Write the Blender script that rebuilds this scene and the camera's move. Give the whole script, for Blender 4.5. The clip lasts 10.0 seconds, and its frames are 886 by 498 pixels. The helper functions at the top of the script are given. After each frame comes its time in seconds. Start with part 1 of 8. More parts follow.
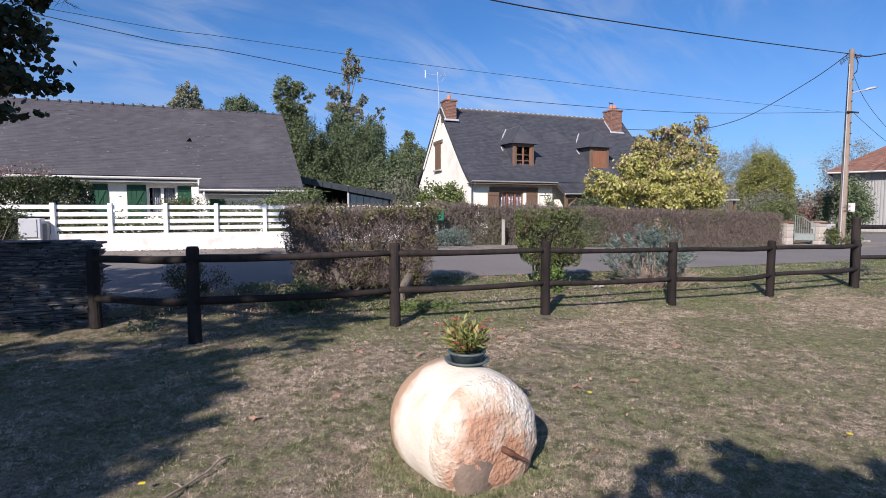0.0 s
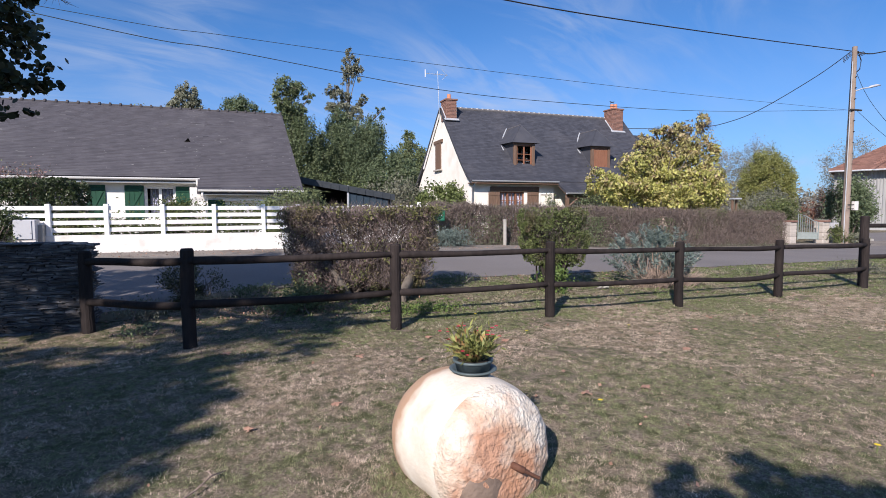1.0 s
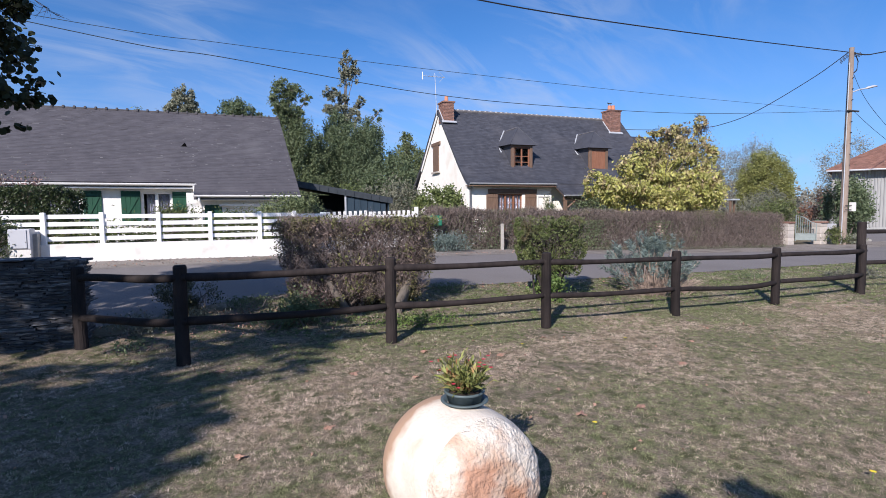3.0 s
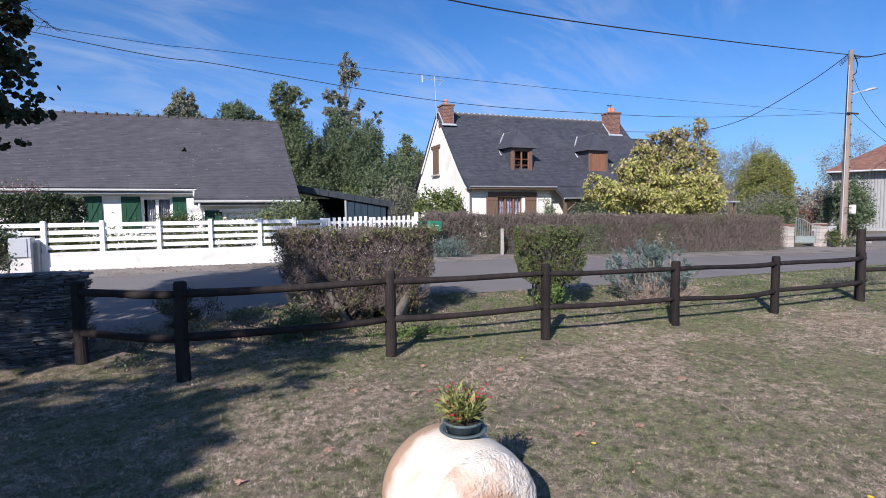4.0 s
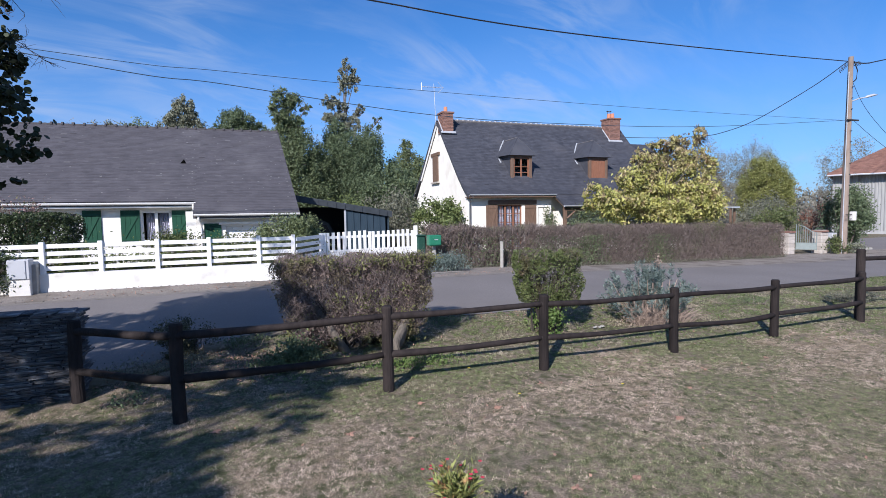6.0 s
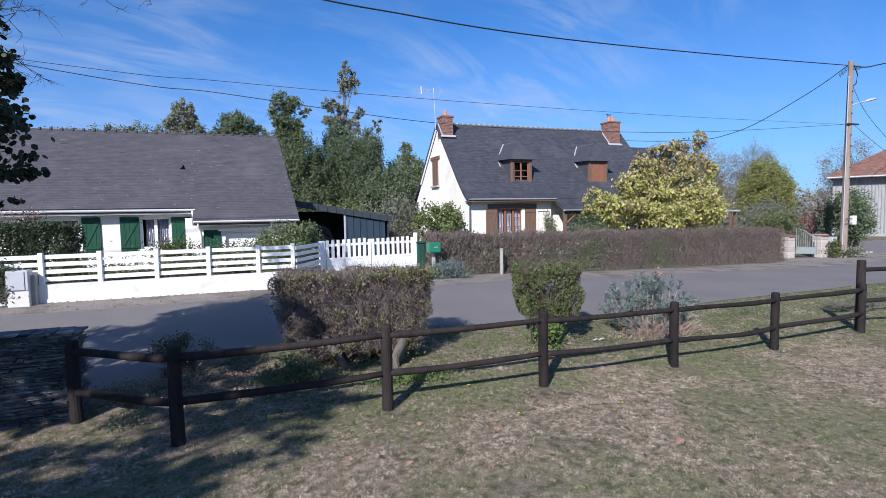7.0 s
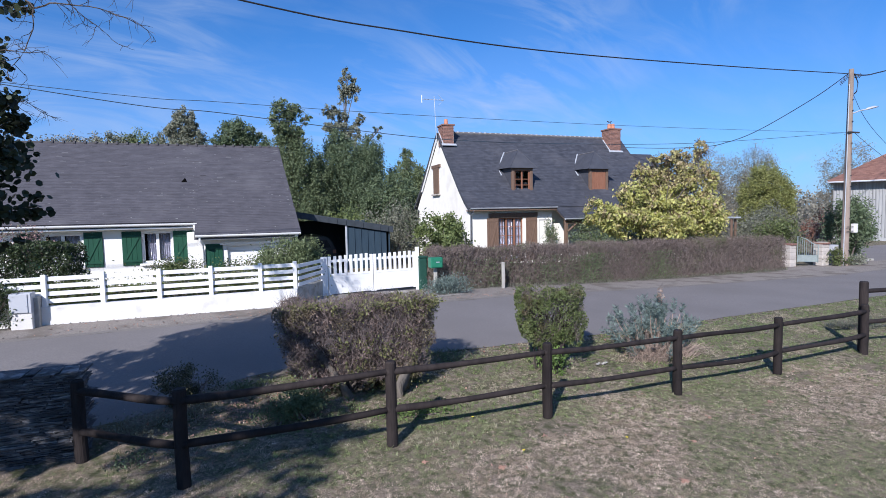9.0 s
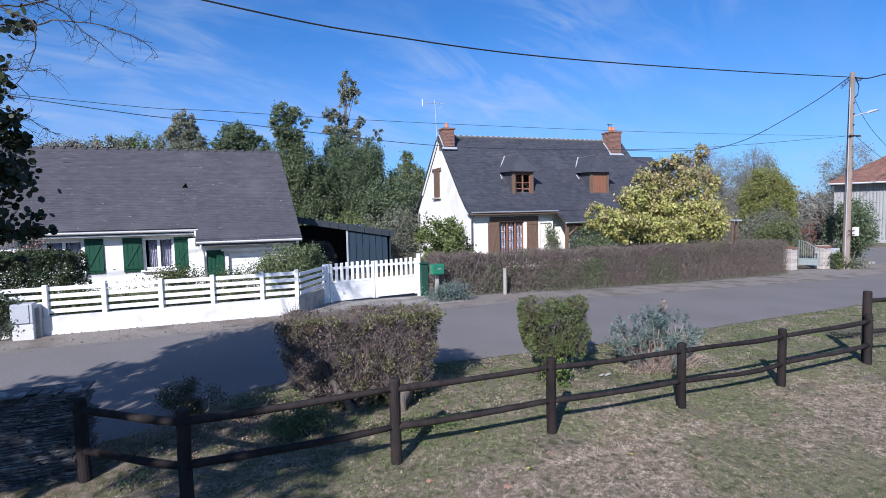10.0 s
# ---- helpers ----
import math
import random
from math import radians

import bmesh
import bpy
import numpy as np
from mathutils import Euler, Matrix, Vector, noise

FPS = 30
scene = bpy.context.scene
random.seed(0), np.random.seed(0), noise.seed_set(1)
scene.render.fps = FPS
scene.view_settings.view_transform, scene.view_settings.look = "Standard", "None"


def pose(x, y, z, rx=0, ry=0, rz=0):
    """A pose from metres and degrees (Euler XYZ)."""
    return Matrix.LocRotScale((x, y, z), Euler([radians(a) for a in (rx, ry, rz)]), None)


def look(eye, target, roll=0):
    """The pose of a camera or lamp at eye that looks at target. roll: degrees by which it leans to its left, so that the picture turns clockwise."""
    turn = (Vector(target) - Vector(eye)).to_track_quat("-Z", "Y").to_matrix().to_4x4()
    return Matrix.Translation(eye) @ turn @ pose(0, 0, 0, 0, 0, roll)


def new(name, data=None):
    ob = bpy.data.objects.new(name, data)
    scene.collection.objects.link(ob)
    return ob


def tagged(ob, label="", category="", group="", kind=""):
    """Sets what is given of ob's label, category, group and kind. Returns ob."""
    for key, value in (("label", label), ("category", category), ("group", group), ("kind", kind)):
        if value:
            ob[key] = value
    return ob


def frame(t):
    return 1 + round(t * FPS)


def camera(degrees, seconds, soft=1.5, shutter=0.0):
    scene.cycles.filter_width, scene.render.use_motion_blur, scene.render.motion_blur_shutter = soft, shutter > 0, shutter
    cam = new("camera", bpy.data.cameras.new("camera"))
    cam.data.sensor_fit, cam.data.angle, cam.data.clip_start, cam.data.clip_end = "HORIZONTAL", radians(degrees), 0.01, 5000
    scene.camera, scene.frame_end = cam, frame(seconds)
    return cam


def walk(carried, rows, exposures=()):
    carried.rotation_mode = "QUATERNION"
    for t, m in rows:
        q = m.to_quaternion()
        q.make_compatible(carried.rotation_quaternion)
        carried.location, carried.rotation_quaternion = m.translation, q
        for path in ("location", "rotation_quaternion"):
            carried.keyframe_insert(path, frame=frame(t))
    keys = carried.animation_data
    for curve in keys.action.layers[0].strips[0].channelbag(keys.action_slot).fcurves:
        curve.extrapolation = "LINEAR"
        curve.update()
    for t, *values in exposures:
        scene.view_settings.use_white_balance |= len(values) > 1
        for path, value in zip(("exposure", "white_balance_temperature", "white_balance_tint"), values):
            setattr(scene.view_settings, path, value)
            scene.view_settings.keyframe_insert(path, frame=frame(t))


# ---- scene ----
cam = camera(80.0, 10.0, 0.42)
PATH = [
    (0, (0.071, 0.017, 1.356), (0.77, 1.886, 1.217), -0.1),
    (0.5, (0.084, 0.107, 1.355), (0.783, 1.976, 1.215), -0.2),
    (1, (0.11, 0.179, 1.355), (0.808, 2.048, 1.216), -0.3),
    (1.5, (0.137, 0.23, 1.365), (0.84, 2.097, 1.225), -0.3),
    (2, (0.157, 0.247, 1.403), (0.86, 2.115, 1.262), -0.4),
    (2.5, (0.16, 0.213, 1.449), (0.862, 2.081, 1.308), -0.5),
    (4, (0.173, 0.194, 1.655), (0.874, 2.062, 1.515), -0.7),
    (4.5, (0.181, 0.193, 1.752), (0.88, 2.061, 1.611), -0.8),
    (5, (0.211, 0.189, 1.851), (0.911, 2.057, 1.71), -0.8),
    (5.5, (0.222, 0.201, 1.942), (0.921, 2.07, 1.803), -0.9),
    (7, (0.258, 0.246, 2.242), (0.956, 2.115, 2.104), -1.0),
    (7.5, (0.255, 0.256, 2.341), (0.953, 2.125, 2.204), -1.1),
    (8, (0.223, 0.28, 2.436), (0.92, 2.149, 2.3), -1.1),
    (8.5, (0.22, 0.265, 2.536), (0.917, 2.135, 2.4), -1.2),
    (9, (0.233, 0.274, 2.637), (0.93, 2.144, 2.503), -1.2),
    (9.5, (0.224, 0.301, 2.739), (0.921, 2.171, 2.604), -1.3),
    (10, (0.208, 0.321, 2.819), (0.905, 2.191, 2.686), -1.3),
]
walk(cam, [(t, look(eye, target, roll)) for t, eye, target, roll in PATH],
     [(0, 0.26, 6650, 15), (2.5, 0.26, 6420, 15), (4.5, 0.26, 6200, 14), (7, 0.26, 6000, 13), (10, 0.26, 5850, 13)])

# ---- light ----
SUN_FROM = Vector((-1.05, -1.20, 1.0)).normalized()
world = bpy.data.worlds.new("sky")
scene.world = world
world.use_nodes = True
wt = world.node_tree
wt.nodes.clear()


def wnode(kind, **kw):
    n = wt.nodes.new(kind)
    for k, v in kw.items():
        n.inputs[k].default_value = v
    return n


sky = wt.nodes.new("ShaderNodeTexSky")
sky.sky_type = "NISHITA"
sky.sun_disc = False
sky.sun_elevation = math.asin(SUN_FROM.z)
sky.sun_rotation = math.atan2(SUN_FROM.x, SUN_FROM.y)
sky.altitude = 50
sky.air_density, sky.dust_density, sky.ozone_density = 1.0, 0.35, 3.0
# thin high cirrus: streaky noise on a flat layer overhead
tc = wt.nodes.new("ShaderNodeTexCoord")
sep = wt.nodes.new("ShaderNodeSeparateXYZ")
wt.links.new(tc.outputs["Generated"], sep.inputs[0])
hgt = wt.nodes.new("ShaderNodeMath")
hgt.operation = "ADD"
hgt.inputs[1].default_value = 0.30
wt.links.new(sep.outputs["Z"], hgt.inputs[0])
flat = wt.nodes.new("ShaderNodeVectorMath")
flat.operation = "DIVIDE"
wt.links.new(tc.outputs["Generated"], flat.inputs[0])
cmb = wt.nodes.new("ShaderNodeCombineXYZ")
for k in "XYZ":
    wt.links.new(hgt.outputs[0], cmb.inputs[k])
wt.links.new(cmb.outputs[0], flat.inputs[1])
cm = wt.nodes.new("ShaderNodeMapping")
cm.inputs["Rotation"].default_value = (0, 0, radians(-20))
cm.inputs["Location"].default_value = (1.1, 0.2, 0)
wt.links.new(flat.outputs[0], cm.inputs[0])
cs = wt.nodes.new("ShaderNodeMapping")
cs.inputs["Scale"].default_value = (1.1, 3.0, 1.0)
wt.links.new(cm.outputs[0], cs.inputs[0])
cn = wnode("ShaderNodeTexNoise", Scale=1.7, Detail=10.0, Roughness=0.60, Distortion=1.3)
wt.links.new(cs.outputs[0], cn.inputs["Vector"])
cr = wt.nodes.new("ShaderNodeMapRange")
cr.inputs["From Min"].default_value, cr.inputs["From Max"].default_value = 0.40, 0.80
cr.inputs["To Min"].default_value, cr.inputs["To Max"].default_value = 0.05, 0.66
wt.links.new(cn.outputs["Fac"], cr.inputs["Value"])
# broad banks with clear sky between them
cb = wnode("ShaderNodeTexNoise", Scale=1.5, Detail=3.0, Roughness=0.5, Distortion=0.4)
wt.links.new(cm.outputs[0], cb.inputs["Vector"])
cbr = wt.nodes.new("ShaderNodeMapRange")
cbr.inputs["From Min"].default_value, cbr.inputs["From Max"].default_value = 0.36, 0.62
cbr.inputs["To Min"].default_value, cbr.inputs["To Max"].default_value = 0.18, 1.0
wt.links.new(cb.outputs["Fac"], cbr.inputs["Value"])
cover = wt.nodes.new("ShaderNodeMath")
cover.operation = "MULTIPLY"
wt.links.new(cr.outputs[0], cover.inputs[0])
wt.links.new(cbr.outputs[0], cover.inputs[1])
cmix = wt.nodes.new("ShaderNodeMix")
cmix.data_type = "RGBA"
cmix.inputs[7].default_value = (5.6, 6.4, 7.5, 1)
wt.links.new(cover.outputs[0], cmix.inputs[0])
tint = wt.nodes.new("ShaderNodeMix")
tint.data_type, tint.blend_type = "RGBA", "MULTIPLY"
tint.inputs[0].default_value = 1.0
tint.inputs[7].default_value = (0.422, 0.875, 1.33, 1)
wt.links.new(sky.outputs[0], tint.inputs[6])
wt.links.new(tint.outputs[2], cmix.inputs[6])
# pale haze low over the land
hz = wt.nodes.new("ShaderNodeMapRange")
hz.inputs["From Min"].default_value, hz.inputs["From Max"].default_value = 0.0, 0.30
hz.inputs["To Min"].default_value, hz.inputs["To Max"].default_value = 0.45, 0.0
wt.links.new(sep.outputs["Z"], hz.inputs["Value"])
hmix = wt.nodes.new("ShaderNodeMix")
hmix.data_type = "RGBA"
hmix.inputs[7].default_value = (3.75, 4.7, 8.2, 1)
wt.links.new(hz.outputs[0], hmix.inputs[0])
wt.links.new(cmix.outputs[2], hmix.inputs[6])
bg = wnode("ShaderNodeBackground", Strength=0.086)
wt.links.new(hmix.outputs[2], bg.inputs[0])
wo = wt.nodes.new("ShaderNodeOutputWorld")
wt.links.new(bg.outputs[0], wo.inputs[0])

sun_data = bpy.data.lights.new("sun", "SUN")
sun_data.energy, sun_data.angle, sun_data.color = 5.35, radians(0.6), (1.0, 0.935, 0.862)
sun = new("sun", sun_data)
sun.matrix_world = look(SUN_FROM * 60, (0, 0, 0))


# ---- materials ----
def mat(name, c1, c2, scale=8.0, rough=0.8, bump=0.3, bscale=60.0, metal=0.0, island=0.0, rand=0.0,
        c3=None, scale3=1.2, cut3=0.55, soft3=0.07, leaf=0.0, fleck=None, stretch=(1, 1, 1), spec=0.4, dist=0.01):
    """Noise between two colours at two scales, patches of a third, bump; island/rand vary the value piece by piece."""
    m = bpy.data.materials.new(name)
    m.use_nodes = True
    nt = m.node_tree
    nt.nodes.clear()
    N, Lk = nt.nodes.new, nt.links.new
    co = N("ShaderNodeTexCoord")
    mp = N("ShaderNodeMapping")
    mp.inputs["Scale"].default_value = stretch
    Lk(co.outputs["Object"], mp.inputs[0])
    n1 = N("ShaderNodeTexNoise")
    n1.inputs["Scale"].default_value, n1.inputs["Detail"].default_value = scale, 6.0
    n1.inputs["Roughness"].default_value = 0.65
    Lk(mp.outputs[0], n1.inputs["Vector"])
    r1 = N("ShaderNodeMapRange")
    r1.inputs["From Min"].default_value, r1.inputs["From Max"].default_value = 0.3, 0.7
    Lk(n1.outputs["Fac"], r1.inputs["Value"])
    mx = N("ShaderNodeMix")
    mx.data_type = "RGBA"
    mx.inputs[6].default_value, mx.inputs[7].default_value = (*c1, 1), (*c2, 1)
    Lk(r1.outputs[0], mx.inputs[0])
    col = mx.outputs[2]
    if c3:
        n3 = N("ShaderNodeTexNoise")
        n3.inputs["Scale"].default_value, n3.inputs["Detail"].default_value = scale3, 5.0
        Lk(mp.outputs[0], n3.inputs["Vector"])
        r3 = N("ShaderNodeMapRange")
        r3.inputs["From Min"].default_value, r3.inputs["From Max"].default_value = cut3 - soft3, cut3 + soft3
        Lk(n3.outputs["Fac"], r3.inputs["Value"])
        m3 = N("ShaderNodeMix")
        m3.data_type = "RGBA"
        m3.inputs[7].default_value = (*c3, 1)
        Lk(r3.outputs[0], m3.inputs[0])
        Lk(col, m3.inputs[6])
        col = m3.outputs[2]
    for amount, kind, out in ((island, "ShaderNodeNewGeometry", "Random Per Island"), (rand, "ShaderNodeObjectInfo", "Random")):
        if amount:
            g = N(kind)
            rr = N("ShaderNodeMapRange")
            rr.inputs["To Min"].default_value, rr.inputs["To Max"].default_value = 1 - amount, 1 + amount
            Lk(g.outputs[out], rr.inputs["Value"])
            hs = N("ShaderNodeHueSaturation")
            Lk(rr.outputs[0], hs.inputs["Value"])
            Lk(col, hs.inputs["Color"])
            col = hs.outputs[0]
    if fleck:
        g = N("ShaderNodeNewGeometry")
        rr = N("ShaderNodeMapRange")
        rr.inputs["From Min"].default_value, rr.inputs["From Max"].default_value = 0.988, 1.0
        Lk(g.outputs["Random Per Island"], rr.inputs["Value"])
        fm = N("ShaderNodeMix")
        fm.data_type = "RGBA"
        fm.inputs[7].default_value = (*fleck, 1)
        Lk(rr.outputs[0], fm.inputs[0])
        Lk(col, fm.inputs[6])
        col = fm.outputs[2]
    bs = N("ShaderNodeBsdfPrincipled")
    bs.inputs["Roughness"].default_value, bs.inputs["Metallic"].default_value = rough, metal
    bs.inputs["Specular IOR Level"].default_value = spec
    Lk(col, bs.inputs["Base Color"])
    if bump:
        n2 = N("ShaderNodeTexNoise")
        n2.inputs["Scale"].default_value, n2.inputs["Detail"].default_value = bscale, 4.0
        Lk(mp.outputs[0], n2.inputs["Vector"])
        bp = N("ShaderNodeBump")
        bp.inputs["Strength"].default_value, bp.inputs["Distance"].default_value = bump, dist
        Lk(n2.outputs["Fac"], bp.inputs["Height"])
        Lk(bp.outputs[0], bs.inputs["Normal"])
    out = N("ShaderNodeOutputMaterial")
    if leaf:
        tr = N("ShaderNodeBsdfTranslucent")
        Lk(col, tr.inputs[0])
        ms = N("ShaderNodeMixShader")
        ms.inputs[0].default_value = leaf
        Lk(bs.outputs[0], ms.inputs[1])
        Lk(tr.outputs[0], ms.inputs[2])
        Lk(ms.outputs[0], out.inputs[0])
    else:
        Lk(bs.outputs[0], out.inputs[0])
    return m


def rust_stained(m, centre, reach, colour):
    """Rust that has run into the stone round an iron fitting: a ragged stain about a point of the mesh."""
    nt = m.node_tree
    N, Lk = nt.nodes.new, nt.links.new
    bs = [n for n in nt.nodes if n.type == "BSDF_PRINCIPLED"][0]
    old = bs.inputs["Base Color"].links[0].from_socket
    co = N("ShaderNodeTexCoord")
    ds = N("ShaderNodeVectorMath")
    ds.operation = "DISTANCE"
    Lk(co.outputs["Object"], ds.inputs[0])
    ds.inputs[1].default_value = centre
    no = N("ShaderNodeTexNoise")
    no.inputs["Scale"].default_value, no.inputs["Detail"].default_value = 7.0, 6.0
    Lk(co.outputs["Object"], no.inputs["Vector"])
    ad = N("ShaderNodeMath")
    ad.operation = "MULTIPLY_ADD"
    ad.inputs[1].default_value = 0.8
    Lk(no.outputs["Fac"], ad.inputs[0])
    Lk(ds.outputs["Value"], ad.inputs[2])
    mr = N("ShaderNodeMapRange")
    mr.inputs["From Min"].default_value, mr.inputs["From Max"].default_value = reach + 0.30, reach + 0.08
    mr.inputs["To Max"].default_value = 0.85
    Lk(ad.outputs[0], mr.inputs["Value"])
    mx = N("ShaderNodeMix")
    mx.data_type = "RGBA"
    mx.inputs[7].default_value = (*colour, 1)
    Lk(mr.outputs[0], mx.inputs[0])
    Lk(old, mx.inputs[6])
    Lk(mx.outputs[2], bs.inputs["Base Color"])


def rim_stained(m, centre, way, start, colour):
    """Brown staining round the far rim of the drum, beyond a distance along its axis."""
    nt = m.node_tree
    N, Lk = nt.nodes.new, nt.links.new
    bs = [n for n in nt.nodes if n.type == "BSDF_PRINCIPLED"][0]
    old = bs.inputs["Base Color"].links[0].from_socket
    co = N("ShaderNodeTexCoord")
    sb = N("ShaderNodeVectorMath")
    sb.operation = "SUBTRACT"
    Lk(co.outputs["Object"], sb.inputs[0])
    sb.inputs[1].default_value = centre
    dp = N("ShaderNodeVectorMath")
    dp.operation = "DOT_PRODUCT"
    Lk(sb.outputs[0], dp.inputs[0])
    dp.inputs[1].default_value = way
    no = N("ShaderNodeTexNoise")
    no.inputs["Scale"].default_value, no.inputs["Detail"].default_value = 9.0, 7.0
    Lk(co.outputs["Object"], no.inputs["Vector"])
    ad = N("ShaderNodeMath")
    ad.operation = "MULTIPLY_ADD"
    ad.inputs[1].default_value = 0.22
    Lk(no.outputs["Fac"], ad.inputs[0])
    Lk(dp.outputs["Value"], ad.inputs[2])
    mr = N("ShaderNodeMapRange")
    mr.inputs["From Min"].default_value, mr.inputs["From Max"].default_value = start + 0.08, start + 0.15
    mr.inputs["To Max"].default_value = 0.85
    Lk(ad.outputs[0], mr.inputs["Value"])
    mx = N("ShaderNodeMix")
    mx.data_type = "RGBA"
    mx.inputs[7].default_value = (*colour, 1)
    Lk(mr.outputs[0], mx.inputs[0])
    Lk(old, mx.inputs[6])
    Lk(mx.outputs[2], bs.inputs["Base Color"])


def glass_mat(name):
    m = bpy.data.materials.new(name)
    m.use_nodes = True
    b = m.node_tree.nodes["Principled BSDF"]
    b.inputs["Base Color"].default_value = (0.9, 0.95, 0.95, 1)
    b.inputs["Roughness"].default_value = 0.02
    b.inputs["Transmission Weight"].default_value = 1.0
    b.inputs["IOR"].default_value = 1.08
    return m


M_LAWN = mat("dry_lawn", (0.046, 0.037, 0.027), (0.40, 0.325, 0.25), 60, 0.95, 0.8, 200, c3=(0.088, 0.092, 0.047), scale3=9.0, cut3=0.53, soft3=0.12, spec=0.1, dist=0.010)
M_BLADE = mat("grass_blades", (0.26, 0.194, 0.138), (0.90, 0.74, 0.60), 20, 0.85, 0, island=0.40, c3=(0.295, 0.233, 0.162), scale3=5.0, cut3=0.54, soft3=0.12, leaf=0.15, spec=0.15)
M_GREENBLADE = mat("green_grass_blades", (0.092, 0.112, 0.052), (0.37, 0.375, 0.205), 20, 0.85, 0, island=0.40, leaf=0.15, spec=0.15)
M_VERGE = mat("verge_blades", (0.105, 0.155, 0.055), (0.30, 0.335, 0.155), 9, 0.8, 0, island=0.4, leaf=0.25, spec=0.2, c3=(0.42, 0.36, 0.265), scale3=1.8, cut3=0.54)
M_ROAD = mat("asphalt", (0.166, 0.151, 0.146), (0.236, 0.215, 0.206), 30, 0.9, 0.5, 240, c3=(0.176, 0.160, 0.153), scale3=0.5, cut3=0.56, soft3=0.15, spec=0.25, dist=0.006)
M_GRAVEL = mat("gravel_shoulder", (0.175, 0.150, 0.132), (0.34, 0.305, 0.272), 40, 0.95, 0.8, 160, c3=(0.175, 0.150, 0.127), scale3=1.3, cut3=0.56, spec=0.15)
M_APRON = mat("pale_gravel", (0.24, 0.22, 0.20), (0.44, 0.41, 0.375), 45, 0.95, 0.8, 170, c3=(0.22, 0.20, 0.175), scale3=1.8, cut3=0.56, spec=0.15)
M_EARTH = mat("dry_earth", (0.115, 0.092, 0.07), (0.30, 0.25, 0.195), 26, 0.95, 0.9, 120, c3=(0.11, 0.10, 0.055), scale3=2.6, cut3=0.54, soft3=0.1, spec=0.1)
M_GRIT = mat("pale_grit", (0.17, 0.152, 0.137), (0.25, 0.228, 0.205), 30, 0.95, 0.6, 150, spec=0.15)
M_TIMBER = mat("dark_stained_timber", (0.014, 0.011, 0.011), (0.036, 0.028, 0.026), 9, 0.8, 0.7, 60, stretch=(1, 1, 0.25), rand=0.2, spec=0.2)
M_STONE = mat("pale_granite", (0.66, 0.57, 0.47), (0.76, 0.70, 0.62), 9, 0.9, 0.35, 60, c3=(0.60, 0.45, 0.33), scale3=3.1, cut3=0.64, spec=0.25, dist=0.012)
rim_stained(M_STONE, (0, 0, 0.18), (-0.216, 0.976, 0.0), 0.115, (0.38, 0.22, 0.13))
M_STONEFACE = mat("chiselled_granite", (0.62, 0.53, 0.43), (0.75, 0.69, 0.61), 18, 0.95, 0.75, 55, c3=(0.56, 0.43, 0.32), scale3=4.0, cut3=0.60, soft3=0.1, spec=0.15, dist=0.02)
rust_stained(M_STONEFACE, (0.02, -0.34, 0.10), 0.47, (0.42, 0.20, 0.115))
M_STONEDARK = mat("socket_cement", (0.15, 0.108, 0.085), (0.28, 0.21, 0.165), 8, 0.9, 0.5, 60)
M_RUST = mat("rusty_iron", (0.10, 0.045, 0.03), (0.18, 0.085, 0.055), 30, 0.8, 0.5, 120, metal=0.3)
M_POT = mat("green_plastic", (0.07, 0.098, 0.105), (0.10, 0.132, 0.14), 12, 0.5, 0.1, 60)
M_SOIL = mat("soil", (0.03, 0.022, 0.016), (0.055, 0.04, 0.03), 30, 0.95, 0.8, 90)
M_POTLEAF = mat("pot_leaves", (0.135, 0.175, 0.045), (0.36, 0.36, 0.13), 14, 0.5, 0, island=0.5, leaf=0.3, c3=(0.40, 0.20, 0.10), scale3=16, cut3=0.60)
M_REDFLOWER = mat("red_flowers", (0.50, 0.025, 0.055), (0.60, 0.10, 0.13), 12, 0.6, 0, island=0.3, leaf=0.2)
M_SLATEWALL = mat("dark_slate", (0.055, 0.054, 0.058), (0.16, 0.156, 0.162), 16, 0.7, 0.9, 70, rand=0.42, island=0.42, stretch=(1, 1, 5), c3=(0.29, 0.28, 0.275), scale3=7.0, cut3=0.58, soft3=0.05, spec=0.35)
M_WHITE = mat("white_paint", (0.80, 0.79, 0.77), (0.86, 0.85, 0.83), 5, 0.55, 0.08, 60, spec=0.4)
M_WHITEWALL = mat("white_render", (0.74, 0.72, 0.68), (0.82, 0.80, 0.76), 4, 0.9, 0.5, 90, c3=(0.63, 0.60, 0.55), scale3=3.4, cut3=0.66, soft3=0.10, spec=0.2)
M_CREAM = mat("cream_render", (0.80, 0.76, 0.68), (0.87, 0.83, 0.76), 3, 0.9, 0.4, 80, c3=(0.74, 0.69, 0.60), scale3=0.8, cut3=0.66, spec=0.2)
M_ROOFSLATE = mat("roof_slate", (0.072, 0.068, 0.076), (0.100, 0.094, 0.105), 2.5, 0.76, 0.3, 50, island=0.09, c3=(0.110, 0.104, 0.113), scale3=0.5, cut3=0.60, spec=0.28, fleck=(0.13, 0.124, 0.13))
M_LICHEN = mat("pale_lichen", (0.22, 0.215, 0.21), (0.36, 0.35, 0.34), 20, 0.95, 0)
M_ROOFSLATE_B = mat("blue_roof_slate", (0.044, 0.046, 0.057), (0.069, 0.071, 0.085), 2.5, 0.6, 0.3, 50, island=0.16, c3=(0.072, 0.072, 0.083), scale3=0.6, cut3=0.6, spec=0.4)
M_DARKRIDGE = mat("dark_ridge", (0.05, 0.046, 0.05), (0.085, 0.078, 0.082), 6, 0.85, 0.4, 60)
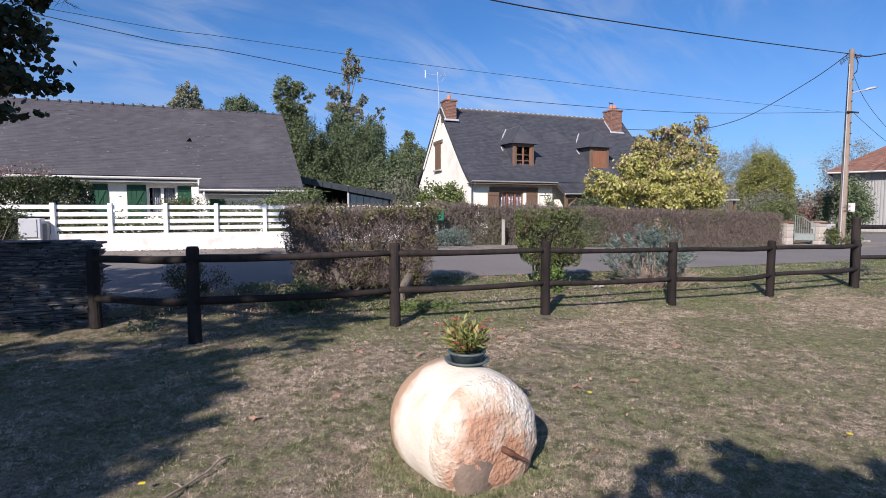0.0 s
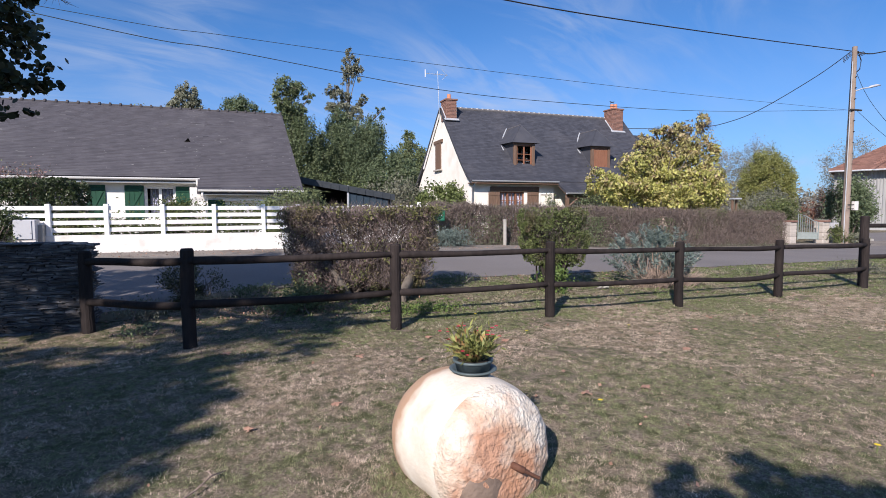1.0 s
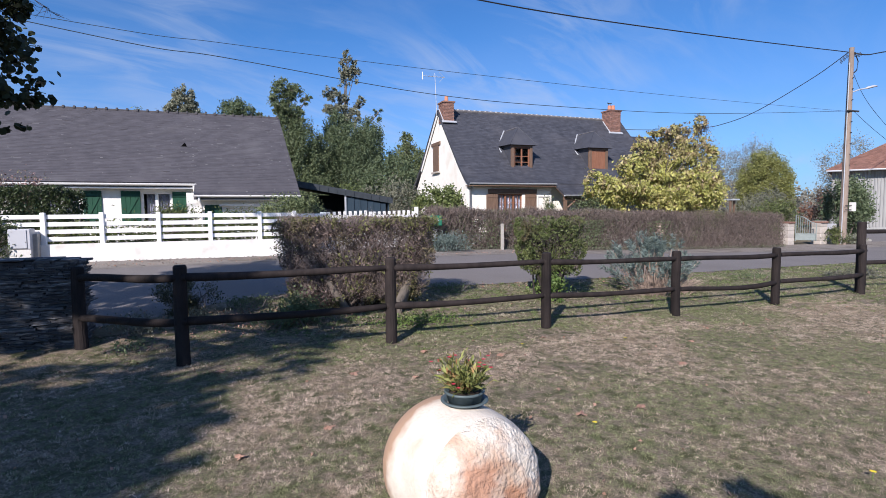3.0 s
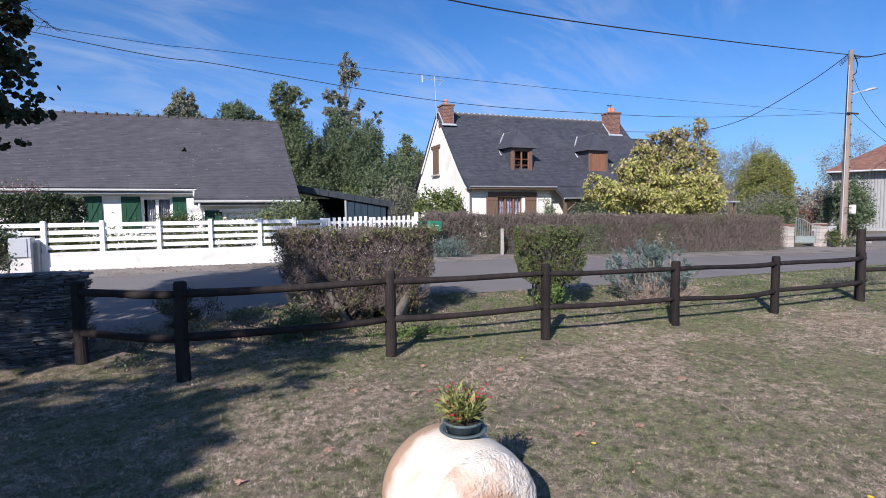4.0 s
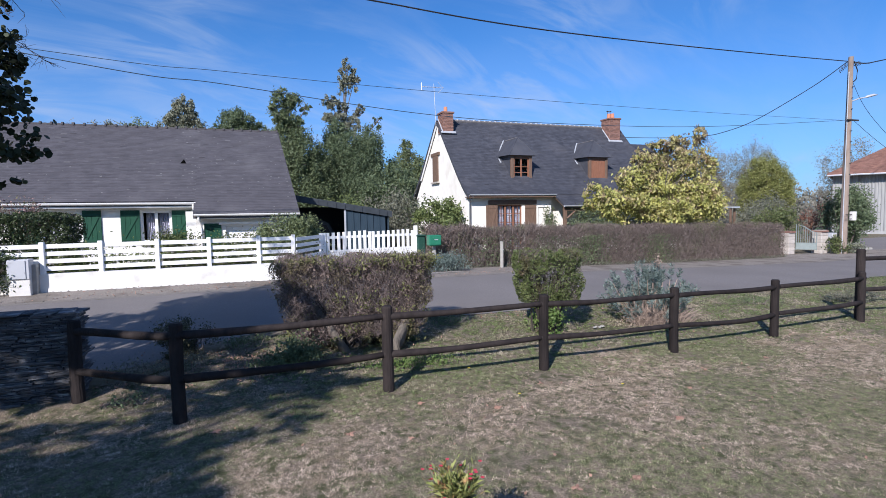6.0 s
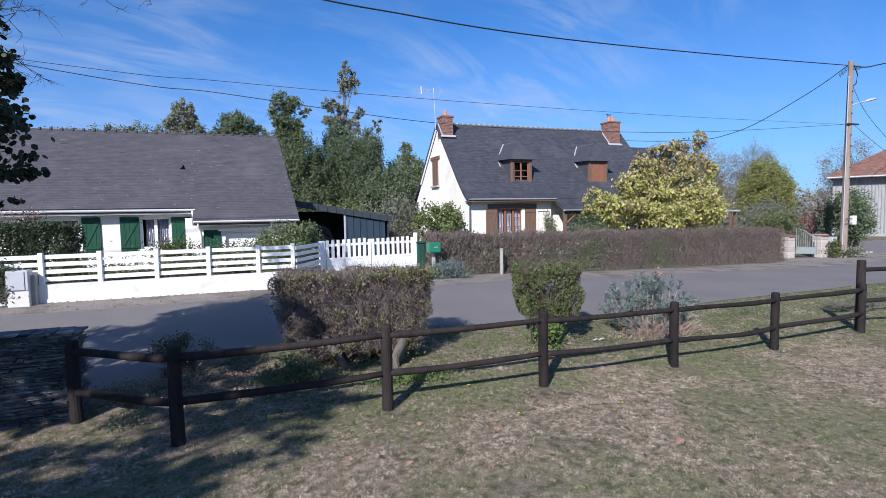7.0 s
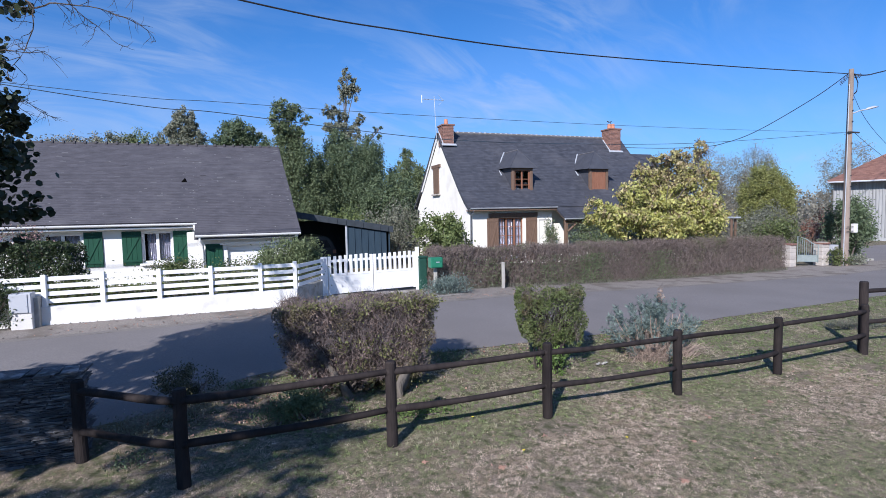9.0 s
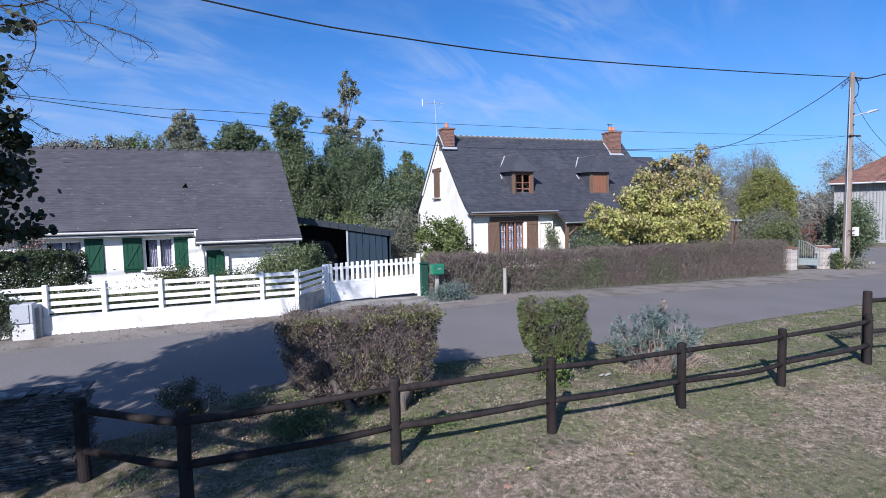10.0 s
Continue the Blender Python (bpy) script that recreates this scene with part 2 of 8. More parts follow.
M_VOID = mat("vent_shade", (0.004, 0.004, 0.004), (0.006, 0.006, 0.006), 3, 1.0, 0, spec=0.0)
M_RIDGE = mat("ridge_tiles", (0.105, 0.10, 0.105), (0.17, 0.162, 0.165), 6, 0.85, 0.5, 60)
M_ZINC = mat("zinc", (0.42, 0.44, 0.47), (0.52, 0.54, 0.57), 6, 0.5, 0.1, 40, metal=0.2)
M_GREENPAINT = mat("green_paint", (0.006, 0.050, 0.027), (0.010, 0.068, 0.036), 5, 0.5, 0.15, 40, stretch=(1, 1, 0.3))
M_BROWNWOOD = mat("brown_wood", (0.12, 0.075, 0.05), (0.19, 0.12, 0.085), 10, 0.65, 0.3, 60, stretch=(3, 3, 0.4))
M_REDWOOD = mat("reddish_wood", (0.20, 0.085, 0.05), (0.28, 0.13, 0.075), 10, 0.55, 0.2, 60, stretch=(3, 3, 0.4))
M_BRICK = mat("chimney_brick", (0.20, 0.105, 0.082), (0.28, 0.155, 0.12), 12, 0.9, 0.6, 60, rand=0.2)
M_MORTAR = mat("mortar", (0.38, 0.34, 0.30), (0.46, 0.42, 0.37), 20, 0.95, 0.4, 80)
M_RIDGEMORTAR = mat("ridge_mortar", (0.42, 0.41, 0.40), (0.58, 0.57, 0.55), 20, 0.95, 0.4, 80)
M_CLAY = mat("clay_pot", (0.42, 0.17, 0.10), (0.50, 0.22, 0.13), 12, 0.8, 0.3, 60)
M_GLASS = glass_mat("window_glass")
# Near-black stands in for unlit rooms; also colours wheels, cowl and crossarm.
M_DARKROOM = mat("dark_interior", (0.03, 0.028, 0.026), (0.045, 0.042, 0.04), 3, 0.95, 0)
M_CURTAIN = mat("pale_curtain", (0.27, 0.255, 0.33), (0.36, 0.345, 0.42), 20, 0.9, 0.3, 60, stretch=(6, 6, 0.2))
M_SHED = mat("blue_green_metal", (0.024, 0.042, 0.060), (0.034, 0.056, 0.078), 4, 0.5, 0.1, 30, stretch=(1, 1, 0.3))
M_SHEDROOF = mat("dark_sheet_roof", (0.028, 0.035, 0.042), (0.045, 0.053, 0.062), 5, 0.6, 0.2, 30)
M_CONCRETE = mat("concrete", (0.34, 0.32, 0.29), (0.43, 0.41, 0.37), 9, 0.9, 0.5, 80, c3=(0.26, 0.24, 0.20), scale3=3, cut3=0.6)
M_PLINTH = mat("render_plinth", (0.60, 0.57, 0.54), (0.70, 0.68, 0.65), 7, 0.9, 0.4, 80)
M_GREYBOX = mat("grey_plastic", (0.42, 0.43, 0.46), (0.47, 0.48, 0.51), 4, 0.5, 0.05, 60)
M_GREENBOX = mat("mailbox_green", (0.02, 0.15, 0.085), (0.03, 0.19, 0.11), 6, 0.4, 0.05, 60)
M_DARKGREENNET = mat("dark_green_panel", (0.010, 0.05, 0.035), (0.018, 0.07, 0.05), 15, 0.6, 0.2, 60)
M_GATEPAINT = mat("grey_green_paint", (0.19, 0.225, 0.215), (0.25, 0.285, 0.275), 8, 0.5, 0.1, 60)
M_BLACKWIRE = mat("black_cable", (0.015, 0.015, 0.018), (0.03, 0.03, 0.033), 9, 0.5, 0)
M_PALEWIRE = mat("weathered_cable", (0.03, 0.05, 0.07), (0.05, 0.07, 0.09), 9, 0.5, 0)
M_TILE = mat("terracotta_tiles", (0.17, 0.085, 0.066), (0.25, 0.135, 0.105), 3, 0.85, 0.4, 50, island=0.2)
M_CLAD = mat("grey_cladding", (0.26, 0.26, 0.255), (0.36, 0.36, 0.355), 3, 0.7, 0.2, 40, stretch=(2, 2, 0.2), island=0.18)
M_BARK = mat("bark", (0.10, 0.085, 0.07), (0.18, 0.155, 0.13), 14, 0.95, 0.9, 50, stretch=(1, 1, 0.3))
M_DARKTWIG = mat("dark_twigs", (0.045, 0.036, 0.032), (0.085, 0.07, 0.06), 9, 0.9, 0, island=0.4)
M_SHRUBTWIG = mat("shrub_twigs", (0.085, 0.066, 0.062), (0.235, 0.185, 0.172), 6, 0.9, 0, island=0.5)
M_TWIG = mat("brown_twigs", (0.135, 0.105, 0.095), (0.225, 0.18, 0.16), 9, 0.9, 0, island=0.4)
M_DRYTWIG = mat("pale_dry_stems", (0.24, 0.18, 0.145), (0.38, 0.295, 0.24), 9, 0.9, 0, island=0.4)


def leafmat(name, c1, c2, island=0.4, c3=None, leaf=0.25, rough=0.55, scale=1.6, cut3=0.55, scale3=0.7):
    return mat(name, c1, c2, scale, rough, 0, island=island, leaf=leaf, c3=c3, cut3=cut3, scale3=scale3, spec=0.35)


M_LF_DARK = leafmat("dark_leaves", (0.098, 0.138, 0.072), (0.165, 0.205, 0.112), 0.3)
M_LF_MID = leafmat("green_leaves", (0.108, 0.145, 0.068), (0.175, 0.21, 0.11), 0.3)
M_LF_OLD = leafmat("late_summer_leaves", (0.135, 0.175, 0.075), (0.205, 0.235, 0.12), 0.3)
M_LF_GREY = leafmat("grey_green_leaves", (0.15, 0.158, 0.112), (0.215, 0.212, 0.16))
M_LF_PALE = leafmat("pale_thin_leaves", (0.205, 0.20, 0.155), (0.285, 0.262, 0.212))
M_LF_YELLOW = leafmat("yellow_leaves", (0.55, 0.51, 0.17), (0.36, 0.39, 0.12), 0.4, c3=(0.42, 0.33, 0.18), cut3=0.58, scale3=2.6, scale=3.5, leaf=0.35)
M_LF_BROWNING = leafmat("browning_leaves", (0.50, 0.43, 0.22), (0.38, 0.36, 0.15), 0.45, c3=(0.38, 0.285, 0.19), cut3=0.54, scale3=2.6, scale=3.5, leaf=0.3)
M_LF_TALL = leafmat("autumn_tree_leaves", (0.185, 0.20, 0.14), (0.275, 0.275, 0.20), 0.35)
M_LF_HEDGE = leafmat("brown_hedge_leaves", (0.13, 0.098, 0.085), (0.20, 0.16, 0.135), c3=(0.11, 0.125, 0.055), cut3=0.57, scale3=1.1)
M_LF_CLIP = leafmat("brown_shrub_leaves", (0.105, 0.076, 0.068), (0.25, 0.19, 0.165), 0.6, c3=(0.15, 0.13, 0.07), cut3=0.55, scale3=2.0, scale=5)
M_LF_OLIVE = leafmat("olive_shrub_leaves", (0.10, 0.112, 0.042), (0.225, 0.222, 0.095), 0.55, scale=6)
M_LF_SMALL = leafmat("small_shrub_leaves", (0.062, 0.064, 0.034), (0.14, 0.13, 0.072), 0.5, scale=6)
M_LF_FIG = leafmat("broad_light_leaves", (0.115, 0.155, 0.055), (0.20, 0.235, 0.085))
M_LF_BUSH = leafmat("shrub_leaves", (0.078, 0.107, 0.036), (0.172, 0.20, 0.076), 0.4, scale=4, c3=(0.13, 0.105, 0.06), cut3=0.62, scale3=2.5)
M_LF_BLUE = leafmat("blue_grey_leaves", (0.125, 0.17, 0.15), (0.22, 0.27, 0.245))
M_LF_LAUREL = leafmat("laurel_leaves", (0.042, 0.062, 0.026), (0.075, 0.098, 0.042), rough=0.4)
M_LF_CONE = leafmat("conifer_foliage", (0.19, 0.21, 0.06), (0.28, 0.275, 0.10))
M_LF_RED = leafmat("red_leaves", (0.19, 0.075, 0.06), (0.25, 0.15, 0.10))
M_LF_PINK = leafmat("pinkish_leaves", (0.30, 0.17, 0.165), (0.40, 0.27, 0.25), c3=(0.14, 0.16, 0.08), cut3=0.55, scale3=6)
M_LF_SHADE = leafmat("shade_tree_leaves", (0.028, 0.042, 0.02), (0.05, 0.062, 0.03), leaf=0.12)
M_LF_FALLEN = leafmat("fallen_leaves", (0.28, 0.15, 0.105), (0.43, 0.27, 0.20), leaf=0.1, scale=9)
M_LF_IVY = leafmat("ivy_leaves", (0.10, 0.165, 0.04), (0.17, 0.24, 0.07))


# ---- mesh helpers ----
class Geo:
    """Gathers vertices and faces of one mesh, in world metres."""

    def __init__(self):
        self.v, self.f = [], []

    def add(self, verts, faces):
        n = len(self.v)
        self.v.extend([tuple(p) for p in verts])
        self.f.extend([tuple(i + n for i in q) for q in faces])
        return self

    def box(self, cx, cy, cz, sx, sy, sz, b=0.006, m=None):
        """A box by centre and size with chamfered edges; m turns it about its centre."""
        hx, hy, hz = sx / 2, sy / 2, sz / 2
        b = min(b, hx * 0.45, hy * 0.45, hz * 0.45)
        vs, ix = [], {}
        for s in ((a, c, d) for a in (-1, 1) for c in (-1, 1) for d in (-1, 1)):
            for k in range(3):
                ix[s, k] = len(vs)
                vs.append(tuple(s[j] * ((hx, hy, hz)[j] - (0 if j == k else b)) for j in range(3)))
        fs = []
        for k in range(3):
            u, w = [j for j in range(3) if j != k]
            for sg in (-1, 1):
                q = []
                for a, c in ((-1, -1), (1, -1), (1, 1), (-1, 1)):
                    s = [0, 0, 0]
                    s[k], s[u], s[w] = sg, a, c
                    q.append(ix[tuple(s), k])
                fs.append(q)
            for a in (-1, 1):
                for c in (-1, 1):
                    s0, s1 = [0, 0, 0], [0, 0, 0]
                    s0[u], s0[w], s0[k] = a, c, -1
                    s1[u], s1[w], s1[k] = a, c, 1
                    fs.append([ix[tuple(s0), u], ix[tuple(s1), u], ix[tuple(s1), w], ix[tuple(s0), w]])
        for s in {t[0] for t in ix}:
            fs.append([ix[s, 0], ix[s, 1], ix[s, 2]])
        vec = [Vector(p) for p in vs]
        out = []
        for q in fs:
            c = sum((vec[i] for i in q), Vector()) / len(q)
            n = (vec[q[1]] - vec[q[0]]).cross(vec[q[2]] - vec[q[0]])
            out.append(q if n.dot(c) > 0 else q[::-1])
        if m:
            vec = [m @ p for p in vec]
        return self.add([(p.x + cx, p.y + cy, p.z + cz) for p in vec], out)

    def tube(self, pts, radii, n=8, caps=True, flat=1.0):
        pts = [Vector(p) for p in pts]
        rings = []
        for i, p in enumerate(pts):
            d = (pts[min(i + 1, len(pts) - 1)] - pts[max(i - 1, 0)]).normalized()
            ref = Vector((0, 0, 1)) if abs(d.z) < 0.9 else Vector((1, 0, 0))
            a = d.cross(ref).normalized()
            b = a.cross(d)
            r = radii[i] if hasattr(radii, "__len__") else radii
            rings.append([p + (a * math.cos(2 * math.pi * k / n) + b * math.sin(2 * math.pi * k / n) * flat) * r for k in range(n)])
        fs = [(i * n + k, i * n + (k + 1) % n, (i + 1) * n + (k + 1) % n, (i + 1) * n + k) for i in range(len(pts) - 1) for k in range(n)]
        if caps:
            fs += [tuple(range(n))[::-1], tuple((len(pts) - 1) * n + k for k in range(n))]
        return self.add([p for r in rings for p in r], fs)

    def prism(self, poly, a, b):
        """Extrudes a planar polygon (list of 3D points) by the vector from a to b."""
        d = Vector(b) - Vector(a)
        n = len(poly)
        p0 = [Vector(p) for p in poly]
        fs = [tuple(range(n)), tuple(range(2 * n - 1, n - 1, -1))]
        fs += [(i, i + n, (i + 1) % n + n, (i + 1) % n) for i in range(n)]
        return self.add(p0 + [p + d for p in p0], fs)


ORIGIN = {}


def thing(name, at, label, category, group="", kind=""):
    e = new(name)
    e.location = at
    e.empty_display_size = 0.2
    ORIGIN[e.name] = Vector(at)
    return tagged(e, label, category, group, kind)


def mesh_of(geo, at, material, smooth=False):
    me = bpy.data.meshes.new("mesh")
    v = np.asarray(geo.v, dtype=float) - np.asarray(at, dtype=float)
    me.from_pydata(v.tolist(), [], geo.f)
    me.materials.append(material)
    if smooth:
        me.polygons.foreach_set("use_smooth", [True] * len(me.polygons))
    me.update()
    return me


def part(name, geo, material, parent, label="", smooth=False, kind=""):
    """One mesh under a thing or under a part."""
    at = ORIGIN[parent.name]
    ob = new(name, mesh_of(geo, at, material, smooth))
    ob.parent = parent
    ORIGIN[ob.name] = at
    return tagged(ob, label, "", "", kind)


def single(name, geo, at, material, label, category, group="", kind="", smooth=False):
    """A thing that is one mesh."""
    ob = new(name, mesh_of(geo, at, material, smooth))
    ob.location = at
    ORIGIN[ob.name] = Vector(at)
    return tagged(ob, label, category, group, kind)


def leaves(pts, size, rng, aspect=0.55, up=0.3, fold=0.25, vary=0.35, rounded=False):
    """Folded leaves at the points, pointed or rounded: arrays of vertices and faces."""
    n = len(pts)
    d = rng.normal(size=(n, 3))
    d[:, 2] += up
    d /= np.linalg.norm(d, axis=1)[:, None] + 1e-9
    r = rng.normal(size=(n, 3))
    s = np.cross(d, r)
    s /= np.linalg.norm(s, axis=1)[:, None] + 1e-9
    w = np.cross(d, s)
    L = (size * (1 + vary * rng.uniform(-1, 1, n)))[:, None]
    a = pts - d * L * 0.5
    b = pts + s * L * aspect * 0.5 + w * L * fold * 0.5
    c = pts + d * L * 0.5
    e = pts - s * L * aspect * 0.5 + w * L * fold * 0.5
    if rounded:
        ring = [a, pts + (s * aspect * 0.46 - d * 0.28) * L, pts + (s * aspect * 0.46 + d * 0.24) * L + w * L * fold * 0.3, c,
                pts + (-s * aspect * 0.46 + d * 0.24) * L + w * L * fold * 0.3, pts + (-s * aspect * 0.46 - d * 0.28) * L]
        v = np.stack(ring, 1).reshape(-1, 3)
        i = np.arange(n) * 6
        return v, np.concatenate([np.stack([i, i + k, i + k + 1], 1) for k in (1, 2, 3, 4)])
    v = np.stack([a, b, c, e], 1).reshape(-1, 3)
    i = np.arange(n)[:, None] * 4
    return v, np.concatenate([np.stack([i[:, 0], i[:, 0] + 1, i[:, 0] + 2], 1), np.stack([i[:, 0], i[:, 0] + 2, i[:, 0] + 3], 1)])


def chips(pts, size, rng, aspect=0.7, vary=0.4):
    """Small three-cornered leaves for foliage that stays far off."""
    n = len(pts)
    d = rng.normal(size=(n, 3))
    d /= np.linalg.norm(d, axis=1)[:, None] + 1e-9
    s = np.cross(d, rng.normal(size=(n, 3)))
    s /= np.linalg.norm(s, axis=1)[:, None] + 1e-9
    L = (size * (1 + vary * rng.uniform(-1, 1, n)))[:, None]
    v = np.stack([pts - d * L * 0.5 + s * L * aspect * 0.5, pts - d * L * 0.5 - s * L * aspect * 0.5, pts + d * L * 0.6], 1).reshape(-1, 3)
    i = np.arange(n) * 3
    return v, np.stack([i, i + 1, i + 2], 1)


def blades(pts, length, width, rng, up=0.8):
    """Thin flat tapering twigs starting at the points, for hedges that stay far off."""
    n = len(pts)
    d = rng.normal(size=(n, 3))
    d[:, 2] = np.abs(d[:, 2]) + up
    d /= np.linalg.norm(d, axis=1)[:, None]
    s = np.cross(d, rng.normal(size=(n, 3)))
    s /= np.linalg.norm(s, axis=1)[:, None]
    L = length * rng.uniform(0.5, 1.3, n)[:, None]
    v = np.stack([pts - s * width, pts + s * width, pts + d * L], 1).reshape(-1, 3)
    i = np.arange(n) * 3
    return v, np.stack([i, i + 1, i + 2], 1)


def array_mesh(v, f, at, material):
    me = bpy.data.meshes.new("mesh")
    v = np.asarray(v, dtype=np.float32) - np.asarray(at, dtype=np.float32)
    k = f.shape[1]
    me.vertices.add(len(v))
    me.vertices.foreach_set("co", v.ravel())
    me.loops.add(f.size)
    me.loops.foreach_set("vertex_index", f.ravel().astype(np.int32))
    me.polygons.add(len(f))
    me.polygons.foreach_set("loop_start", np.arange(0, f.size, k, dtype=np.int32))
    me.materials.append(material)
    me.update(calc_edges=True)
    return me


def array_part(name, v, f, material, parent, label="", kind=""):
    at = ORIGIN[parent.name]
    ob = new(name, array_mesh(v, f, at, material))
    ob.parent = parent
    ORIGIN[ob.name] = at
    return tagged(ob, label, "", "", kind)


def lumpy(center, radii, n, rng, lumps=40, spread=0.22, fill=0.35, flat_top=None):
    """Points in uneven clumps that fill an ellipsoid: most clumps near its skin, some inside."""
    u = rng.normal(size=(lumps, 3))
    u /= np.linalg.norm(u, axis=1)[:, None]
    u *= np.where(rng.uniform(size=lumps) < fill, rng.uniform(0.2, 0.7, lumps), rng.uniform(0.72, 1.0, lumps))[:, None]
    weight = rng.uniform(0.5, 1.5, lumps)
    k = rng.choice(lumps, n, p=weight / weight.sum())
    p = u[k] + rng.normal(size=(n, 3)) * spread * rng.uniform(0.6, 1.2, lumps)[k][:, None]
    return np.asarray(center) + p * np.asarray(radii)


def boxy(lo, hi, n, rng, skin=0.8, depth=0.16, wob=0.06):
    """Points of a clipped hedge block: most of them near its faces."""
    lo, hi = np.asarray(lo, float), np.asarray(hi, float)
    p = rng.uniform(size=(n, 3)) * (hi - lo) + lo
    area = np.array([(hi - lo)[1] * (hi - lo)[2], (hi - lo)[0] * (hi - lo)[2], (hi - lo)[0] * (hi - lo)[1]])
    face = rng.choice(3, n, p=area / area.sum())
    on = rng.uniform(size=n) < skin
    side = rng.uniform(size=n) < 0.5
    inset = np.abs(rng.normal(size=n)) * depth
    for k in range(3):
        s = on & (face == k)
        p[s, k] = np.where(side[s], lo[k] + inset[s], hi[k] - inset[s])
    wave = np.sin(p[:, [1, 2, 0]] * 5.1 + 1.3) * np.sin(p[:, [2, 0, 1]] * 3.7) * wob
    return p + wave + rng.normal(size=(n, 3)) * 0.02


def twigs(pts, length, width, rng, up=0.8):
    """Thin three-sided twigs starting at the points."""
    n = len(pts)
    d = rng.normal(size=(n, 3))
    d[:, 2] = np.abs(d[:, 2]) + up
    d /= np.linalg.norm(d, axis=1)[:, None]
    L = length * rng.uniform(0.5, 1.3, n)[:, None]
    s = np.cross(d, rng.normal(size=(n, 3)))
    s /= np.linalg.norm(s, axis=1)[:, None]
    t = np.cross(d, s)
    a, b, c = pts + s * width, pts - s * width * 0.5 + t * width * 0.87, pts - s * width * 0.5 - t * width * 0.87
    v = np.stack([a, b, c, pts + d * L], 1).reshape(-1, 3)
    i = (np.arange(n) * 4)[:, None]
    f = np.concatenate([np.concatenate([i, i + 1, i + 3], 1), np.concatenate([i + 1, i + 2, i + 3], 1), np.concatenate([i + 2, i, i + 3], 1)])
    return v, f


# ---- ground levels ----
def ground_z(x, y):
    """Lawn, rising gently to the street, which falls away along the street."""
    x, y = np.asarray(x, float), np.asarray(y, float)
    low = 0.04 - 0.009 * np.clip(x, -15, 25)
    high = np.interp(x, [-40, -4, 1.3, 5, 7.5, 11, 15.5, 22, 60], [0.6, 0.54, 0.49, 0.38, 0.33, 0.14, -0.03, -0.22, -0.3])
    far = np.where(x > 2, 13.2 + 0.11 * (x - 2), 13.2 + 0.05 * (x - 2))
    k = np.clip((y - 6.3) / (np.maximum(far, 8) - 6.3), 0, 1)
    d = np.clip((y - 30) / 60, 0, 1)
    return (low * (1 - k) + high * k) * (1 - d) - 0.3 * d


def gz(x, y):
    return float(ground_z(x, y))


# ---- ground, street ----
def grid_axis(*runs):
    out = []
    for a, b, n in runs:
        out += list(np.linspace(a, b, n, endpoint=False))
    return np.array(out + [runs[-1][1]])


gx = grid_axis((-1500, -60, 12), (-60, -7, 22), (-7, 13, 130), (13, 40, 60), (40, 120, 20), (120, 1800, 12))
gy = grid_axis((-1200, -30, 8), (-30, -3, 14), (-3, 16, 140), (16, 40, 40), (40, 130, 24), (130, 2000, 12))
X, Yg = np.meshgrid(gx, gy, indexing="ij")
bumps = np.vectorize(lambda x, y: noise.noise(Vector((x * 0.9, y * 0.9, 0))) * 0.014)
near = (X > -7) & (X < 13) & (Yg > -3) & (Yg < 9)
Zg = ground_z(X, Yg)
Zg[near] += bumps(X[near], Yg[near])
nx, ny = len(gx), len(gy)
ii, jj = np.meshgrid(np.arange(nx - 1), np.arange(ny - 1), indexing="ij")
q = (ii * ny + jj).ravel()
gf = np.stack([q, q + ny, q + ny + 1, q + 1], 1)
ground = new("ground", array_mesh(np.stack([X, Yg, Zg], -1).reshape(-1, 3), gf, (0, 0, 0), M_LAWN))
tagged(ground, "dry mown lawn with worn brown patches and fallen leaves", "lawn", "", "structure")


def strip(name, near_line, far_line, lift, material, label, category):
    """A ribbon that follows the ground between two lines of plan points."""
    xs = np.arange(max(near_line[0][0], far_line[0][0]), min(near_line[-1][0], far_line[-1][0]) + 0.01, 0.4)
    a = np.interp(xs, [p[0] for p in near_line], [p[1] for p in near_line])
    b = np.interp(xs, [p[0] for p in far_line], [p[1] for p in far_line])
    edge = np.array([noise.noise(Vector((x * 1.7, 5, 0))) * 0.06 + noise.noise(Vector((x * 6, 9, 0))) * 0.025 for x in xs])
    k = np.linspace(0, 1, 13)
    Y2 = (a + edge)[:, None] * (1 - k) + (b + edge[::-1] * 0.6)[:, None] * k
    X2 = np.repeat(xs[:, None], 13, 1)
    v = np.stack([X2, Y2, ground_z(X2, Y2) + lift], -1).reshape(-1, 3)
    i2, j2 = np.meshgrid(np.arange(len(xs) - 1), np.arange(12), indexing="ij")
    q2 = (i2 * 13 + j2).ravel()
    ob = new(name, array_mesh(v, np.stack([q2, q2 + 13, q2 + 14, q2 + 1], 1), (0, 0, 0), material))
    return tagged(ob, label, category, "", "structure")


NEAR_EDGE = [(-40, 7.4), (-1.3, 7.55), (-0.7, 8.0), (-0.2, 8.5), (0.6, 8.85), (4.1, 9.0), (7.3, 9.1), (12.3, 9.75), (17.1, 10.3), (30, 11.7), (60, 15.5), (120, 23)]
ASPHALT_FAR = [(-40, 9.9), (-4, 11.85), (-1.3, 12.12), (4.5, 12.85), (8.8, 13.35), (16.4, 14.2), (23.5, 14.7), (30, 15.4), (60, 19.5), (120, 27)]
GRIT_FAR = [(x, y + 0.16) for x, y in ASPHALT_FAR]
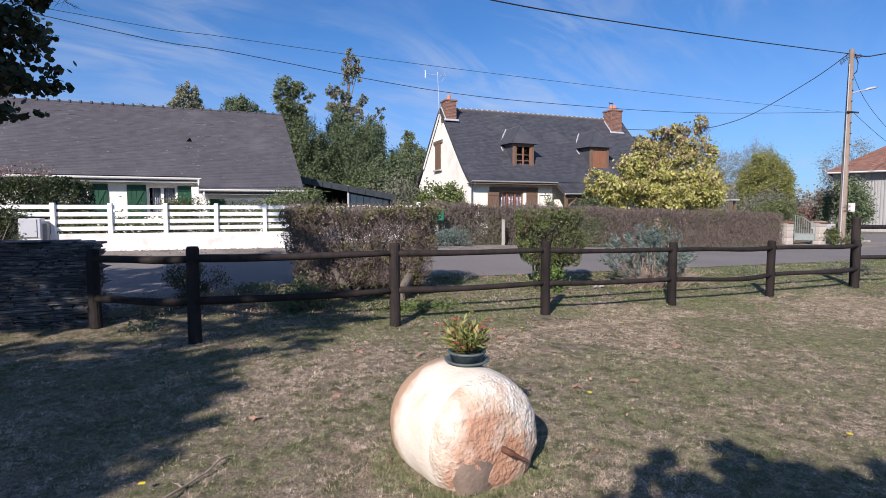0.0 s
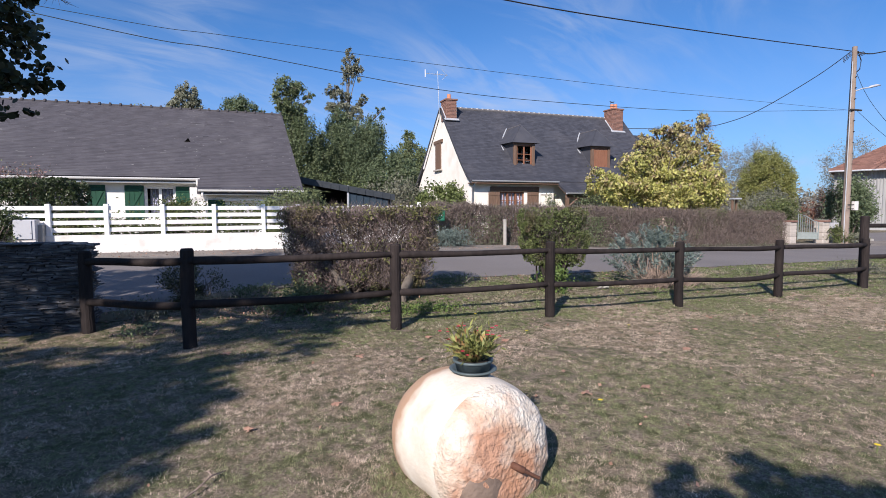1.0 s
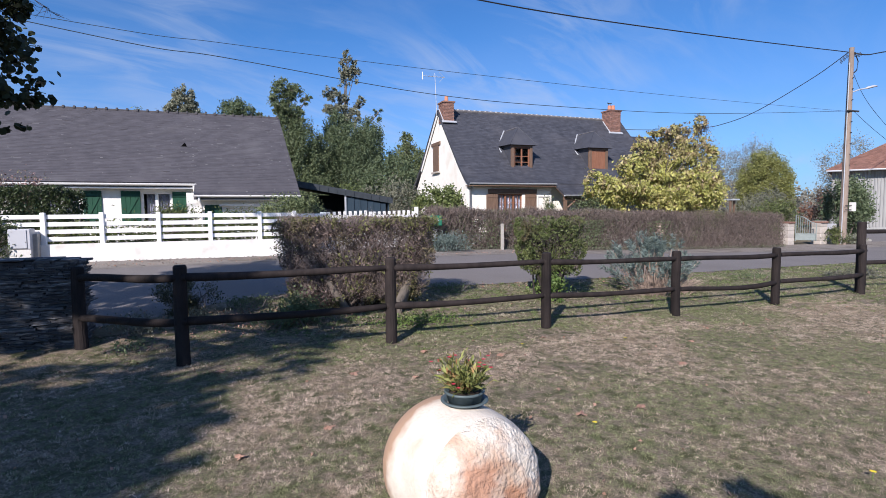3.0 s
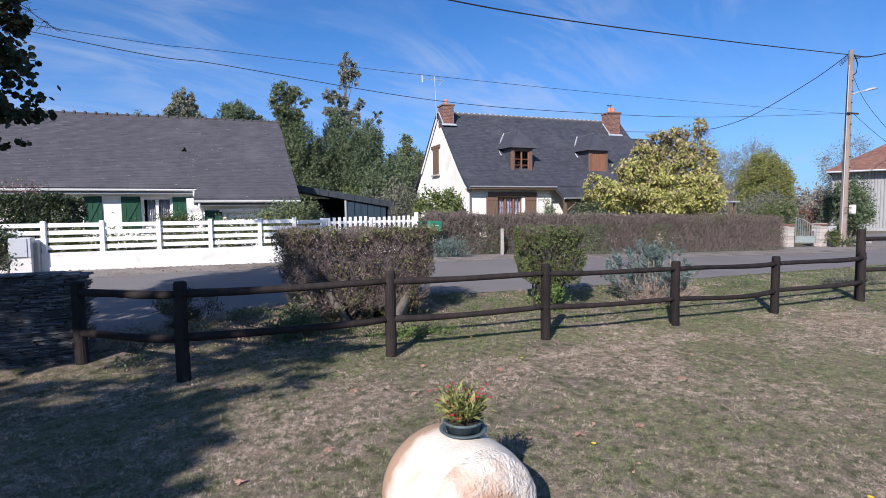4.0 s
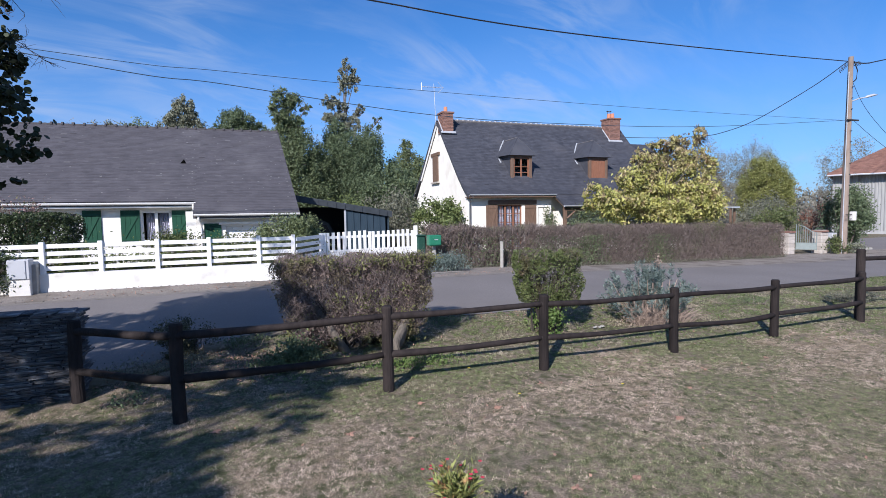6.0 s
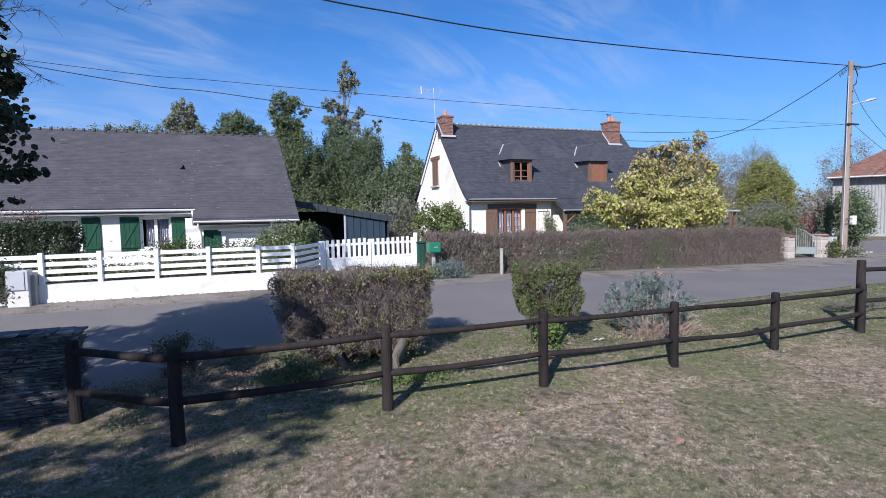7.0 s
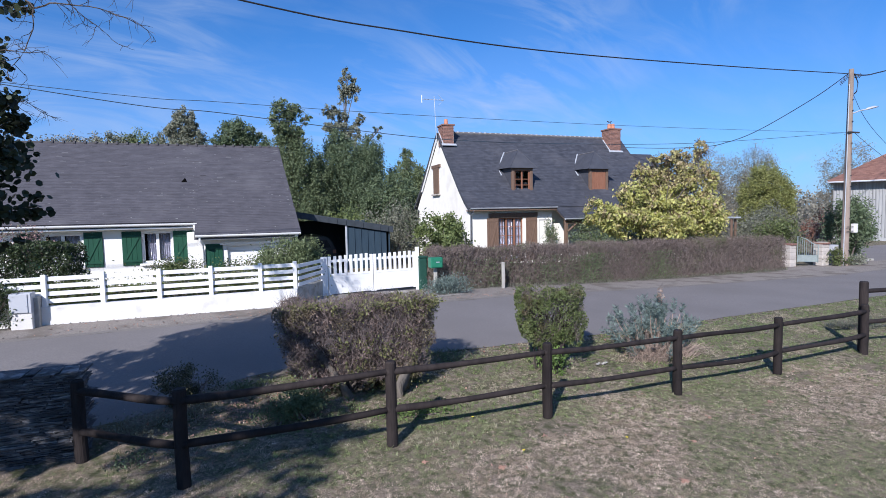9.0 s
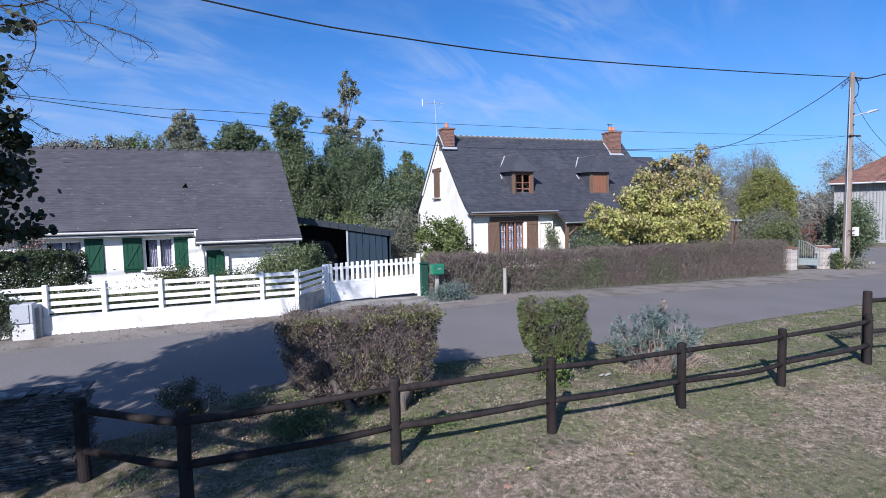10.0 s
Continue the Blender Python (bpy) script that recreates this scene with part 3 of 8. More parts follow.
SHOULDER_FAR = [(-40, 13.2), (-4, 13.15), (1.2, 13.45), (2.1, 14.9), (5.0, 15.6), (7.5, 15.2), (24.5, 17.8), (30, 17.6), (60, 21), (120, 29)]
strip("road", NEAR_EDGE, ASPHALT_FAR, 0.012, M_ROAD, "grey asphalt village street, worn and patched", "road")
strip("road_edge", ASPHALT_FAR, GRIT_FAR, 0.014, M_GRIT, "pale line of grit along the asphalt's edge", "road edge")
strip("pavement", GRIT_FAR, SHOULDER_FAR, 0.010, M_GRAVEL, "brown gravel shoulder beside the street", "shoulder")
strip("gate_apron", [(1.5, 13.25), (2.3, 13.35), (4.9, 13.55), (6.0, 13.75)], [(1.5, 13.7), (2.3, 14.75), (4.9, 15.2), (6.0, 14.2)], 0.018, M_APRON, "pale gravel apron before the white gate", "apron")
strip("verge_edge", [(-6.0, 7.0), (-1.3, 7.1), (-0.7, 7.5), (-0.2, 8.1), (0.6, 8.6), (1.4, 8.8)], [(-6.0, 7.5), (-1.3, 7.6), (-0.7, 8.06), (-0.2, 8.58), (0.6, 8.9), (1.4, 8.97)], 0.016, M_EARTH, "earth and grit along the road's near edge", "verge edge")
strip("forecourt", [(29, 17.4), (60, 19)], [(29, 20.5), (36, 24), (60, 26)], 0.008, M_ROAD, "asphalt forecourt before the barn", "forecourt")


# ---- timber fence ----
def timber_fence():
    posts = [(-1.50, 6.75, 0.88), (-0.43, 5.82, 0.975), (1.69, 5.95, 0.975), (3.75, 6.0, 0.97), (5.93, 6.06, 0.93), (8.08, 6.17, 0.92), (10.60, 6.43, 0.90)]
    fence = thing("timber_fence", (3.7, 6.0, gz(3.7, 6.0)), "dark-stained round timber post and rail fence on the lawn", "fence")
    r = random.Random(4)
    tops = []
    for x, y, h in posts:
        z = gz(x, y)
        g = Geo().tube([(x, y, z - 0.1), (x + r.uniform(-.01, .01), y, z + h * 0.5), (x, y, z + h - 0.02), (x, y, z + h)], [0.066, 0.063, 0.062, 0.050], 14)
        part("post", g, M_TIMBER, fence, smooth=False)
        tops.append((x, y, z, h))
    # the corner's taller post and the next run of the fence
    z = gz(10.78, 6.55)
    part("post", Geo().tube([(10.76, 6.55, z - 0.1), (10.72, 6.53, z + 1.28), (10.72, 6.53, z + 1.3)], [0.074, 0.070, 0.056], 14), M_TIMBER, fence)
    part("post", Geo().tube([(12.9, 6.3, z - 0.1), (12.9, 6.3, z + 1.28), (12.9, 6.3, z + 1.3)], [0.085, 0.08, 0.065], 14), M_TIMBER, fence)
    for h in (1.12, 0.55):
        part("rail", Geo().tube([(10.72, 6.53, z + h), (11.8, 6.4, z + h - 0.01), (12.95, 6.3, z + h)], 0.040, 10), M_TIMBER, fence)
    for i in range(len(tops) - 1):
        (x0, y0, z0, h0), (x1, y1, z1, h1) = tops[i], tops[i + 1]
        dx, dy = (x1 - x0), (y1 - y0)
        n = math.hypot(dx, dy)
        ux, uy = dx / n, dy / n
        for level, sag in ((0.115, 0.012), (0.545, 0.02)):
            pts, rad = [], []
            bend = r.uniform(-0.02, 0.02)
            if i == 4 and level > 0.5:
                sag = 0.05
            for k in range(9):
                s = k / 8
                w = -0.06 + s * (n + 0.12)
                pts.append((x0 + ux * w, y0 + uy * w - 0.015, z0 + h0 - level + s * (z1 + h1 - z0 - h0) - sag * 4 * s * (1 - s) * (0.6 + s * 0.8) + bend * math.sin(6 * s) * 0.5))
                rad.append(0.037 + 0.004 * math.sin(3 * s + i) + 0.002 * math.sin(11 * s))
            part("rail", Geo().tube(pts, rad, 10), M_TIMBER, fence, smooth=True)
    return fence


timber_fence()


# ---- millstone with flower pot ----
def millstone():
    """A squat rounded drum: smooth pale sides, a rough chiselled face with rust round its axle."""
    c = Vector((1.130, 2.565, 0.217))
    base = thing("millstone", (c.x, c.y, gz(c.x, c.y)), "rough pale granite roller stone with rusty stains on the lawn", "millstone")
    axis = Vector((0.216, -0.976, 0.004)).normalized()     # towards its rough face
    side = axis.cross(Vector((0, 0, 1))).normalized()
    up = side.cross(axis)
    R, H, P, n = 0.336, 0.338, 3.5, 160

    def shell(s0, s1, rows):
        g, vs = Geo(), []
        for j in range(rows + 1):
            u = s0 + (s1 - s0) * j / rows
            a = math.copysign(1 - (1 - abs(u)) ** 1.6, u)     # closer rows towards the ends
            r = R * max(1 - abs(a) ** P, 0.0) ** (1 / P)
            for k in range(n):
                t = 2 * math.pi * k / n
                p = axis * (a * H) + (side * math.cos(t) + up * math.sin(t)) * r
                edge = min(max((a - 0.60 + 0.10 * noise.noise(p * 7)) / 0.16, 0.0), 1.0)
                d = noise.noise(p * 3.2) * 0.012 + noise.noise(p * 9) * 0.003
                d += edge * (0.006 + noise.noise(p * 13) * 0.007 + noise.noise(p * 38 + Vector((4, 1, 0))) * 0.0045)
                vs.append(c + p + p.normalized() * d)
        return g.add(vs, [(j * n + k, j * n + (k + 1) % n, (j + 1) * n + (k + 1) % n, (j + 1) * n + k) for j in range(rows) for k in range(n)])
    part("drum", shell(-1.0, 0.40, 60), M_STONE, base, "pale smooth granite drum with brown rim stains", smooth=True)
    part("face", shell(0.40, 1.0, 90), M_STONEFACE, base, "rough chiselled tan face with rusty stains", smooth=True)
    # cement socket beside and below the axle
    sock = Geo()
    cc = c + axis * (H - 0.012) + side * 0.112 + up * -0.085
    ring = []
    for rr, h in ((0.15, -0.03), (0.135, 0.006), (0.09, 0.016), (0.0, 0.020)):
        for k in range(40):
            t = 2 * math.pi * k / 40
            w = rr * (1 + 0.16 * noise.noise(Vector((math.cos(t) * 1.6, math.sin(t) * 1.6, 2))) + 0.07 * noise.noise(Vector((math.cos(t) * 6, math.sin(t) * 6, 2))))
            ring.append(cc + (side * math.cos(t) * 0.92 + up * math.sin(t) * 1.15) * w + up * math.cos(t) * w * -0.25 + axis * (h - 0.6 * w * w))
    sock.add(ring, [(j * 40 + k, j * 40 + (k + 1) % 40, (j + 1) * 40 + (k + 1) % 40, (j + 1) * 40 + k) for j in range(3) for k in range(40)])
    part("socket", sock, M_STONEDARK, base, "grey-brown cement socket", smooth=True)
    a0 = c + axis * (H - 0.03)
    d = axis * 0.55 + Vector((0.42, 0, -0.22))
    part("axle", Geo().tube([a0, a0 + axis * 0.05, a0 + axis * 0.05 + d * 0.06, a0 + axis * 0.051 + d * 0.061, a0 + axis * 0.052 + d * 0.15], [0.017, 0.016, 0.016, 0.009, 0.008], 12), M_RUST, base, "rusty iron axle bar", smooth=True)


millstone()


def flower_pot():
    cx, cy, z0 = 1.165, 2.58, 0.532
    pot = thing("flower_pot", (cx, cy, z0), "green plastic pot of red flowering annuals on the stone", "flower pot")

    def lathe(prof, n=40):
        g = Geo()
        vs = [(cx + r * math.cos(2 * math.pi * k / n), cy + r * math.sin(2 * math.pi * k / n), z0 + h) for r, h in prof for k in range(n)]
        return g.add(vs, [(j * n + k, j * n + (k + 1) % n, (j + 1) * n + (k + 1) % n, (j + 1) * n + k) for j in range(len(prof) - 1) for k in range(n)])
    part("saucer", lathe([(0.0, 0.0), (0.075, 0.0), (0.100, 0.028), (0.120, 0.036), (0.120, 0.041), (0.098, 0.040), (0.078, 0.012), (0.0, 0.010)]), M_POT, pot, smooth=True)
    part("pot", lathe([(0.0, 0.012), (0.078, 0.012), (0.094, 0.075), (0.102, 0.077), (0.102, 0.088), (0.092, 0.088), (0.082, 0.065), (0.0, 0.07)]), M_POT, pot, "grey-green plastic pot", smooth=True)
    part("soil", lathe([(0.079, 0.078), (0.04, 0.084), (0.0, 0.086)]), M_SOIL, pot, smooth=True)
    rng = np.random.default_rng(7)
    # narrow upright leaves from many stems
    n = 560
    a = rng.uniform(0, 2 * np.pi, n)
    r = np.sqrt(rng.uniform(0, 1, n)) * 0.062
    hgt = rng.uniform(0.04, 0.20, n) * (1 - 0.25 * r / 0.062)
    root = np.stack([cx + r * np.cos(a), cy + r * np.sin(a), np.full(n, z0 + 0.085)], 1)
    lean = np.stack([np.cos(a), np.sin(a), np.zeros(n)], 1) * (0.25 + 4.0 * r[:, None]) * rng.uniform(0.4, 1.1, n)[:, None]
    lean[::3] *= 1.3                                # arching outwards over the rim
    d = lean + np.array([0, 0, 1.0]) + rng.normal(size=(n, 3)) * 0.18
    d[::5, 2] -= 0.45
    d /= np.linalg.norm(d, axis=1)[:, None]
    tip = root + d * hgt[:, None]
    stem = Geo()
    for k in range(0, n, 5):
        stem.tube([root[k], (root[k] + tip[k]) / 2 + rng.normal(size=3) * 0.004, tip[k]], [0.0022, 0.0018, 0.001], 5)
    part("stem_mass", stem, M_POTLEAF, pot, kind="stuff")
    s = np.cross(d, rng.normal(size=(n, 3)))
    s /= np.linalg.norm(s, axis=1)[:, None]
    L = rng.uniform(0.035, 0.070, n)[:, None]
    mid = root + d * (hgt * rng.uniform(0.35, 0.95, n))[:, None]
    dd = d + s * 0.5 + rng.normal(size=(n, 3)) * 0.2
    dd /= np.linalg.norm(dd, axis=1)[:, None]
    w = np.cross(dd, s)
    w /= np.linalg.norm(w, axis=1)[:, None]
    v = np.stack([mid, mid + dd * L * 0.5 + w * L * 0.125, mid + dd * L - np.array([0, 0, 0.012]), mid + dd * L * 0.5 - w * L * 0.125], 1).reshape(-1, 3)
    i = np.arange(n) * 4
    array_part("leaves", v, np.concatenate([np.stack([i, i + 1, i + 2], 1), np.stack([i, i + 2, i + 3], 1)]), M_POTLEAF, pot, "bright green narrow leaves", "stuff")
    order = np.argsort(-hgt)
    for k in order[:100:5]:
        g = Geo()
        p = tip[k] + np.array([math.cos(a[k]), math.sin(a[k]), 0]) * 0.03 * (k % 3) - np.array([0, 0, 0.03]) * (k % 4)
        for m in range(7):
            t = 2 * math.pi * m / 7
            o = Vector((math.cos(t), math.sin(t), 0.5)) * 0.011
            sd = Vector((-math.sin(t), math.cos(t), 0)) * 0.008
            q = Vector(p)
            g.add([q, q + o * 0.6 + sd, q + o, q + o * 0.6 - sd], [(0, 1, 2, 3)])
        part("flower", g, M_REDFLOWER, pot, "small red flower")


flower_pot()


# ---- dry slate wall ----
def slate_wall():
    wall = thing("stone_wall", (-2.6, 7.1, gz(-2.6, 7.1)), "dry-stacked dark slate garden wall with a ragged capping course", "stone wall", kind="structure")
    r = random.Random(11)
    x0, x1, yf, thick = -5.2, -1.51, 6.84, 0.36
    core = Geo().box((x0 + x1) / 2 - 0.05, yf + thick / 2 + 0.03, 0.52, x1 - x0 - 0.16, thick - 0.14, 1.0)
    part("core", core, M_SLATEWALL, wall)
    z = gz(x1, yf) - 0.05
    count = 0
    rest = Geo()
    while z < 1.015:
        h = r.choice((0.007, 0.010, 0.013, 0.016, 0.021, 0.028))
        x = x1 + r.uniform(-0.05, 0.03)
        while x > x0:
            w = min(r.expovariate(1 / 0.16) + 0.05, 0.5)
            g = Geo()
            d = r.gauss(0, 0.010)
            tilt = Matrix.Rotation(r.gauss(0, 0.010), 3, "Y") @ Matrix.Rotation(r.gauss(0, 0.05), 3, "Z")
            g.box(x - w / 2, yf + d + 0.08, z + h / 2, w - 0.008, 0.2, h * r.uniform(0.75, 1.0), 0.002, tilt)
            if x > -2.75 and z > 0.25 and count < 290:
                part("slab", g, M_SLATEWALL, wall)
                count += 1
            else:
                rest.add(g.v, g.f)
            x -= w
        # the end of the wall
        g = Geo().box(x1 - 0.09 + r.gauss(0, 0.025), yf + 0.20, z + h / 2, 0.2, 0.38, h * 0.9, 0.002, Matrix.Rotation(r.gauss(0, 0.08), 3, "Z"))
        rest.add(g.v, g.f)
        z += h
    for lift in (0.006, 0.020):
        x = x1 - 0.02
        while x > x0:
            w = r.uniform(0.10, 0.36)
            if lift < 0.02 or r.random() < 0.7:
                turn = Matrix.Rotation(r.gauss(0, 0.015), 3, "Y") @ Matrix.Rotation(r.gauss(0, 0.12), 3, "Z")
                part("capstone", Geo().box(x - w / 2, yf + 0.17 + r.gauss(0, 0.03), z + lift, w - 0.012, r.uniform(0.26, 0.40), 0.016, 0.005, turn), M_SLATEWALL, wall)
            x -= w
    part("slab_courses", rest, M_SLATEWALL, wall, kind="stuff")


slate_wall()


# ---- white boundary fence, gate ----
def wf_y(x):
    return 13.0 + 0.06 * (x + 3.64)


def white_fence():
    fence = thing("white_fence", (-1.2, 13.1, 0.54), "white horizontal-board fence on a low rendered wall", "fence")
    corner, endp = (1.33, 13.29), (2.15, 14.70)
    for name, a, b in (("wall", (-9.0, wf_y(-9.0)), corner), ("wall", corner, endp)):
        d = Vector((b[0] - a[0], b[1] - a[1], 0))
        n = Vector((-d.y, d.x, 0)).normalized() * 0.2
        za, zb = gz(*a), gz(*b)
        g = Geo()
        front = [Vector((a[0], a[1], za - 0.3)), Vector((b[0], b[1], zb - 0.3)), Vector((b[0], b[1], 0.90)), Vector((a[0], a[1], 0.94 if a[0] < 0 else 0.90))]
        g.prism(front, (0, 0, 0), n)
        part(name, g, M_WHITEWALL if a[0] < 0 else M_CONCRETE, fence, "low white rendered wall with dirt along its foot" if a[0] < 0 else "short grey concrete return of the wall")
    xs = [-8.85, -7.8, -6.75, -5.7, -4.67, -3.64, -2.63, -1.58, -0.55, 0.51, 1.30]

    def post(x, y, h0, h1, s=0.09):
        part("post", Geo().box(x, y, (h0 + h1) / 2, s, s, h1 - h0, 0.008), M_WHITE, fence)
        
    for x in xs:
        post(x, wf_y(x) + 0.06, 0.86, 1.565)
    for x0, x1 in zip(xs, xs[1:]):
        for k in range(4):
            z = 1.478 - 0.152 * k
            ang = math.atan2(wf_y(x1) - wf_y(x0), x1 - x0)
            part("board", Geo().box((x0 + x1) / 2, (wf_y(x0) + wf_y(x1)) / 2 + 0.075, z, x1 - x0 - 0.07, 0.03, 0.088, 0.004, Matrix.Rotation(ang, 3, "Z")), M_WHITE, fence)
    post(2.13, 14.68, 0.4, 1.53)
    ang = math.atan2(endp[1] - corner[1], endp[0] - corner[0])
    for k in range(4):
        part("board", Geo().box(1.75, 14.0, 1.45 - 0.150 * k, 1.52, 0.03, 0.086, 0.004, Matrix.Rotation(ang, 3, "Z")), M_WHITE, fence)


white_fence()


def white_gate():
    gate = thing("white_gate", (3.55, 15.0, gz(3.55, 15.0)), "closed white double gate with pickets over a solid panel", "gate")
    a, m, b = Vector((2.22, 14.77, 0)), Vector((3.60, 15.05, 0)), Vector((4.92, 15.24, 0))
    for p, z0, z1 in ((a, 0.35, 1.53), (b + Vector((0.06, 0, 0)), 0.3, 1.66)):
        part("gate_post", Geo().box(p.x, p.y, (z0 + z1) / 2, 0.10, 0.10, z1 - z0, 0.008), M_WHITE, gate)
    for p0, p1 in ((a + Vector((0.07, 0.012, 0)), m - Vector((0.012, 0, 0))), (m + Vector((0.012, 0, 0)), b)):
        d = p1 - p0
        rot = Matrix.Rotation(math.atan2(d.y, d.x), 3, "Z")
        c = (p0 + p1) / 2
        L = d.length
        z0 = 0.47
        leaf = part("leaf", Geo().box(c.x, c.y, z0 + 0.27, L, 0.045, 0.50, 0.006, rot), M_WHITE, gate, "solid white lower panel")
        part("rail", Geo().box(c.x, c.y, z0 + 0.55, L + 0.002, 0.055, 0.06, 0.006, rot), M_WHITE, leaf)
        part("rail", Geo().box(c.x, c.y + 0.01, 1.40, L, 0.035, 0.07, 0.006, rot), M_WHITE, leaf)
        for e in (p0 + d * 0.03, p0 + d * 0.97):
            part("stile", Geo().box(e.x, e.y, z0 + 0.53, 0.08, 0.058, 1.06, 0.006, rot), M_WHITE, leaf)
        for k in range(1, 8):
            e = p0 + d * (0.03 + 0.94 * k / 8)
            top = 1.53 + 0.04 * (k / 8)
            part("picket", Geo().box(e.x, e.y - 0.02, (z0 + 0.52 + top) / 2, 0.085, 0.022, top - z0 - 0.52, 0.005, rot), M_WHITE, leaf)


white_gate()


def utility_box():
    b = thing("utility_box", (-3.96, 12.78, gz(-3.96, 12.78)), "grey plastic meter cabinet on a rendered plinth before the fence", "meter box")
    part("plinth", Geo().box(-3.95, 12.90, 0.69, 0.36, 0.30, 0.36, 0.01), M_PLINTH, b, "pale rendered plinth")
    body = part("body", Geo().box(-3.95, 12.86, 1.05, 0.37, 0.26, 0.40, 0.012), M_GREYBOX, b)
    part("door", Geo().box(-3.97, 12.725, 1.05, 0.29, 0.02, 0.36, 0.008), M_GREYBOX, body)
    part("side_wall", Geo().box(-3.74, 13.0, 0.83, 0.10, 0.3, 0.62, 0.01), M_CONCRETE, b, "rough concrete pier")


utility_box()


def mailbox():
    b = thing("mailbox", (5.28, 14.42, gz(5.28, 14.42)), "green metal letter box on a pale post beside the gate", "letter box")
    part("post", Geo().box(5.280, 14.480, 0.72, 0.09, 0.09, 0.75, 0.008), M_CONCRETE, b)
    body = part("body", Geo().box(5.260, 14.400, 1.25, 0.36, 0.28, 0.30, 0.02), M_GREENBOX, b)
    part("flap", Geo().box(5.260, 14.255, 1.31, 0.27, 0.012, 0.05, 0.004), M_GREENBOX, body)
    part("door", Geo().box(5.260, 14.256, 1.20, 0.31, 0.01, 0.14, 0.004), M_GREENBOX, body)
    part("label_plate", Geo().box(5.280, 14.250, 1.27, 0.11, 0.008, 0.022, 0.002), M_GREYBOX, body)
    bin_ = thing("refuse_bin", (5.13, 15.25, gz(5.13, 15.25)), "dark green plastic refuse container beside the gate", "bin")
    part("body", Geo().box(5.13, 15.27, 0.85, 0.26, 0.30, 0.98, 0.03), M_DARKGREENNET, bin_)
    part("lid", Geo().box(5.13, 15.26, 1.36, 0.29, 0.33, 0.05, 0.015), M_DARKGREENNET, bin_)


mailbox()


# ---- buildings ----
def wall_x(x0, x1, z0, z1, y, thick, holes):
    """A wall along x with its outer face at y, with through openings (x0, x1, z0, z1), as butted blocks."""
    g = Geo()
    xs = sorted({x0, x1, *[h[0] for h in holes], *[h[1] for h in holes]})
    for a, b in zip(xs, xs[1:]):
        cuts = sorted([(h[2], h[3]) for h in holes if h[0] <= a + 1e-6 and h[1] >= b - 1e-6])
        z = z0
        for c, d in cuts + [(z1, z1)]:
            if c > z + 1e-6:
                g.add([(a, y, z), (b, y, z), (b, y, c), (a, y, c), (a, y + thick, z), (b, y + thick, z), (b, y + thick, c), (a, y + thick, c)],
                      [(0, 1, 2, 3), (5, 4, 7, 6), (4, 0, 3, 7), (1, 5, 6, 2), (3, 2, 6, 7), (4, 5, 1, 0)])
            z = max(z, d)
    return g


def slates(prof, xl, xr, seed, w=0.20, expo=0.112, single_out=None):
    """Overlapping slates, course by course, up a roof profile of (y, z); xl, xr: the edges as functions of 0..1."""
    r = random.Random(seed)
    g = Geo()
    seg = [math.dist(a, b) for a, b in zip(prof, prof[1:])]
    total = sum(seg)

    def at(s):
        s = min(max(s, 0), total)
        for (a, b), L in zip(zip(prof, prof[1:]), seg):
            if s <= L + 1e-9:
                k = s / L
                return Vector((a[0] + (b[0] - a[0]) * k, a[1] + (b[1] - a[1]) * k)), Vector((-(b[1] - a[1]), b[0] - a[0])) / L
            s -= L
        return Vector(prof[-1]), Vector((0, 1))
    s, row = 0.0, 0
    while s < total:
        (p0, n0), (p1, n1) = at(s), at(s + expo * 1.25)
        x, end = xl(s / total) - (w / 2 if row % 2 else 0), xr(s / total)
        start = xl(s / total)
        while x < end:
            a, b = max(x, start) + 0.0012, min(x + w, end) - 0.0012
            if b > a + 0.02:
                lift = 0.011 + r.uniform(0, 0.004)
                if r.random() < 0.004:
                    lift += 0.012
                q0, q1, qb = p0 + n0 * lift, p1 + n1 * 0.006, p0 + n0 * 0.004
                d = r.uniform(-0.006, 0.006)
                one = Geo() if single_out is not None and len(single_out) < 150 and row else g
                if one is not g:
                    single_out.append(one)
                one.add([(a, q0.x + d, q0.y + d), (b, q0.x + d, q0.y + d), (b, q1.x, q1.y), (a, q1.x, q1.y), (a, qb.x + d, qb.y), (b, qb.x + d, qb.y)], [(0, 1, 2, 3), (4, 5, 1, 0)])
            x += w
        s += expo
        row += 1
    return g


def shutter(parent, x0, x1, z0, z1, y, material, brace=True):
    """A ledged board shutter lying open against the wall."""
    n = max(3, round((x1 - x0) / 0.13))
    w = (x1 - x0) / n
    leaf = part("shutter", Geo().box((x0 + x1) / 2, y - 0.018, (z0 + z1) / 2, x1 - x0, 0.016, z1 - z0, 0.003), material, parent)
    for k in range(n):
        part("board", Geo().box(x0 + w * (k + 0.5), y - 0.034, (z0 + z1) / 2, w - 0.006, 0.018, z1 - z0 - 0.004, 0.003), material, leaf)
    for z in (z0 + 0.14, z1 - 0.14):
        part("ledge", Geo().box((x0 + x1) / 2, y - 0.054, z, x1 - x0 - 0.03, 0.022, 0.09, 0.004), material, leaf)
    if brace:
        a, b = Vector((x0 + 0.08, 0, z0 + 0.2)), Vector((x1 - 0.08, 0, z1 - 0.2))
        d = b - a
        part("brace", Geo().box((x0 + x1) / 2, y - 0.052, (z0 + z1) / 2, d.length, 0.02, 0.075, 0.004, Matrix.Rotation(-math.atan2(d.z, d.x), 3, "Y")), material, leaf)
    return leaf


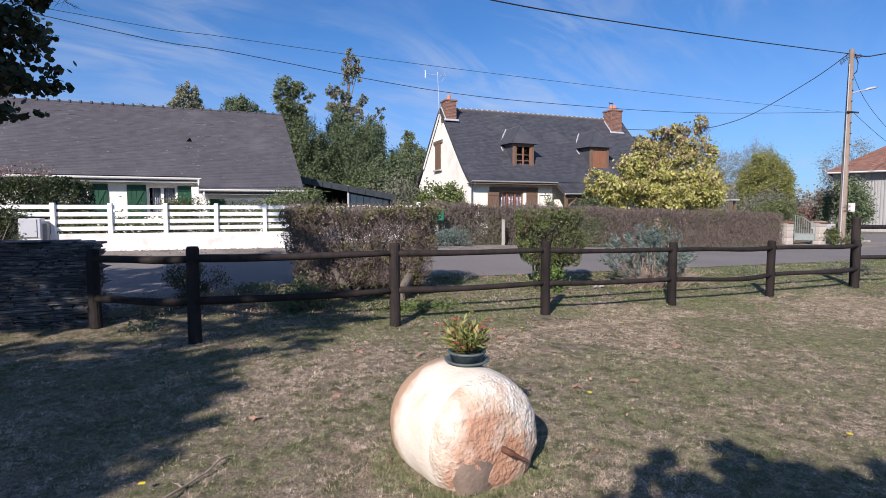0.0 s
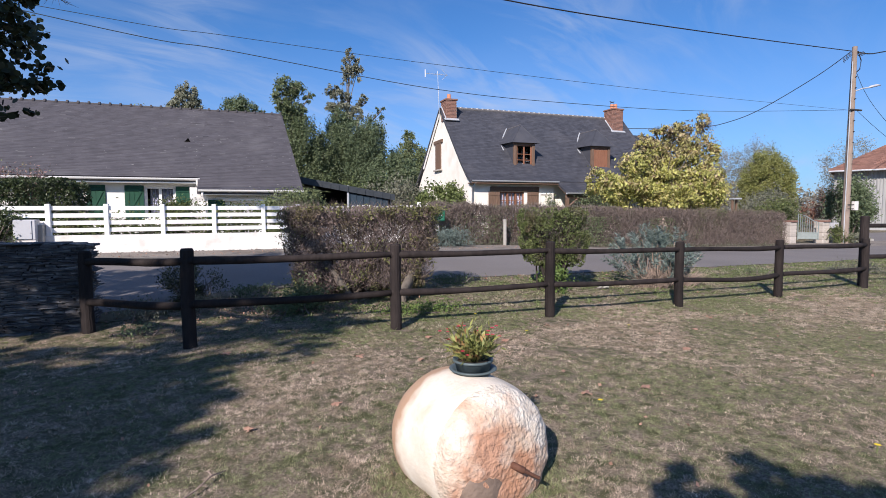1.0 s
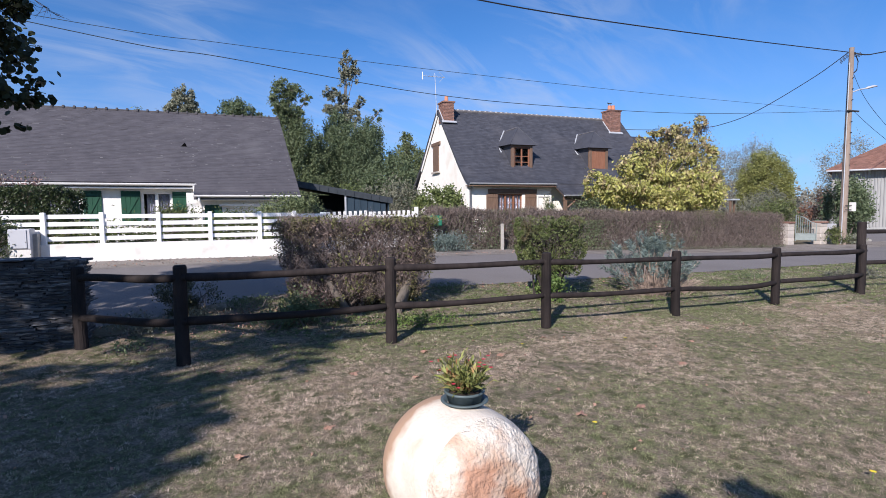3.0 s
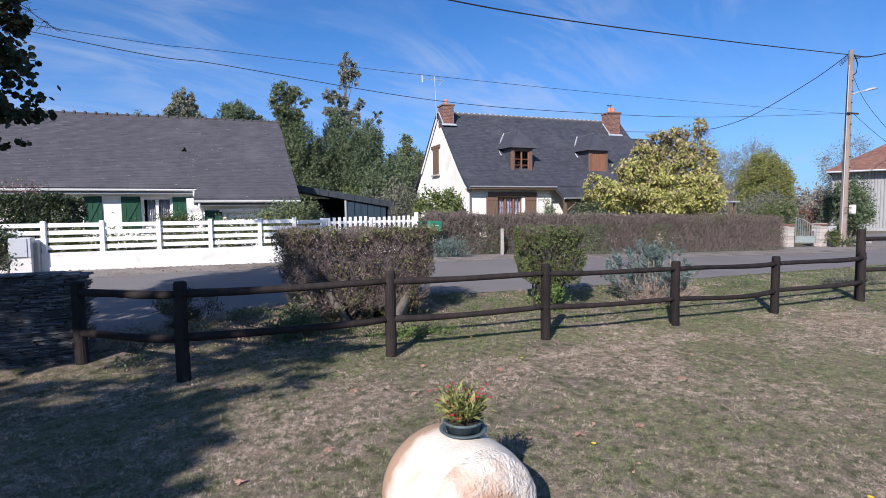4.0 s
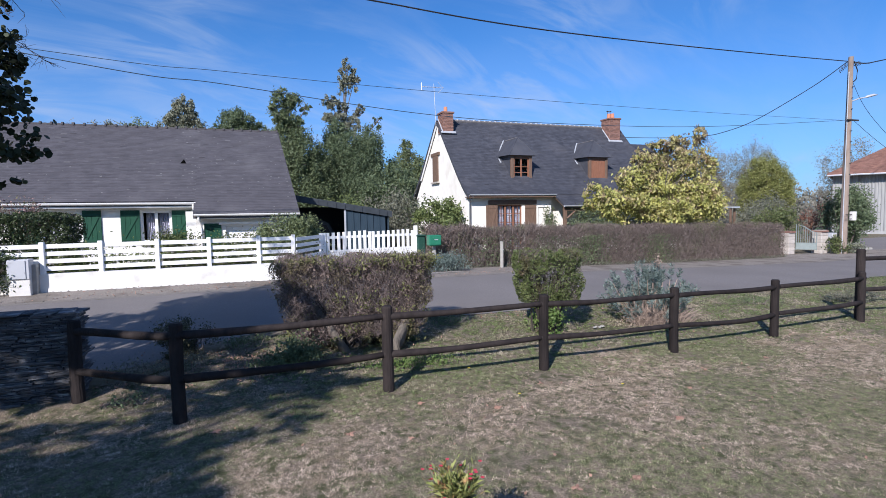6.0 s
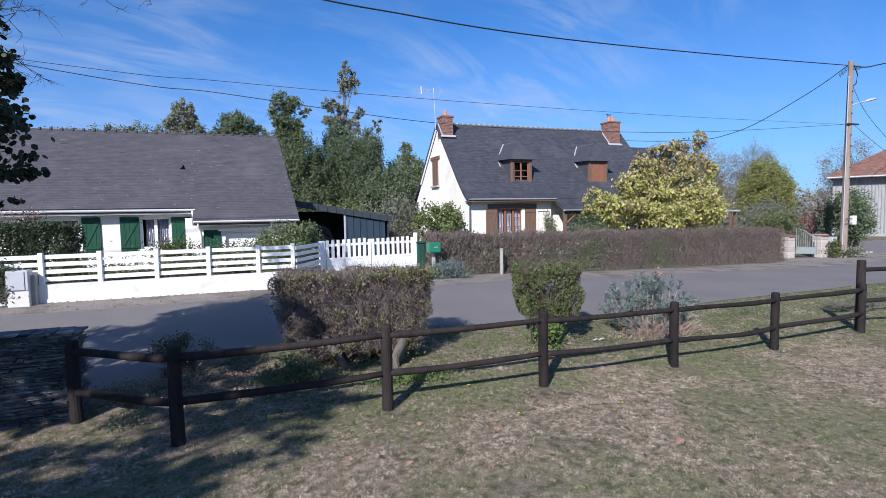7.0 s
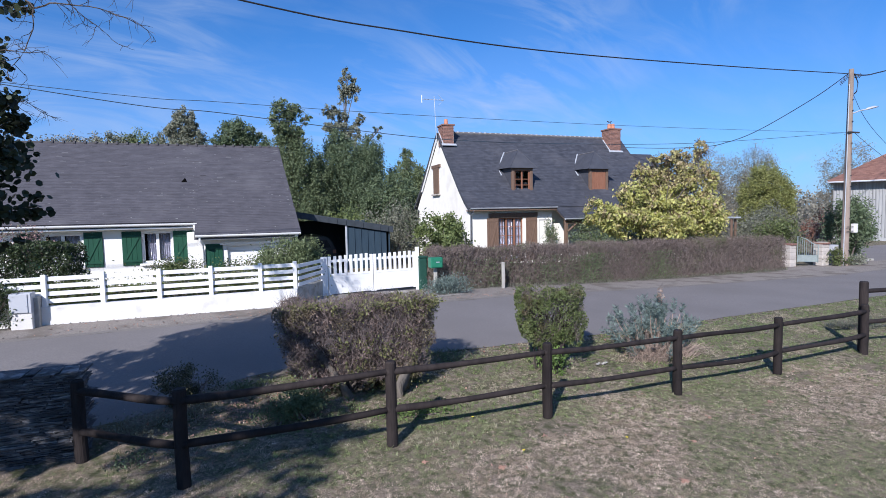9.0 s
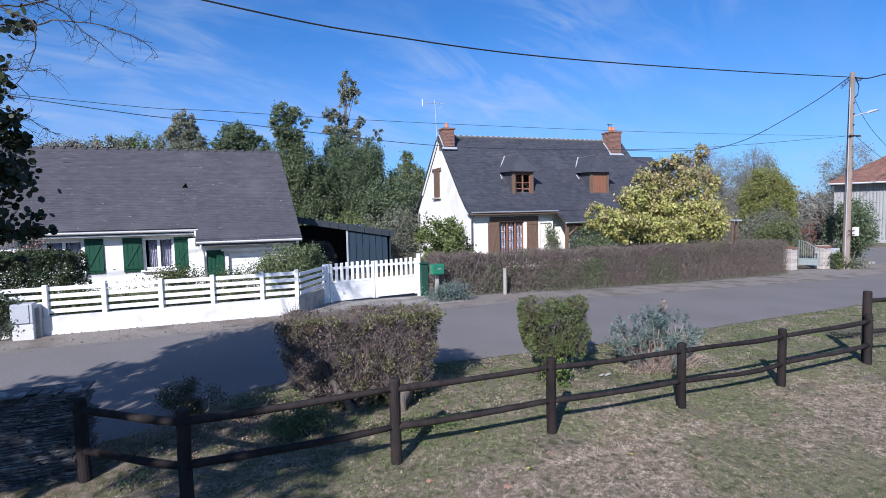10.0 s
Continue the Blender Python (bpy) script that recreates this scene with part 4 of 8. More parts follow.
def window(parent, x0, x1, z0, z1, y, material, lights=2, bars=0, curtains=True, sill=True):
    """A casement set 10 cm into its opening, with panes, curtains and a lining coloured near-black for the unlit room.
    """
    yi = y + 0.10
    fr = part("window", Geo().box((x0 + x1) / 2, yi, z1 - 0.03, x1 - x0, 0.06, 0.06, 0.004), material, parent)
    part("frame", Geo().box((x0 + x1) / 2, yi, z0 + 0.035, x1 - x0, 0.06, 0.07, 0.004), material, fr)
    w = (x1 - x0) / lights
    for k in range(lights + 1):
        part("stile", Geo().box(min(max(x0 + w * k, x0 + 0.03), x1 - 0.03), yi - 0.003, (z0 + z1) / 2, 0.06 if k in (0, lights) else 0.09, 0.062, z1 - z0 - 0.13, 0.004), material, fr)
    for k in range(lights):
        a, b = x0 + w * k + 0.05, x0 + w * (k + 1) - 0.05
        p = part("pane", Geo().box((a + b) / 2, yi + 0.012, (z0 + z1) / 2, b - a, 0.006, z1 - z0 - 0.13, 0.001), M_GLASS, fr)
        p.visible_shadow = False
        for j in range(1, bars + 1):
            part("glazing_bar", Geo().box((a + b) / 2, yi - 0.004, z0 + (z1 - z0) * j / (bars + 1), b - a, 0.03, 0.028, 0.003), material, fr)
        if bars:
            part("glazing_bar", Geo().box((a + b) / 2, yi - 0.006, (z0 + z1) / 2, 0.026, 0.026, z1 - z0 - 0.13, 0.003), material, fr)
        if curtains:
            n, g = 16, Geo()
            ca, cb = (a, b) if bars else (a, a + (b - a) * 0.92) if k % 2 else (a + (b - a) * 0.22, b)
            for side in range(n):
                u0, u1 = ca + (cb - ca) * side / n, ca + (cb - ca) * (side + 1) / n
                d0, d1 = 0.025 * math.sin(side * 1.9), 0.025 * math.sin((side + 1) * 1.9)
                g.add([(u0, yi + 0.12 + d0, z0 + 0.06), (u1, yi + 0.12 + d1, z0 + 0.06), (u1, yi + 0.12 + d1, z1 - 0.05), (u0, yi + 0.12 + d0, z1 - 0.05)], [(0, 1, 2, 3)])
            part("curtain", g, M_CURTAIN, fr, "pale hanging curtain")
    # Shallow box behind the panes, the room's darkness put into its colour.
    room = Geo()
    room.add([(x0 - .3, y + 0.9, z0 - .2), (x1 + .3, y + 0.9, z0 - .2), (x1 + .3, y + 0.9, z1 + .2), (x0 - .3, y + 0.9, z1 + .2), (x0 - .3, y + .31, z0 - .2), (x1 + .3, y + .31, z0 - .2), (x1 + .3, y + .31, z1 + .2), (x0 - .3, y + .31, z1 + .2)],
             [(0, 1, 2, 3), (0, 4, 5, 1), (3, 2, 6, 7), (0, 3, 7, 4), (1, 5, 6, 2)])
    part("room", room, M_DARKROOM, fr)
    if sill:
        part("sill", Geo().box((x0 + x1) / 2, y - 0.03, z0 - 0.035, x1 - x0 + 0.16, 0.2, 0.07, 0.008), M_WHITEWALL, fr)
    return fr


def gutter(parent, x0, x1, y, z, material, r=0.074):
    g = Geo()
    n = 10
    for x in (x0, x1):
        for k in range(n + 1):
            t = math.pi * k / n
            g.v.append((x, y - r * math.cos(t), z - r * math.sin(t)))
        for k in range(n + 1):
            t = math.pi * (n - k) / n
            g.v.append((x, y - (r - 0.008) * math.cos(t), z - (r - 0.008) * math.sin(t)))
    m = 2 * (n + 1)
    g.f = [(k, (k + 1) % m, (k + 1) % m + m, k + m) for k in range(m)] + [tuple(range(m)), tuple(range(2 * m - 1, m - 1, -1))]
    return part("gutter", g, material, parent)


def left_house():
    h = thing("slate_roofed_bungalow", (-6.0, 22.0, 0.4), "white rendered bungalow with green shutters and grey slate roof", "house")
    def plane(y):
        return 2.10 + 0.580 * (y - 18.63)
    w1, w0 = (-2.93, -2.05, 1.22, 2.24), (-5.62, -4.60, 1.22, 2.24)
    wall = part("wall", wall_x(-17.0, -1.25, 0.0, 2.42, 19.75, 0.3, [w1, w0]), M_WHITEWALL, h, "white rendered front wall")
    gd = (-0.36, 0.86, 0.2, 1.70)
    part("wall", wall_x(-1.25, 1.72, 0.0, 1.98, 19.12, 0.3, [gd]), M_WHITEWALL, h, "white rendered garage wall")
    part("wall", Geo().box(-1.40, 19.44, 1.1, 0.3, 0.62, 2.2, 0.005), M_WHITEWALL, h)
    # end wall under the verge
    poly = [(1.72, 19.15, 0.0), (1.72, 30.6, 0.0), (1.72, 30.6, 2.2), (1.72, 24.8, plane(24.8) - 0.14), (1.72, 19.15, plane(19.15) - 0.14)]
    part("wall", Geo().prism(poly, (0, 0, 0), (-0.3, 0, 0)), M_WHITEWALL, h)
    part("wall", Geo().box(-7.6, 30.5, 1.2, 18.6, 0.3, 2.4), M_WHITEWALL, h)
    # roof
    for name, x0, x1, y0 in (("roof", -17.2, -1.30, 19.38), ("roof", -1.30, 1.92, 18.66)):
        deck = Geo().prism([(x0, y0, plane(y0) - 0.03), (x0, 24.8, plane(24.8) - 0.03), (x0, 24.8, plane(24.8) - 0.15), (x0, y0, plane(y0) - 0.15)], (0, 0, 0), ((x1 if x1 < 0 else 1.78) - x0, 0, 0))
        rf = part(name, deck, M_ROOFSLATE, h, "grey slate roof with paler flecked slates")
        top = 24.8
        right = (lambda s, b=x1: b) if x1 < 0 else (lambda s: 1.98 - 0.24 * s)
        near_eave = []
        part("slate_covering", slates([(y0, plane(y0)), (top, plane(top))], lambda s, a=x0: a, right, 3, single_out=near_eave), M_ROOFSLATE, rf, kind="stuff")
        for one in near_eave:
            part("slate", one, M_ROOFSLATE, rf)
        # pale lichen along the edges of some slates
        rl, lich = random.Random(17), Geo()
        for k in range(110 if x1 < 0 else 60):
            s = rl.random()
            yy = y0 + (top - y0) * s
            xx = rl.uniform(x0 if x1 > 0 else -9.0, right(s)) if k % 3 else right(s) - abs(rl.gauss(0, 0.5))
            zz, ww, hh = plane(yy) + 0.018, rl.uniform(0.015, 0.085), rl.uniform(0.008, 0.022)
            sl = (plane(yy + 0.1) - plane(yy)) / 0.1
            lich.add([(xx, yy, zz), (xx + ww, yy, zz), (xx + ww * 0.9, yy + hh, zz + hh * sl), (xx + ww * 0.1, yy + hh, zz + hh * sl)], [(0, 1, 2, 3)])
        part("lichen", lich, M_LICHEN, rf, "small pale lichen spots", kind="stuff")
    part("roof", Geo().prism([(-17.2, 24.8, plane(24.8) - 0.02), (-17.2, 31.0, 2.1), (-17.2, 31.0, 1.95), (-17.2, 24.8, plane(24.8) - 0.17)], (0, 0, 0), (18.98, 0, 0)), M_ROOFSLATE, h)
    x = -17.0
    while x < 1.7:
        L = min(0.36, 1.76 - x)
        t = part("ridge_tile", Geo().tube([(x, 24.8, 5.655), (x + L - 0.012, 24.8, 5.655)], [0.07, 0.07], 10), M_DARKRIDGE, h)
        part("collar", Geo().tube([(x + L - 0.06, 24.8, 5.675), (x + L + 0.006, 24.8, 5.675)], [0.105, 0.105], 8), M_DARKRIDGE, t)
        x += 0.36
    # triangular vent: a solid shape, its opening's shade painted on as black
    vx, vy = -1.80, 21.85
    part("roof_vent", Geo().add([(vx - 0.10, vy, plane(vy) + 0.02), (vx + 0.10, vy, plane(vy) + 0.02), (vx, vy + 0.02, plane(vy) + 0.125), (vx, vy + 0.32, plane(vy + 0.32) + 0.02)], [(0, 1, 2), (1, 3, 2), (3, 0, 2)]), M_VOID, h, "dark triangular roof vent")
    # eaves
    part("fascia", Geo().box(-9.2, 19.40, 2.40, 15.75, 0.03, 0.12, 0.004), M_WHITE, h)
    part("soffit", Geo().box(-9.2, 19.57, 2.36, 15.75, 0.34, 0.02, 0.003), M_WHITE, h)
    gutter(h, -17.1, -1.25, 19.32, 2.50, M_WHITE)
    part("fascia", Geo().box(0.30, 18.68, 2.02, 3.15, 0.03, 0.13, 0.004), M_WHITE, h)
    part("soffit", Geo().box(0.25, 18.90, 1.96, 3.0, 0.43, 0.02, 0.003), M_WHITE, h)
    gutter(h, -1.27, 1.97, 18.60, 2.11, M_WHITE)
    for x, y, z in ((-1.33, 19.30, 2.44), (-1.14, 18.62, 2.05)):
        part("downpipe", Geo().tube([(x, y, z), (x, y + 0.03, z - 0.12), (x + 0.05, y + 0.36, z - 0.30), (x + 0.05, y + 0.40, z - 0.4), (x + 0.05, y + 0.40, 0.2)], 0.042, 10), M_WHITE, h, smooth=True)
    # openings
    for w in (w1, w0):
        window(h, *w, 19.75, M_WHITE, 2)
    shutter(h, -3.50, -2.95, 1.17, 2.27, 19.75, M_GREENPAINT)
    shutter(h, -2.02, -1.45, 1.17, 2.25, 19.75, M_GREENPAINT)
    shutter(h, -4.54, -4.03, 1.17, 2.28, 19.75, M_GREENPAINT)
    shutter(h, -6.25, -5.66, 1.17, 2.28, 19.75, M_GREENPAINT)
    shutter(h, -1.02, -0.50, 0.9, 1.80, 19.12, M_GREENPAINT, False)
    gdoor = part("garage_door", Geo().box(0.25, 19.26, 0.95, 1.22, 0.03, 1.5, 0.003), M_WHITE, h)
    for k in range(10):
        part("slat", Geo().box(0.25, 19.235, 0.27 + k * 0.15, 1.20, 0.022, 0.14, 0.004), M_WHITE, gdoor)
    part("lintel", Geo().box(0.30, 19.07, 1.80, 1.75, 0.08, 0.09, 0.006), M_WHITE, h)


left_house()


def carport():
    s = thing("carport", (4.0, 24.0, 0.4), "dark blue-green metal carport with a low sloping roof", "carport")
    y0, y1 = 22.5, 27.5
    def zr(x):
        return 2.86 - 0.172 * (x - 2.0)
    part("roof", Geo().prism([(1.95, y0 - 0.1, zr(1.95)), (6.2, y0 - 0.1, zr(6.2)), (6.2, y0 - 0.1, zr(6.2) - 0.06), (1.95, y0 - 0.1, zr(1.95) - 0.06)], (0, 0, 0), (0, y1 - y0 + 0.2, 0)), M_SHEDROOF, s, "dark sheet roof")
    part("fascia", Geo().prism([(1.95, y0 - 0.13, zr(1.95) - 0.04), (6.2, y0 - 0.13, zr(6.2) - 0.04), (6.2, y0 - 0.13, zr(6.2) - 0.26), (1.95, y0 - 0.13, zr(1.95) - 0.26)], (0, 0, 0), (0, 0.03, 0)), M_SHEDROOF, s)
    x = 2.0
    while x < 6.15:
        part("fascia_rib", Geo().box(x, y0 - 0.145, zr(x) - 0.15, 0.03, 0.02, 0.21, 0.003), M_SHEDROOF, s)
        x += 0.36
    x = 4.24
    while x < 5.92:
        t = zr(x + 0.28) - 0.27
        part("panel", Geo().box(x + 0.14, y0, (0.2 + t) / 2, 0.27, 0.04, t - 0.2, 0.006), M_SHED, s)
        part("rib", Geo().box(x, y0 - 0.03, (0.2 + t) / 2, 0.045, 0.05, t - 0.2, 0.006), M_SHED, s)
        x += 0.28
    part("post", Geo().box(4.18, y0 - 0.03, 1.35, 0.07, 0.07, 2.3, 0.006), M_ZINC, s, "pale grey metal post")
    part("side_panel", Geo().box(6.05, 25.0, 1.15, 0.05, 5.0, 1.9, 0.005), M_SHED, s)
    part("back_panel", Geo().box(4.0, 27.4, 1.3, 4.1, 0.05, 2.2, 0.005), M_SHED, s)
    part("side_panel", Geo().box(1.95, 25.0, 1.45, 0.05, 5.0, 2.4, 0.005), M_SHED, s)
    # the tail of a dark car under the roof
    c = thing("car", (3.2, 24.6, 0.4), "dark parked car standing in the carport's shade", "car")
    prof = [(2.45, 0.75), (2.42, 1.05), (2.52, 1.22), (2.72, 1.62), (2.95, 1.76), (3.45, 1.76), (3.68, 1.62), (3.88, 1.22), (3.98, 1.05), (3.95, 0.75)]
    part("body", Geo().prism([(x, 23.6, z) for x, z in prof], (0, 0, 0), (0, 3.6, 0)), M_CARPAINT, c)
    part("rear_window", Geo().prism([(2.70, 23.59, 1.26), (2.86, 23.59, 1.58), (3.54, 23.59, 1.58), (3.70, 23.59, 1.26)], (0, 0, 0), (0, -0.012, 0)), M_DARKGLOSS, c)
    for x in (2.56, 3.84):
        part("tail_light", Geo().box(x, 23.58, 1.08, 0.14, 0.03, 0.16, 0.01), M_CLAY, c)
        part("wheel", Geo().tube([(x - 0.1, 24.0, 0.72), (x + 0.1, 24.0, 0.72)], 0.31, 18), M_DARKROOM, c)


M_CARPAINT = mat("dark_car_paint", (0.012, 0.013, 0.017), (0.018, 0.019, 0.024), 4, 0.3, 0)
M_DARKGLOSS = mat("dark_glass", (0.012, 0.014, 0.016), (0.02, 0.022, 0.025), 4, 0.05, 0)
carport()


def right_house():
    h = thing("steep_roofed_cottage", (16.0, 27.5, 0.1), "cream rendered cottage with steep slate roof, dormers and brick chimneys", "house")
    front = [(23.28, 2.86), (23.85, 3.22), (24.55, 3.86), (27.55, 7.02)]
    rear = [(27.55, 7.02), (30.6, 4.1), (31.95, 3.05)]
    # front wall with the glazed double door
    door = (11.94, 13.30, 0.15, 2.36)
    part("wall", wall_x(10.602, 15.0, -0.3, 2.78, 23.752, 0.3, [door]), M_CREAM, h, "cream rendered front wall")
    part("wall", wall_x(15.0, 22.3, -0.5, 3.3, 24.1, 0.3, []), M_CREAM, h)
    gable = [(10.30, 23.75, -0.3), (10.30, 31.6, -0.3), (10.30, 31.6, 2.95), (10.30, 30.55, 3.98), (10.30, 27.55, 6.85), (10.30, 24.5, 3.68), (10.30, 23.75, 3.0)]
    part("wall", Geo().prism(gable[::-1], (0, 0, 0), (0.3, 0, 0)), M_CREAM, h, "cream rendered gable")
    part("wall", Geo().prism([(x + 11.7, y, z) for x, y, z in gable], (0, 0, 0), (0.3, 0, 0)), M_CREAM, h)
    part("wall", Geo().box(16.3, 31.5, 1.3, 12.0, 0.3, 3.2), M_CREAM, h)

    def deck(x0, x1, prof, t=0.14):
        up = [(x0, y, z - 0.02) for y, z in prof]
        dn = [(x0, y, z - t) for y, z in reversed(prof)]
        return Geo().prism(up + dn, (0, 0, 0), (x1 - x0, 0, 0))
    rf = part("roof", deck(10.18, 22.3, front), M_ROOFSLATE_B, h, "steep blue-black slate roof")
    part("slate_covering", slates(front, lambda s: 10.16, lambda s: 22.32, 5, 0.22, 0.125), M_ROOFSLATE_B, rf, kind="stuff")
    part("roof", deck(10.18, 22.3, rear), M_ROOFSLATE_B, h)
    for prof in (front, rear):
        g = Geo()
        v = [(10.155, y, z + 0.01) for y, z in prof] + [(10.155, y, z - 0.15) for y, z in reversed(prof)]
        part("verge", g.prism(v, (0, 0, 0), (0.03, 0, 0)), M_ROOFSLATE_B, h)
    # the roof runs further down over the porch
    porch = [(22.45, 2.26), (23.2, 2.72), (24.2, 3.5)]
    pr = part("roof", deck(14.98, 22.2, porch, 0.1), M_ROOFSLATE_B, h, "slate porch roof")
    part("slate_covering", slates(porch, lambda s: 14.96, lambda s: 22.2, 8, 0.22, 0.125), M_ROOFSLATE_B, pr, kind="stuff")
    gutter(h, 14.9, 22.2, 22.40, 2.28, M_ZINC)
    part("porch_post", Geo().box(15.1, 22.65, 1.1, 0.15, 0.15, 2.2, 0.01), M_BROWNWOOD, h, "brown timber porch post")
    part("porch_brace", Geo().box(15.06, 22.95, 2.45, 0.1, 1.0, 0.12, 0.01, Matrix.Rotation(0.55, 3, "X")), M_BROWNWOOD, h)
    part("porch_brace", Geo().tube([(15.1, 22.65, 1.55), (15.75, 22.65, 2.05)], 0.05, 6), M_BROWNWOOD, h)
    part("porch_beam", Geo().box(18.6, 22.65, 2.08, 7.2, 0.14, 0.14, 0.01), M_BROWNWOOD, h)
    gutter(h, 10.2, 14.98, 23.24, 2.87, M_ZINC)
    part("soffit", Geo().box(12.6, 23.5, 2.74, 4.8, 0.48, 0.05, 0.005), M_BROWNWOOD, h)
    part("downpipe", Geo().tube([(10.42, 23.28, 2.78), (10.42, 23.55, 2.6), (10.42, 23.68, 2.5), (10.42, 23.68, 0.0)], 0.045, 10), M_ZINC, h, smooth=True)
    # ridge tiles in pale mortar
    x = 10.9
    r = random.Random(2)
    while x < 20.9:
        t = part("ridge_tile", Geo().tube([(x, 27.55, 7.03), (x + 0.32, 27.55, 7.035)], [0.085, 0.095], 8), M_RIDGE, h)
        part("mortar", Geo().box(x + 0.16, 27.55, 7.09, 0.09, 0.16, 0.05 + r.uniform(0, 0.02), 0.01), M_RIDGEMORTAR, t)
        x += 0.33
    # door
    lint = part("lintel", Geo().box(12.75, 23.72, 2.49, 2.7, 0.12, 0.22, 0.01), M_BROWNWOOD, h, "brown timber lintel")
    dr = window(h, *door, 23.75, M_REDWOOD, 3, 4, True, False)
    shutter(h, 11.30, 11.92, 0.2, 2.36, 23.75, M_BROWNWOOD)
    shutter(h, 13.46, 14.10, 0.2, 2.36, 23.75, M_BROWNWOOD)
    tr = part("trellis", Geo().box(14.52, 23.70, 2.25, 0.72, 0.03, 0.04, 0.003), M_WHITE, h, "white diamond trellis")
    for k in range(-2, 6):
        for sgn in (1, -1):
            a = Vector((14.18, 23.70, 0.4 + k * 0.42)) if sgn > 0 else Vector((14.86, 23.695, 0.4 + k * 0.42))
            b = a + Vector((0.68 * sgn, 0, 0.68))
            if b.z < 2.3 and a.z > 0:
                part("lath", Geo().tube([a, b], 0.014, 4), M_WHITE, tr)
    for x in (14.18, 14.86):
        part("lath", Geo().box(x, 23.70, 1.2, 0.035, 0.03, 2.1, 0.003), M_WHITE, tr)
    # gable window, shuttered
    gs = part("shutter", Geo().box(10.275, 28.05, 4.45, 0.05, 0.82, 1.42, 0.004), M_BROWNWOOD, h, "closed brown board shutter")
    for k in range(5):
        part("board", Geo().box(10.245, 27.72 + k * 0.165, 4.45, 0.02, 0.155, 1.40, 0.003), M_BROWNWOOD, gs)
    part("lintel", Geo().box(10.27, 28.05, 5.24, 0.09, 1.35, 0.18, 0.01), M_BROWNWOOD, h)
    part("sill", Geo().box(10.24, 28.05, 3.68, 0.16, 1.15, 0.09, 0.01), M_MORTAR, h)
    part("barge_board", Geo().tube([(10.22, 27.7, 6.72), (10.22, 30.5, 3.95)], 0.05, 4), M_WHITE, h)
    return h


house_b = right_house()


def dormer(cx, shuttered):
    h = house_b
    y0, zb, ze = 24.42, 3.66, 4.90
    w = 0.60
    d = part("dormer", Geo().box(cx, y0 + 0.06, zb - 0.02, 2 * w + 0.10, 0.12, 0.10, 0.01), M_BROWNWOOD, h, "timber dormer with hipped slate roof")
    for sx in (-1, 1):
        part("cheek", Geo().prism([(cx + sx * w, y0 + 0.1, zb), (cx + sx * w, y0 + 0.1, ze), (cx + sx * w, 25.62, ze)], (0, 0, 0), (-0.06 * sx, 0, 0)), M_ROOFSLATE_B, d)
        part("jamb", Geo().box(cx + sx * (w - 0.07), y0 + 0.06, (zb + ze) / 2, 0.15, 0.14, ze - zb, 0.008), M_BROWNWOOD, d)
        part("flashing", Geo().box(cx + sx * (w - 0.02), y0 - 0.03, zb - 0.10, 0.20, 0.14, 0.06, 0.01), M_ZINC, d)
    part("head", Geo().box(cx, y0 + 0.06, ze - 0.06, 2 * w - 0.28, 0.13, 0.12, 0.006), M_BROWNWOOD, d)
    x0, x1 = cx - w + 0.15, cx + w - 0.15
    if shuttered:
        for k in range(5):
            ww = (x1 - x0) / 5
            part("board", Geo().box(x0 + ww * (k + 0.5), y0 + 0.05, (zb + ze) / 2 - 0.04, ww - 0.008, 0.04, ze - zb - 0.14, 0.004), M_REDWOOD, d)
    else:
        mid = (x0 + x1) / 2
        p = part("pane", Geo().box(mid, y0 + 0.10, (zb + ze) / 2 - 0.04, x1 - x0, 0.006, ze - zb - 0.14, 0.001), M_GLASS, d)
        # Near-black sheet painted as the shade inside the dormer.
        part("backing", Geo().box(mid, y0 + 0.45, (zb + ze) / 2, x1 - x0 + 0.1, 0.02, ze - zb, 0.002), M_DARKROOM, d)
        for x in (x0 + 0.035, mid, x1 - 0.035):
            part("stile", Geo().box(x, y0 + 0.075, (zb + ze) / 2 - 0.04, 0.075, 0.05, ze - zb - 0.14, 0.004), M_REDWOOD, d)
        for z in (zb + 0.07, zb + 0.36, zb + 0.66, ze - 0.14):
            part("glazing_bar", Geo().box(mid, y0 + 0.072, z, x1 - x0, 0.04, 0.035 if zb + .1 < z < ze - .2 else 0.07, 0.004), M_REDWOOD, d)
    o = 0.21
    a, b = (cx - w - o, y0 - 0.18, ze - 0.02), (cx + w + o, y0 - 0.18, ze - 0.02)
    c, e = (cx + w + o, 25.66, ze + 0.02), (cx - w - o, 25.66, ze + 0.02)
    f, g = (cx, 24.86, 5.86), (cx, 26.42, 5.84)
    roof = Geo().add([a, b, c, e, f, g], [(0, 1, 4), (1, 2, 5, 4), (3, 0, 4, 5), (0, 3, 2, 1), (2, 3, 5)])
    rr = part("dormer_roof", roof, M_ROOFSLATE_B, d)
    part("ridge", Geo().tube([f, g], 0.03, 6), M_RIDGE, rr)
    part("valley", Geo().tube([(e[0], e[1] - 0.5, e[2] - 0.35), (e[0] + 0.02, e[1], e[2] + 0.03), (cx - 0.02, 26.40, 5.89)], 0.035, 5), M_ZINC, rr)
    part("hip", Geo().tube([a, f], 0.020, 5), M_ROOFSLATE_B, rr)
    part("hip", Geo().tube([b, f], 0.018, 5), M_ROOFSLATE_B, rr)


dormer(13.67, False)
dormer(18.40, True)


